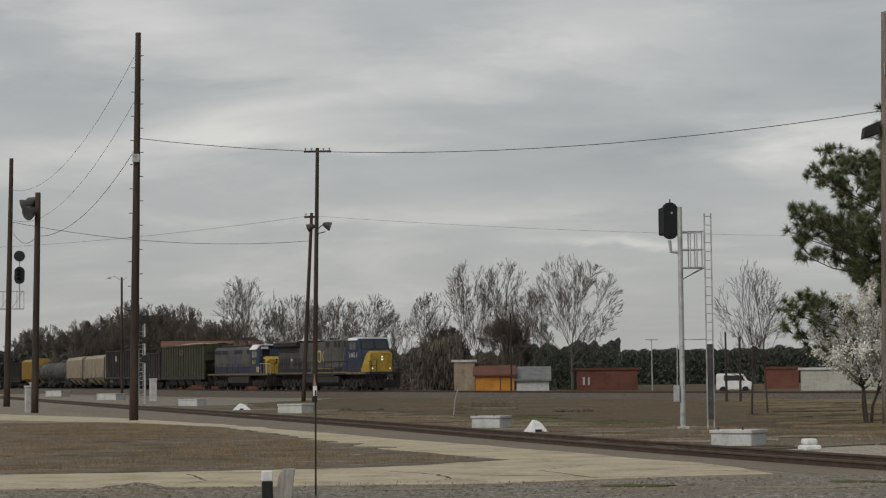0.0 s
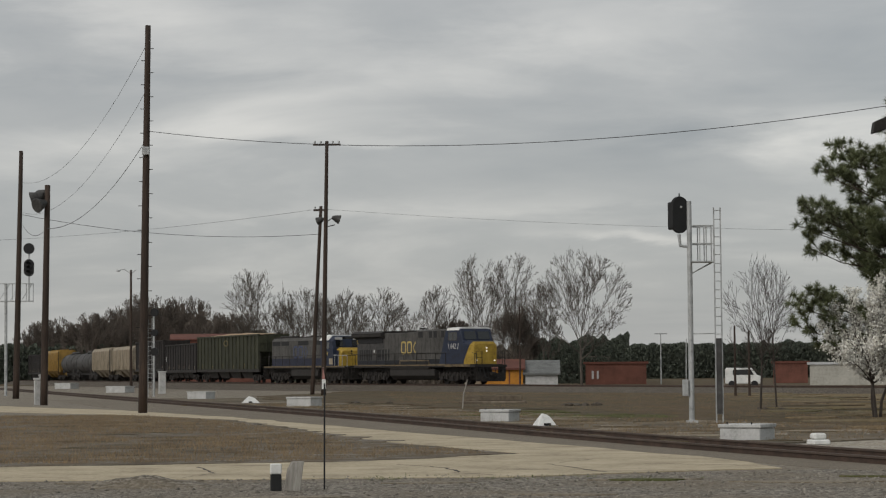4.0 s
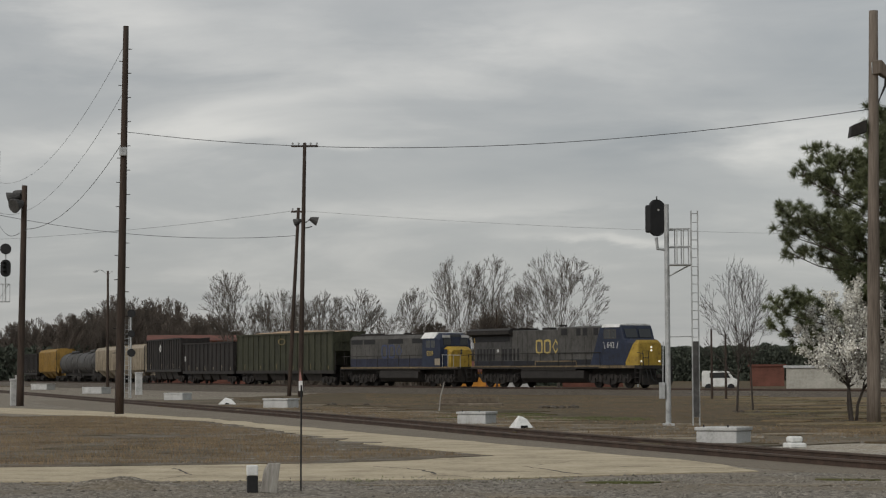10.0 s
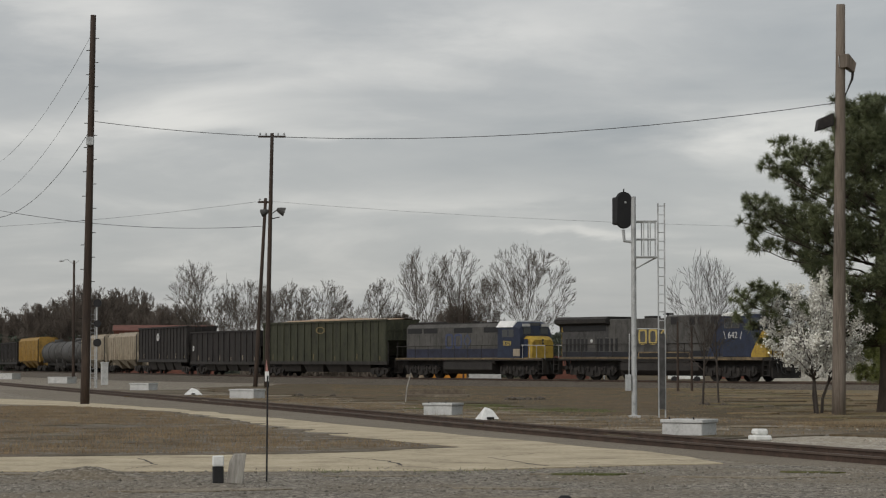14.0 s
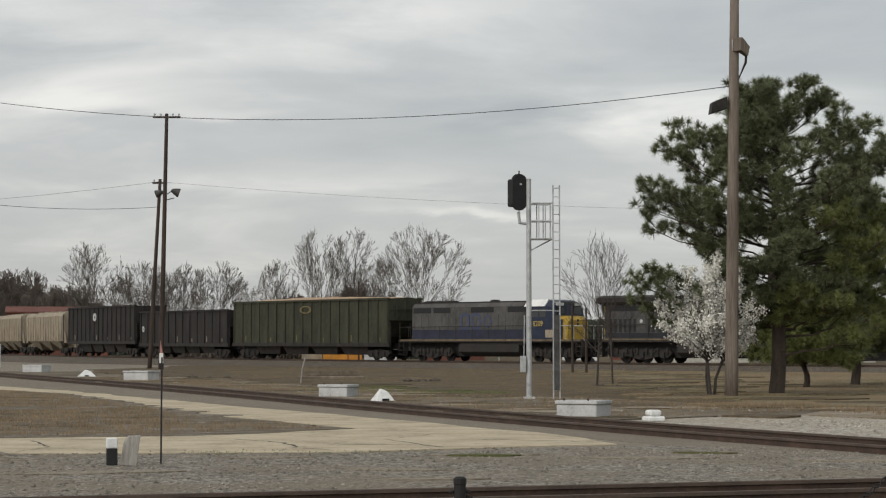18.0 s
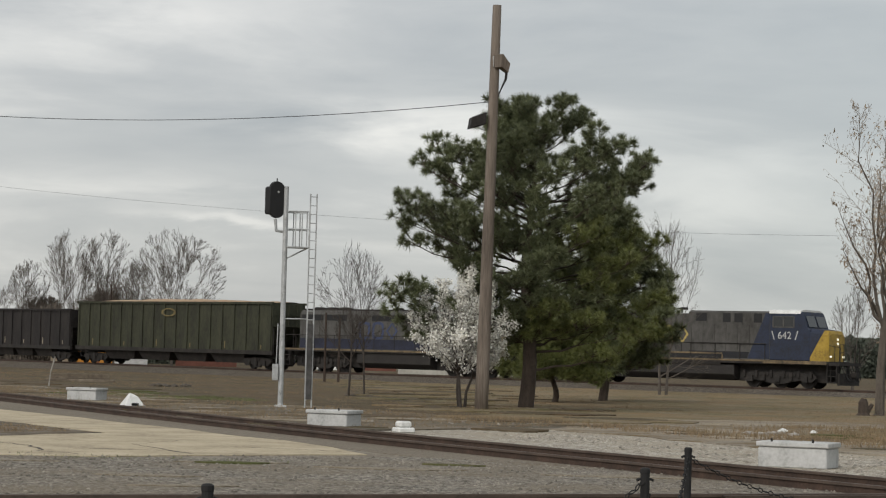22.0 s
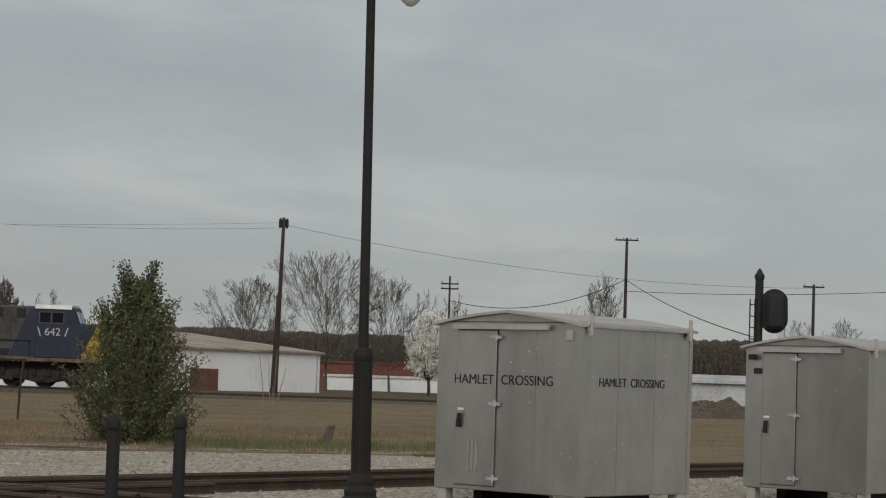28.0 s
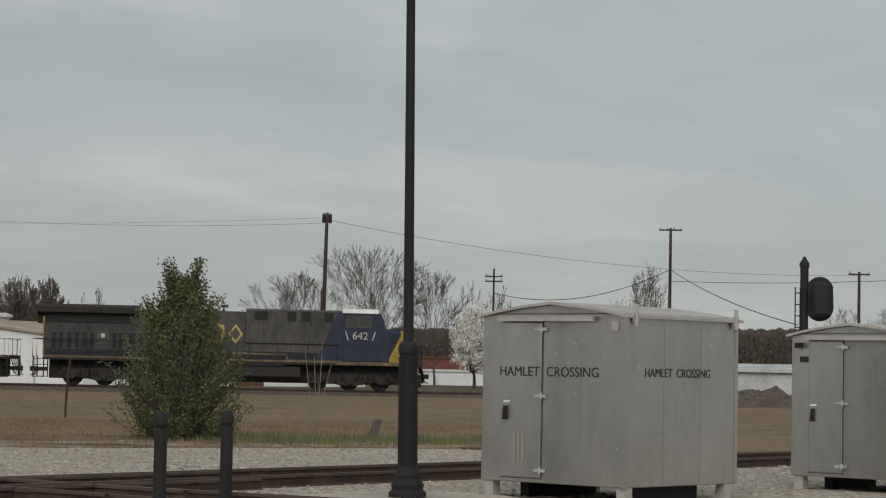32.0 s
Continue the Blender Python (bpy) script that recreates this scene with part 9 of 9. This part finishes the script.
def leafy_shrub(x, y, height, seed, label, outline, tops, shoots, leaf, size):
    """Evergreen shrub of upright shoots, each with leaf bunches along its outer part."""
    rnd = random.Random(seed)
    t = thing("shrub", pose(x, y, 0), label, "shrub")
    wood, vs, fs = Wood(), [], []
    for k in range(shoots):
        if k < len(tops) * 14:
            tx, tz, tw = tops[k % len(tops)]
            goal = Vector((tx + rnd.gauss(0, tw), rnd.gauss(0, tw), tz - abs(rnd.gauss(0, 0.28))))
        else:
            s = rnd.random() ** 0.85 * 0.84
            a = rnd.uniform(0, 6.2832)
            rad = along(outline, s) * math.sqrt(rnd.uniform(0.25, 1.0)) * rnd.uniform(0.85, 1.08)
            goal = Vector((math.cos(a) * rad, math.sin(a) * rad, height * (0.06 + s)))
        p = Vector((rnd.gauss(0, 0.12), rnd.gauss(0, 0.12), 0.0))
        inner = Vector((goal.x * 0.62, goal.y * 0.62, max(0.1, goal.z - rnd.uniform(0.5, 0.9))))
        wood.stick(p, inner, 0.022, 0.013, 4)
        wood.stick(inner, goal, 0.012, 0.005, 3)
        axis = (goal - inner).normalized()
        for j in range(52):
            f = rnd.uniform(-0.35, 1.0)
            c = inner.lerp(goal, f) + Vector((rnd.gauss(0, 0.055), rnd.gauss(0, 0.055), rnd.gauss(0, 0.04)))
            d = (axis * 0.6 + Vector((rnd.gauss(0, 0.7), rnd.gauss(0, 0.7), rnd.gauss(0.35, 0.5)))).normalized()
            for _ in range(2):
                leaf_at(vs, fs, rnd, c, (d + Vector((rnd.gauss(0, 0.5), rnd.gauss(0, 0.5), rnd.gauss(0, 0.4)))).normalized(), size)
    for nm, v, f, mt in (("stem", wood.v, wood.f, M_BARK), ("crown", vs, fs, leaf)):
        ob = new(nm, raw_mesh(nm, v, f, mt))
        ob.parent = t
    return t


leafy_shrub(24.55, 42.35, 3.95, 70, "tall waxy green evergreen shrub with pale leaf edges", [(0, 1.5), (0.12, 1.8), (0.3, 1.75), (0.5, 1.4), (0.66, 0.9), (0.74, 0.5), (0.84, 0.1)], [(-0.36, 3.85, 0.09), (0.36, 3.95, 0.1), (-0.85, 3.1, 0.12), (0.85, 3.2, 0.12), (0.05, 2.95, 0.15), (-0.42, 3.45, 0.14), (0.45, 3.5, 0.14)], 430, M_LEAF, 0.062)

BLOOM = dict(group="white blossoming trees", name="blossom_tree", material=M_TWIGDARK, bark=M_TWIGDARK)
fan_tree(14.0, 75.4, 4.95, 3.75, 80, "small pear tree in full white blossom", None, 3, 0.3, 0.075, 0.007, 20, 9, 0.12, 0.17, 0.22, blossom=(0.085, 5, 1.3), subs=4, **BLOOM)
fan_tree(*at(37.5, 195), 7.6, 4.6, 81, "white blossoming tree beyond the tracks", None, 1, 0.2, 0.12, 0.015, 16, 8, 0.15, 0.3, 0.22, blossom=(0.17, 4, 1.0), subs=3, **BLOOM)
fan_tree(*at(38.1, 232), 10.6, 5.0, 82, "white blossoming tree behind the equipment house", None, 2, 0.2, 0.15, 0.02, 14, 5, 0.15, 0.4, 0.2, blossom=(0.16, 1, 5.0), subs=3, **BLOOM)


def far_woods(name, az0, az1, d, el0, el1, n, seed, material, label, wide, tall, jag=0.35):
    """A band of distant trees: a great many small leaf or twig shreds heaped to uneven tops."""
    gen = np.random.default_rng(seed)
    az = gen.uniform(az0, az1, n)
    dd = d + gen.uniform(0, 40, n)
    knots = np.linspace(az0 - 0.1, az1 + 0.1, int((az1 - az0) * 16) + 4)
    bumps = np.array([noise.noise((q * 2.2, seed, 0)) * 0.55 + noise.noise((q * 6.5, seed, 2)) * 0.5 for q in knots])
    crest = el0 + (el1 - el0) * (az - az0) / (az1 - az0) + jag * np.interp(az, knots, bumps)
    z = (1.65 + dd * np.tan(np.radians(crest))) * (1 - gen.random(n) ** 1.7) + tall * 0.3
    x, y = dd * np.sin(np.radians(az)), dd * np.cos(np.radians(az))
    v = np.empty((n, 3, 3))
    for k, (sx, sz) in enumerate(((-0.6, -0.5), (0.6, -0.35), (0.0, 0.9))):
        v[:, k, 0] = x + gen.normal(0, wide * 0.45, n) + sx * wide
        v[:, k, 1] = y + gen.normal(0, wide, n)
        v[:, k, 2] = np.maximum(0, z + gen.normal(0, tall * 0.35, n) + sz * tall)
    ob = new(name, raw_mesh(name, v.reshape(-1, 3).tolist(), np.arange(n * 3).reshape(-1, 3).tolist(), material))
    return tagged(ob, label, "woods", kind="stuff")


far_woods("far_woods", 3.8, 10.5, 420, 0.6, 0.64, 70000, 1, M_FARWOOD, "distant dark green treeline", 0.22, 0.28, 0.16)
far_woods("far_woods", -12.5, -4, 420, 0.7, 0.65, 60000, 2, M_FARWOOD, "distant dark treeline behind the yard", 0.27, 0.34, 0.2)
far_woods("far_woods", -4, 3.6, 300, 0.75, 0.5, 60000, 3, M_FARBROWN, "brown undergrowth behind the main line", 0.12, 0.3, 0.3)
far_woods("far_woods", 2.0, 4.4, 285, 0.75, 0.85, 45000, 11, M_FARWOOD, "dark evergreen bushes behind the brick building", 0.13, 0.16, 0.4)
far_woods("far_woods", 10, 24, 420, 0.75, 0.75, 90000, 4, M_FARWOOD, "distant treeline behind the pine", 0.28, 0.33, 0.2)
far_woods("far_woods", 23.2, 27.4, 255, 1.4, 1.3, 60000, 5, M_FARWOOD, "dark evergreen trees behind the warehouse", 0.13, 0.2, 0.5)
far_woods("far_woods", 22.4, 27.4, 250, 1.1, 1.1, 40000, 12, M_FARBROWN, "brown brush behind the warehouse", 0.1, 0.26, 0.3)
far_woods("far_woods", 27.2, 33, 400, 0.95, 1.0, 40000, 6, M_FARBROWN, "distant brown woods behind the warehouse", 0.3, 0.42, 0.2)
far_woods("far_woods", 31, 41, 380, 1.0, 0.95, 90000, 7, M_FARBROWN, "distant brown winter woods", 0.13, 0.3, 0.12)
far_woods("far_woods", 40, 49.5, 330, 1.12, 1.12, 100000, 8, M_FARBROWN, "distant brown winter woods", 0.11, 0.26, 0.18)
far_woods("far_woods", 31, 49.5, 460, 0.95, 1.0, 110000, 9, M_FARWOOD, "distant dark treeline", 0.2, 0.3, 0.14)
# scrub at the edge of the main line
far_woods("scrub", -0.9, 0.4, 236, 0.5, 1.1, 14000, 10, M_FARBROWN, "tangle of brown vines and scrub", 0.1, 0.45, 0.5)
far_woods("far_woods", -10.8, -7.4, 445, 0.8, 1.62, 36000, 13, M_FARBROWN, "dense brown winter thicket behind the train", 0.16, 0.42, 0.45)
far_woods("far_woods", -7.4, -4.6, 445, 1.62, 0.9, 32000, 14, M_FARBROWN, "dense brown winter thicket behind the train", 0.16, 0.42, 0.45)


# ---- what moves ----
def front_at(t):
    """Metres along the main line of the leading coupler at t seconds: slowing gently."""
    return -52.905 + 4.18146 * t - 0.0078734 * t * t


def vehicle_pose(s, near, far):
    """A vehicle whose front is at s and whose trucks stand near and far metres behind it."""
    (xa, ya, _), (xb, yb, _) = on_main(s - near), on_main(s - far)
    za, zb = rail_z(s - near), rail_z(s - far)
    d = Vector((xa - xb, ya - yb, za - zb)).normalized()
    p = Vector((xa, ya, za)) + d * near
    return pose(p.x, p.y, p.z, 0, -math.degrees(math.asin(d.z)), math.degrees(math.atan2(d.y, d.x)))


def motions():
    for car, start, length, near, far in TRAIN:
        walk(car, [(float(t), vehicle_pose(front_at(t) + start, near, far)) for t in range(0, 33, 2)])
    step = 0.2
    for w, r, xa in WHEELS:
        here = w.location.copy()
        walk(w, [(k * step, pose(*here, 0, math.degrees((front_at(k * step) - front_at(0)) / r), 0)) for k in range(161)])


motions()
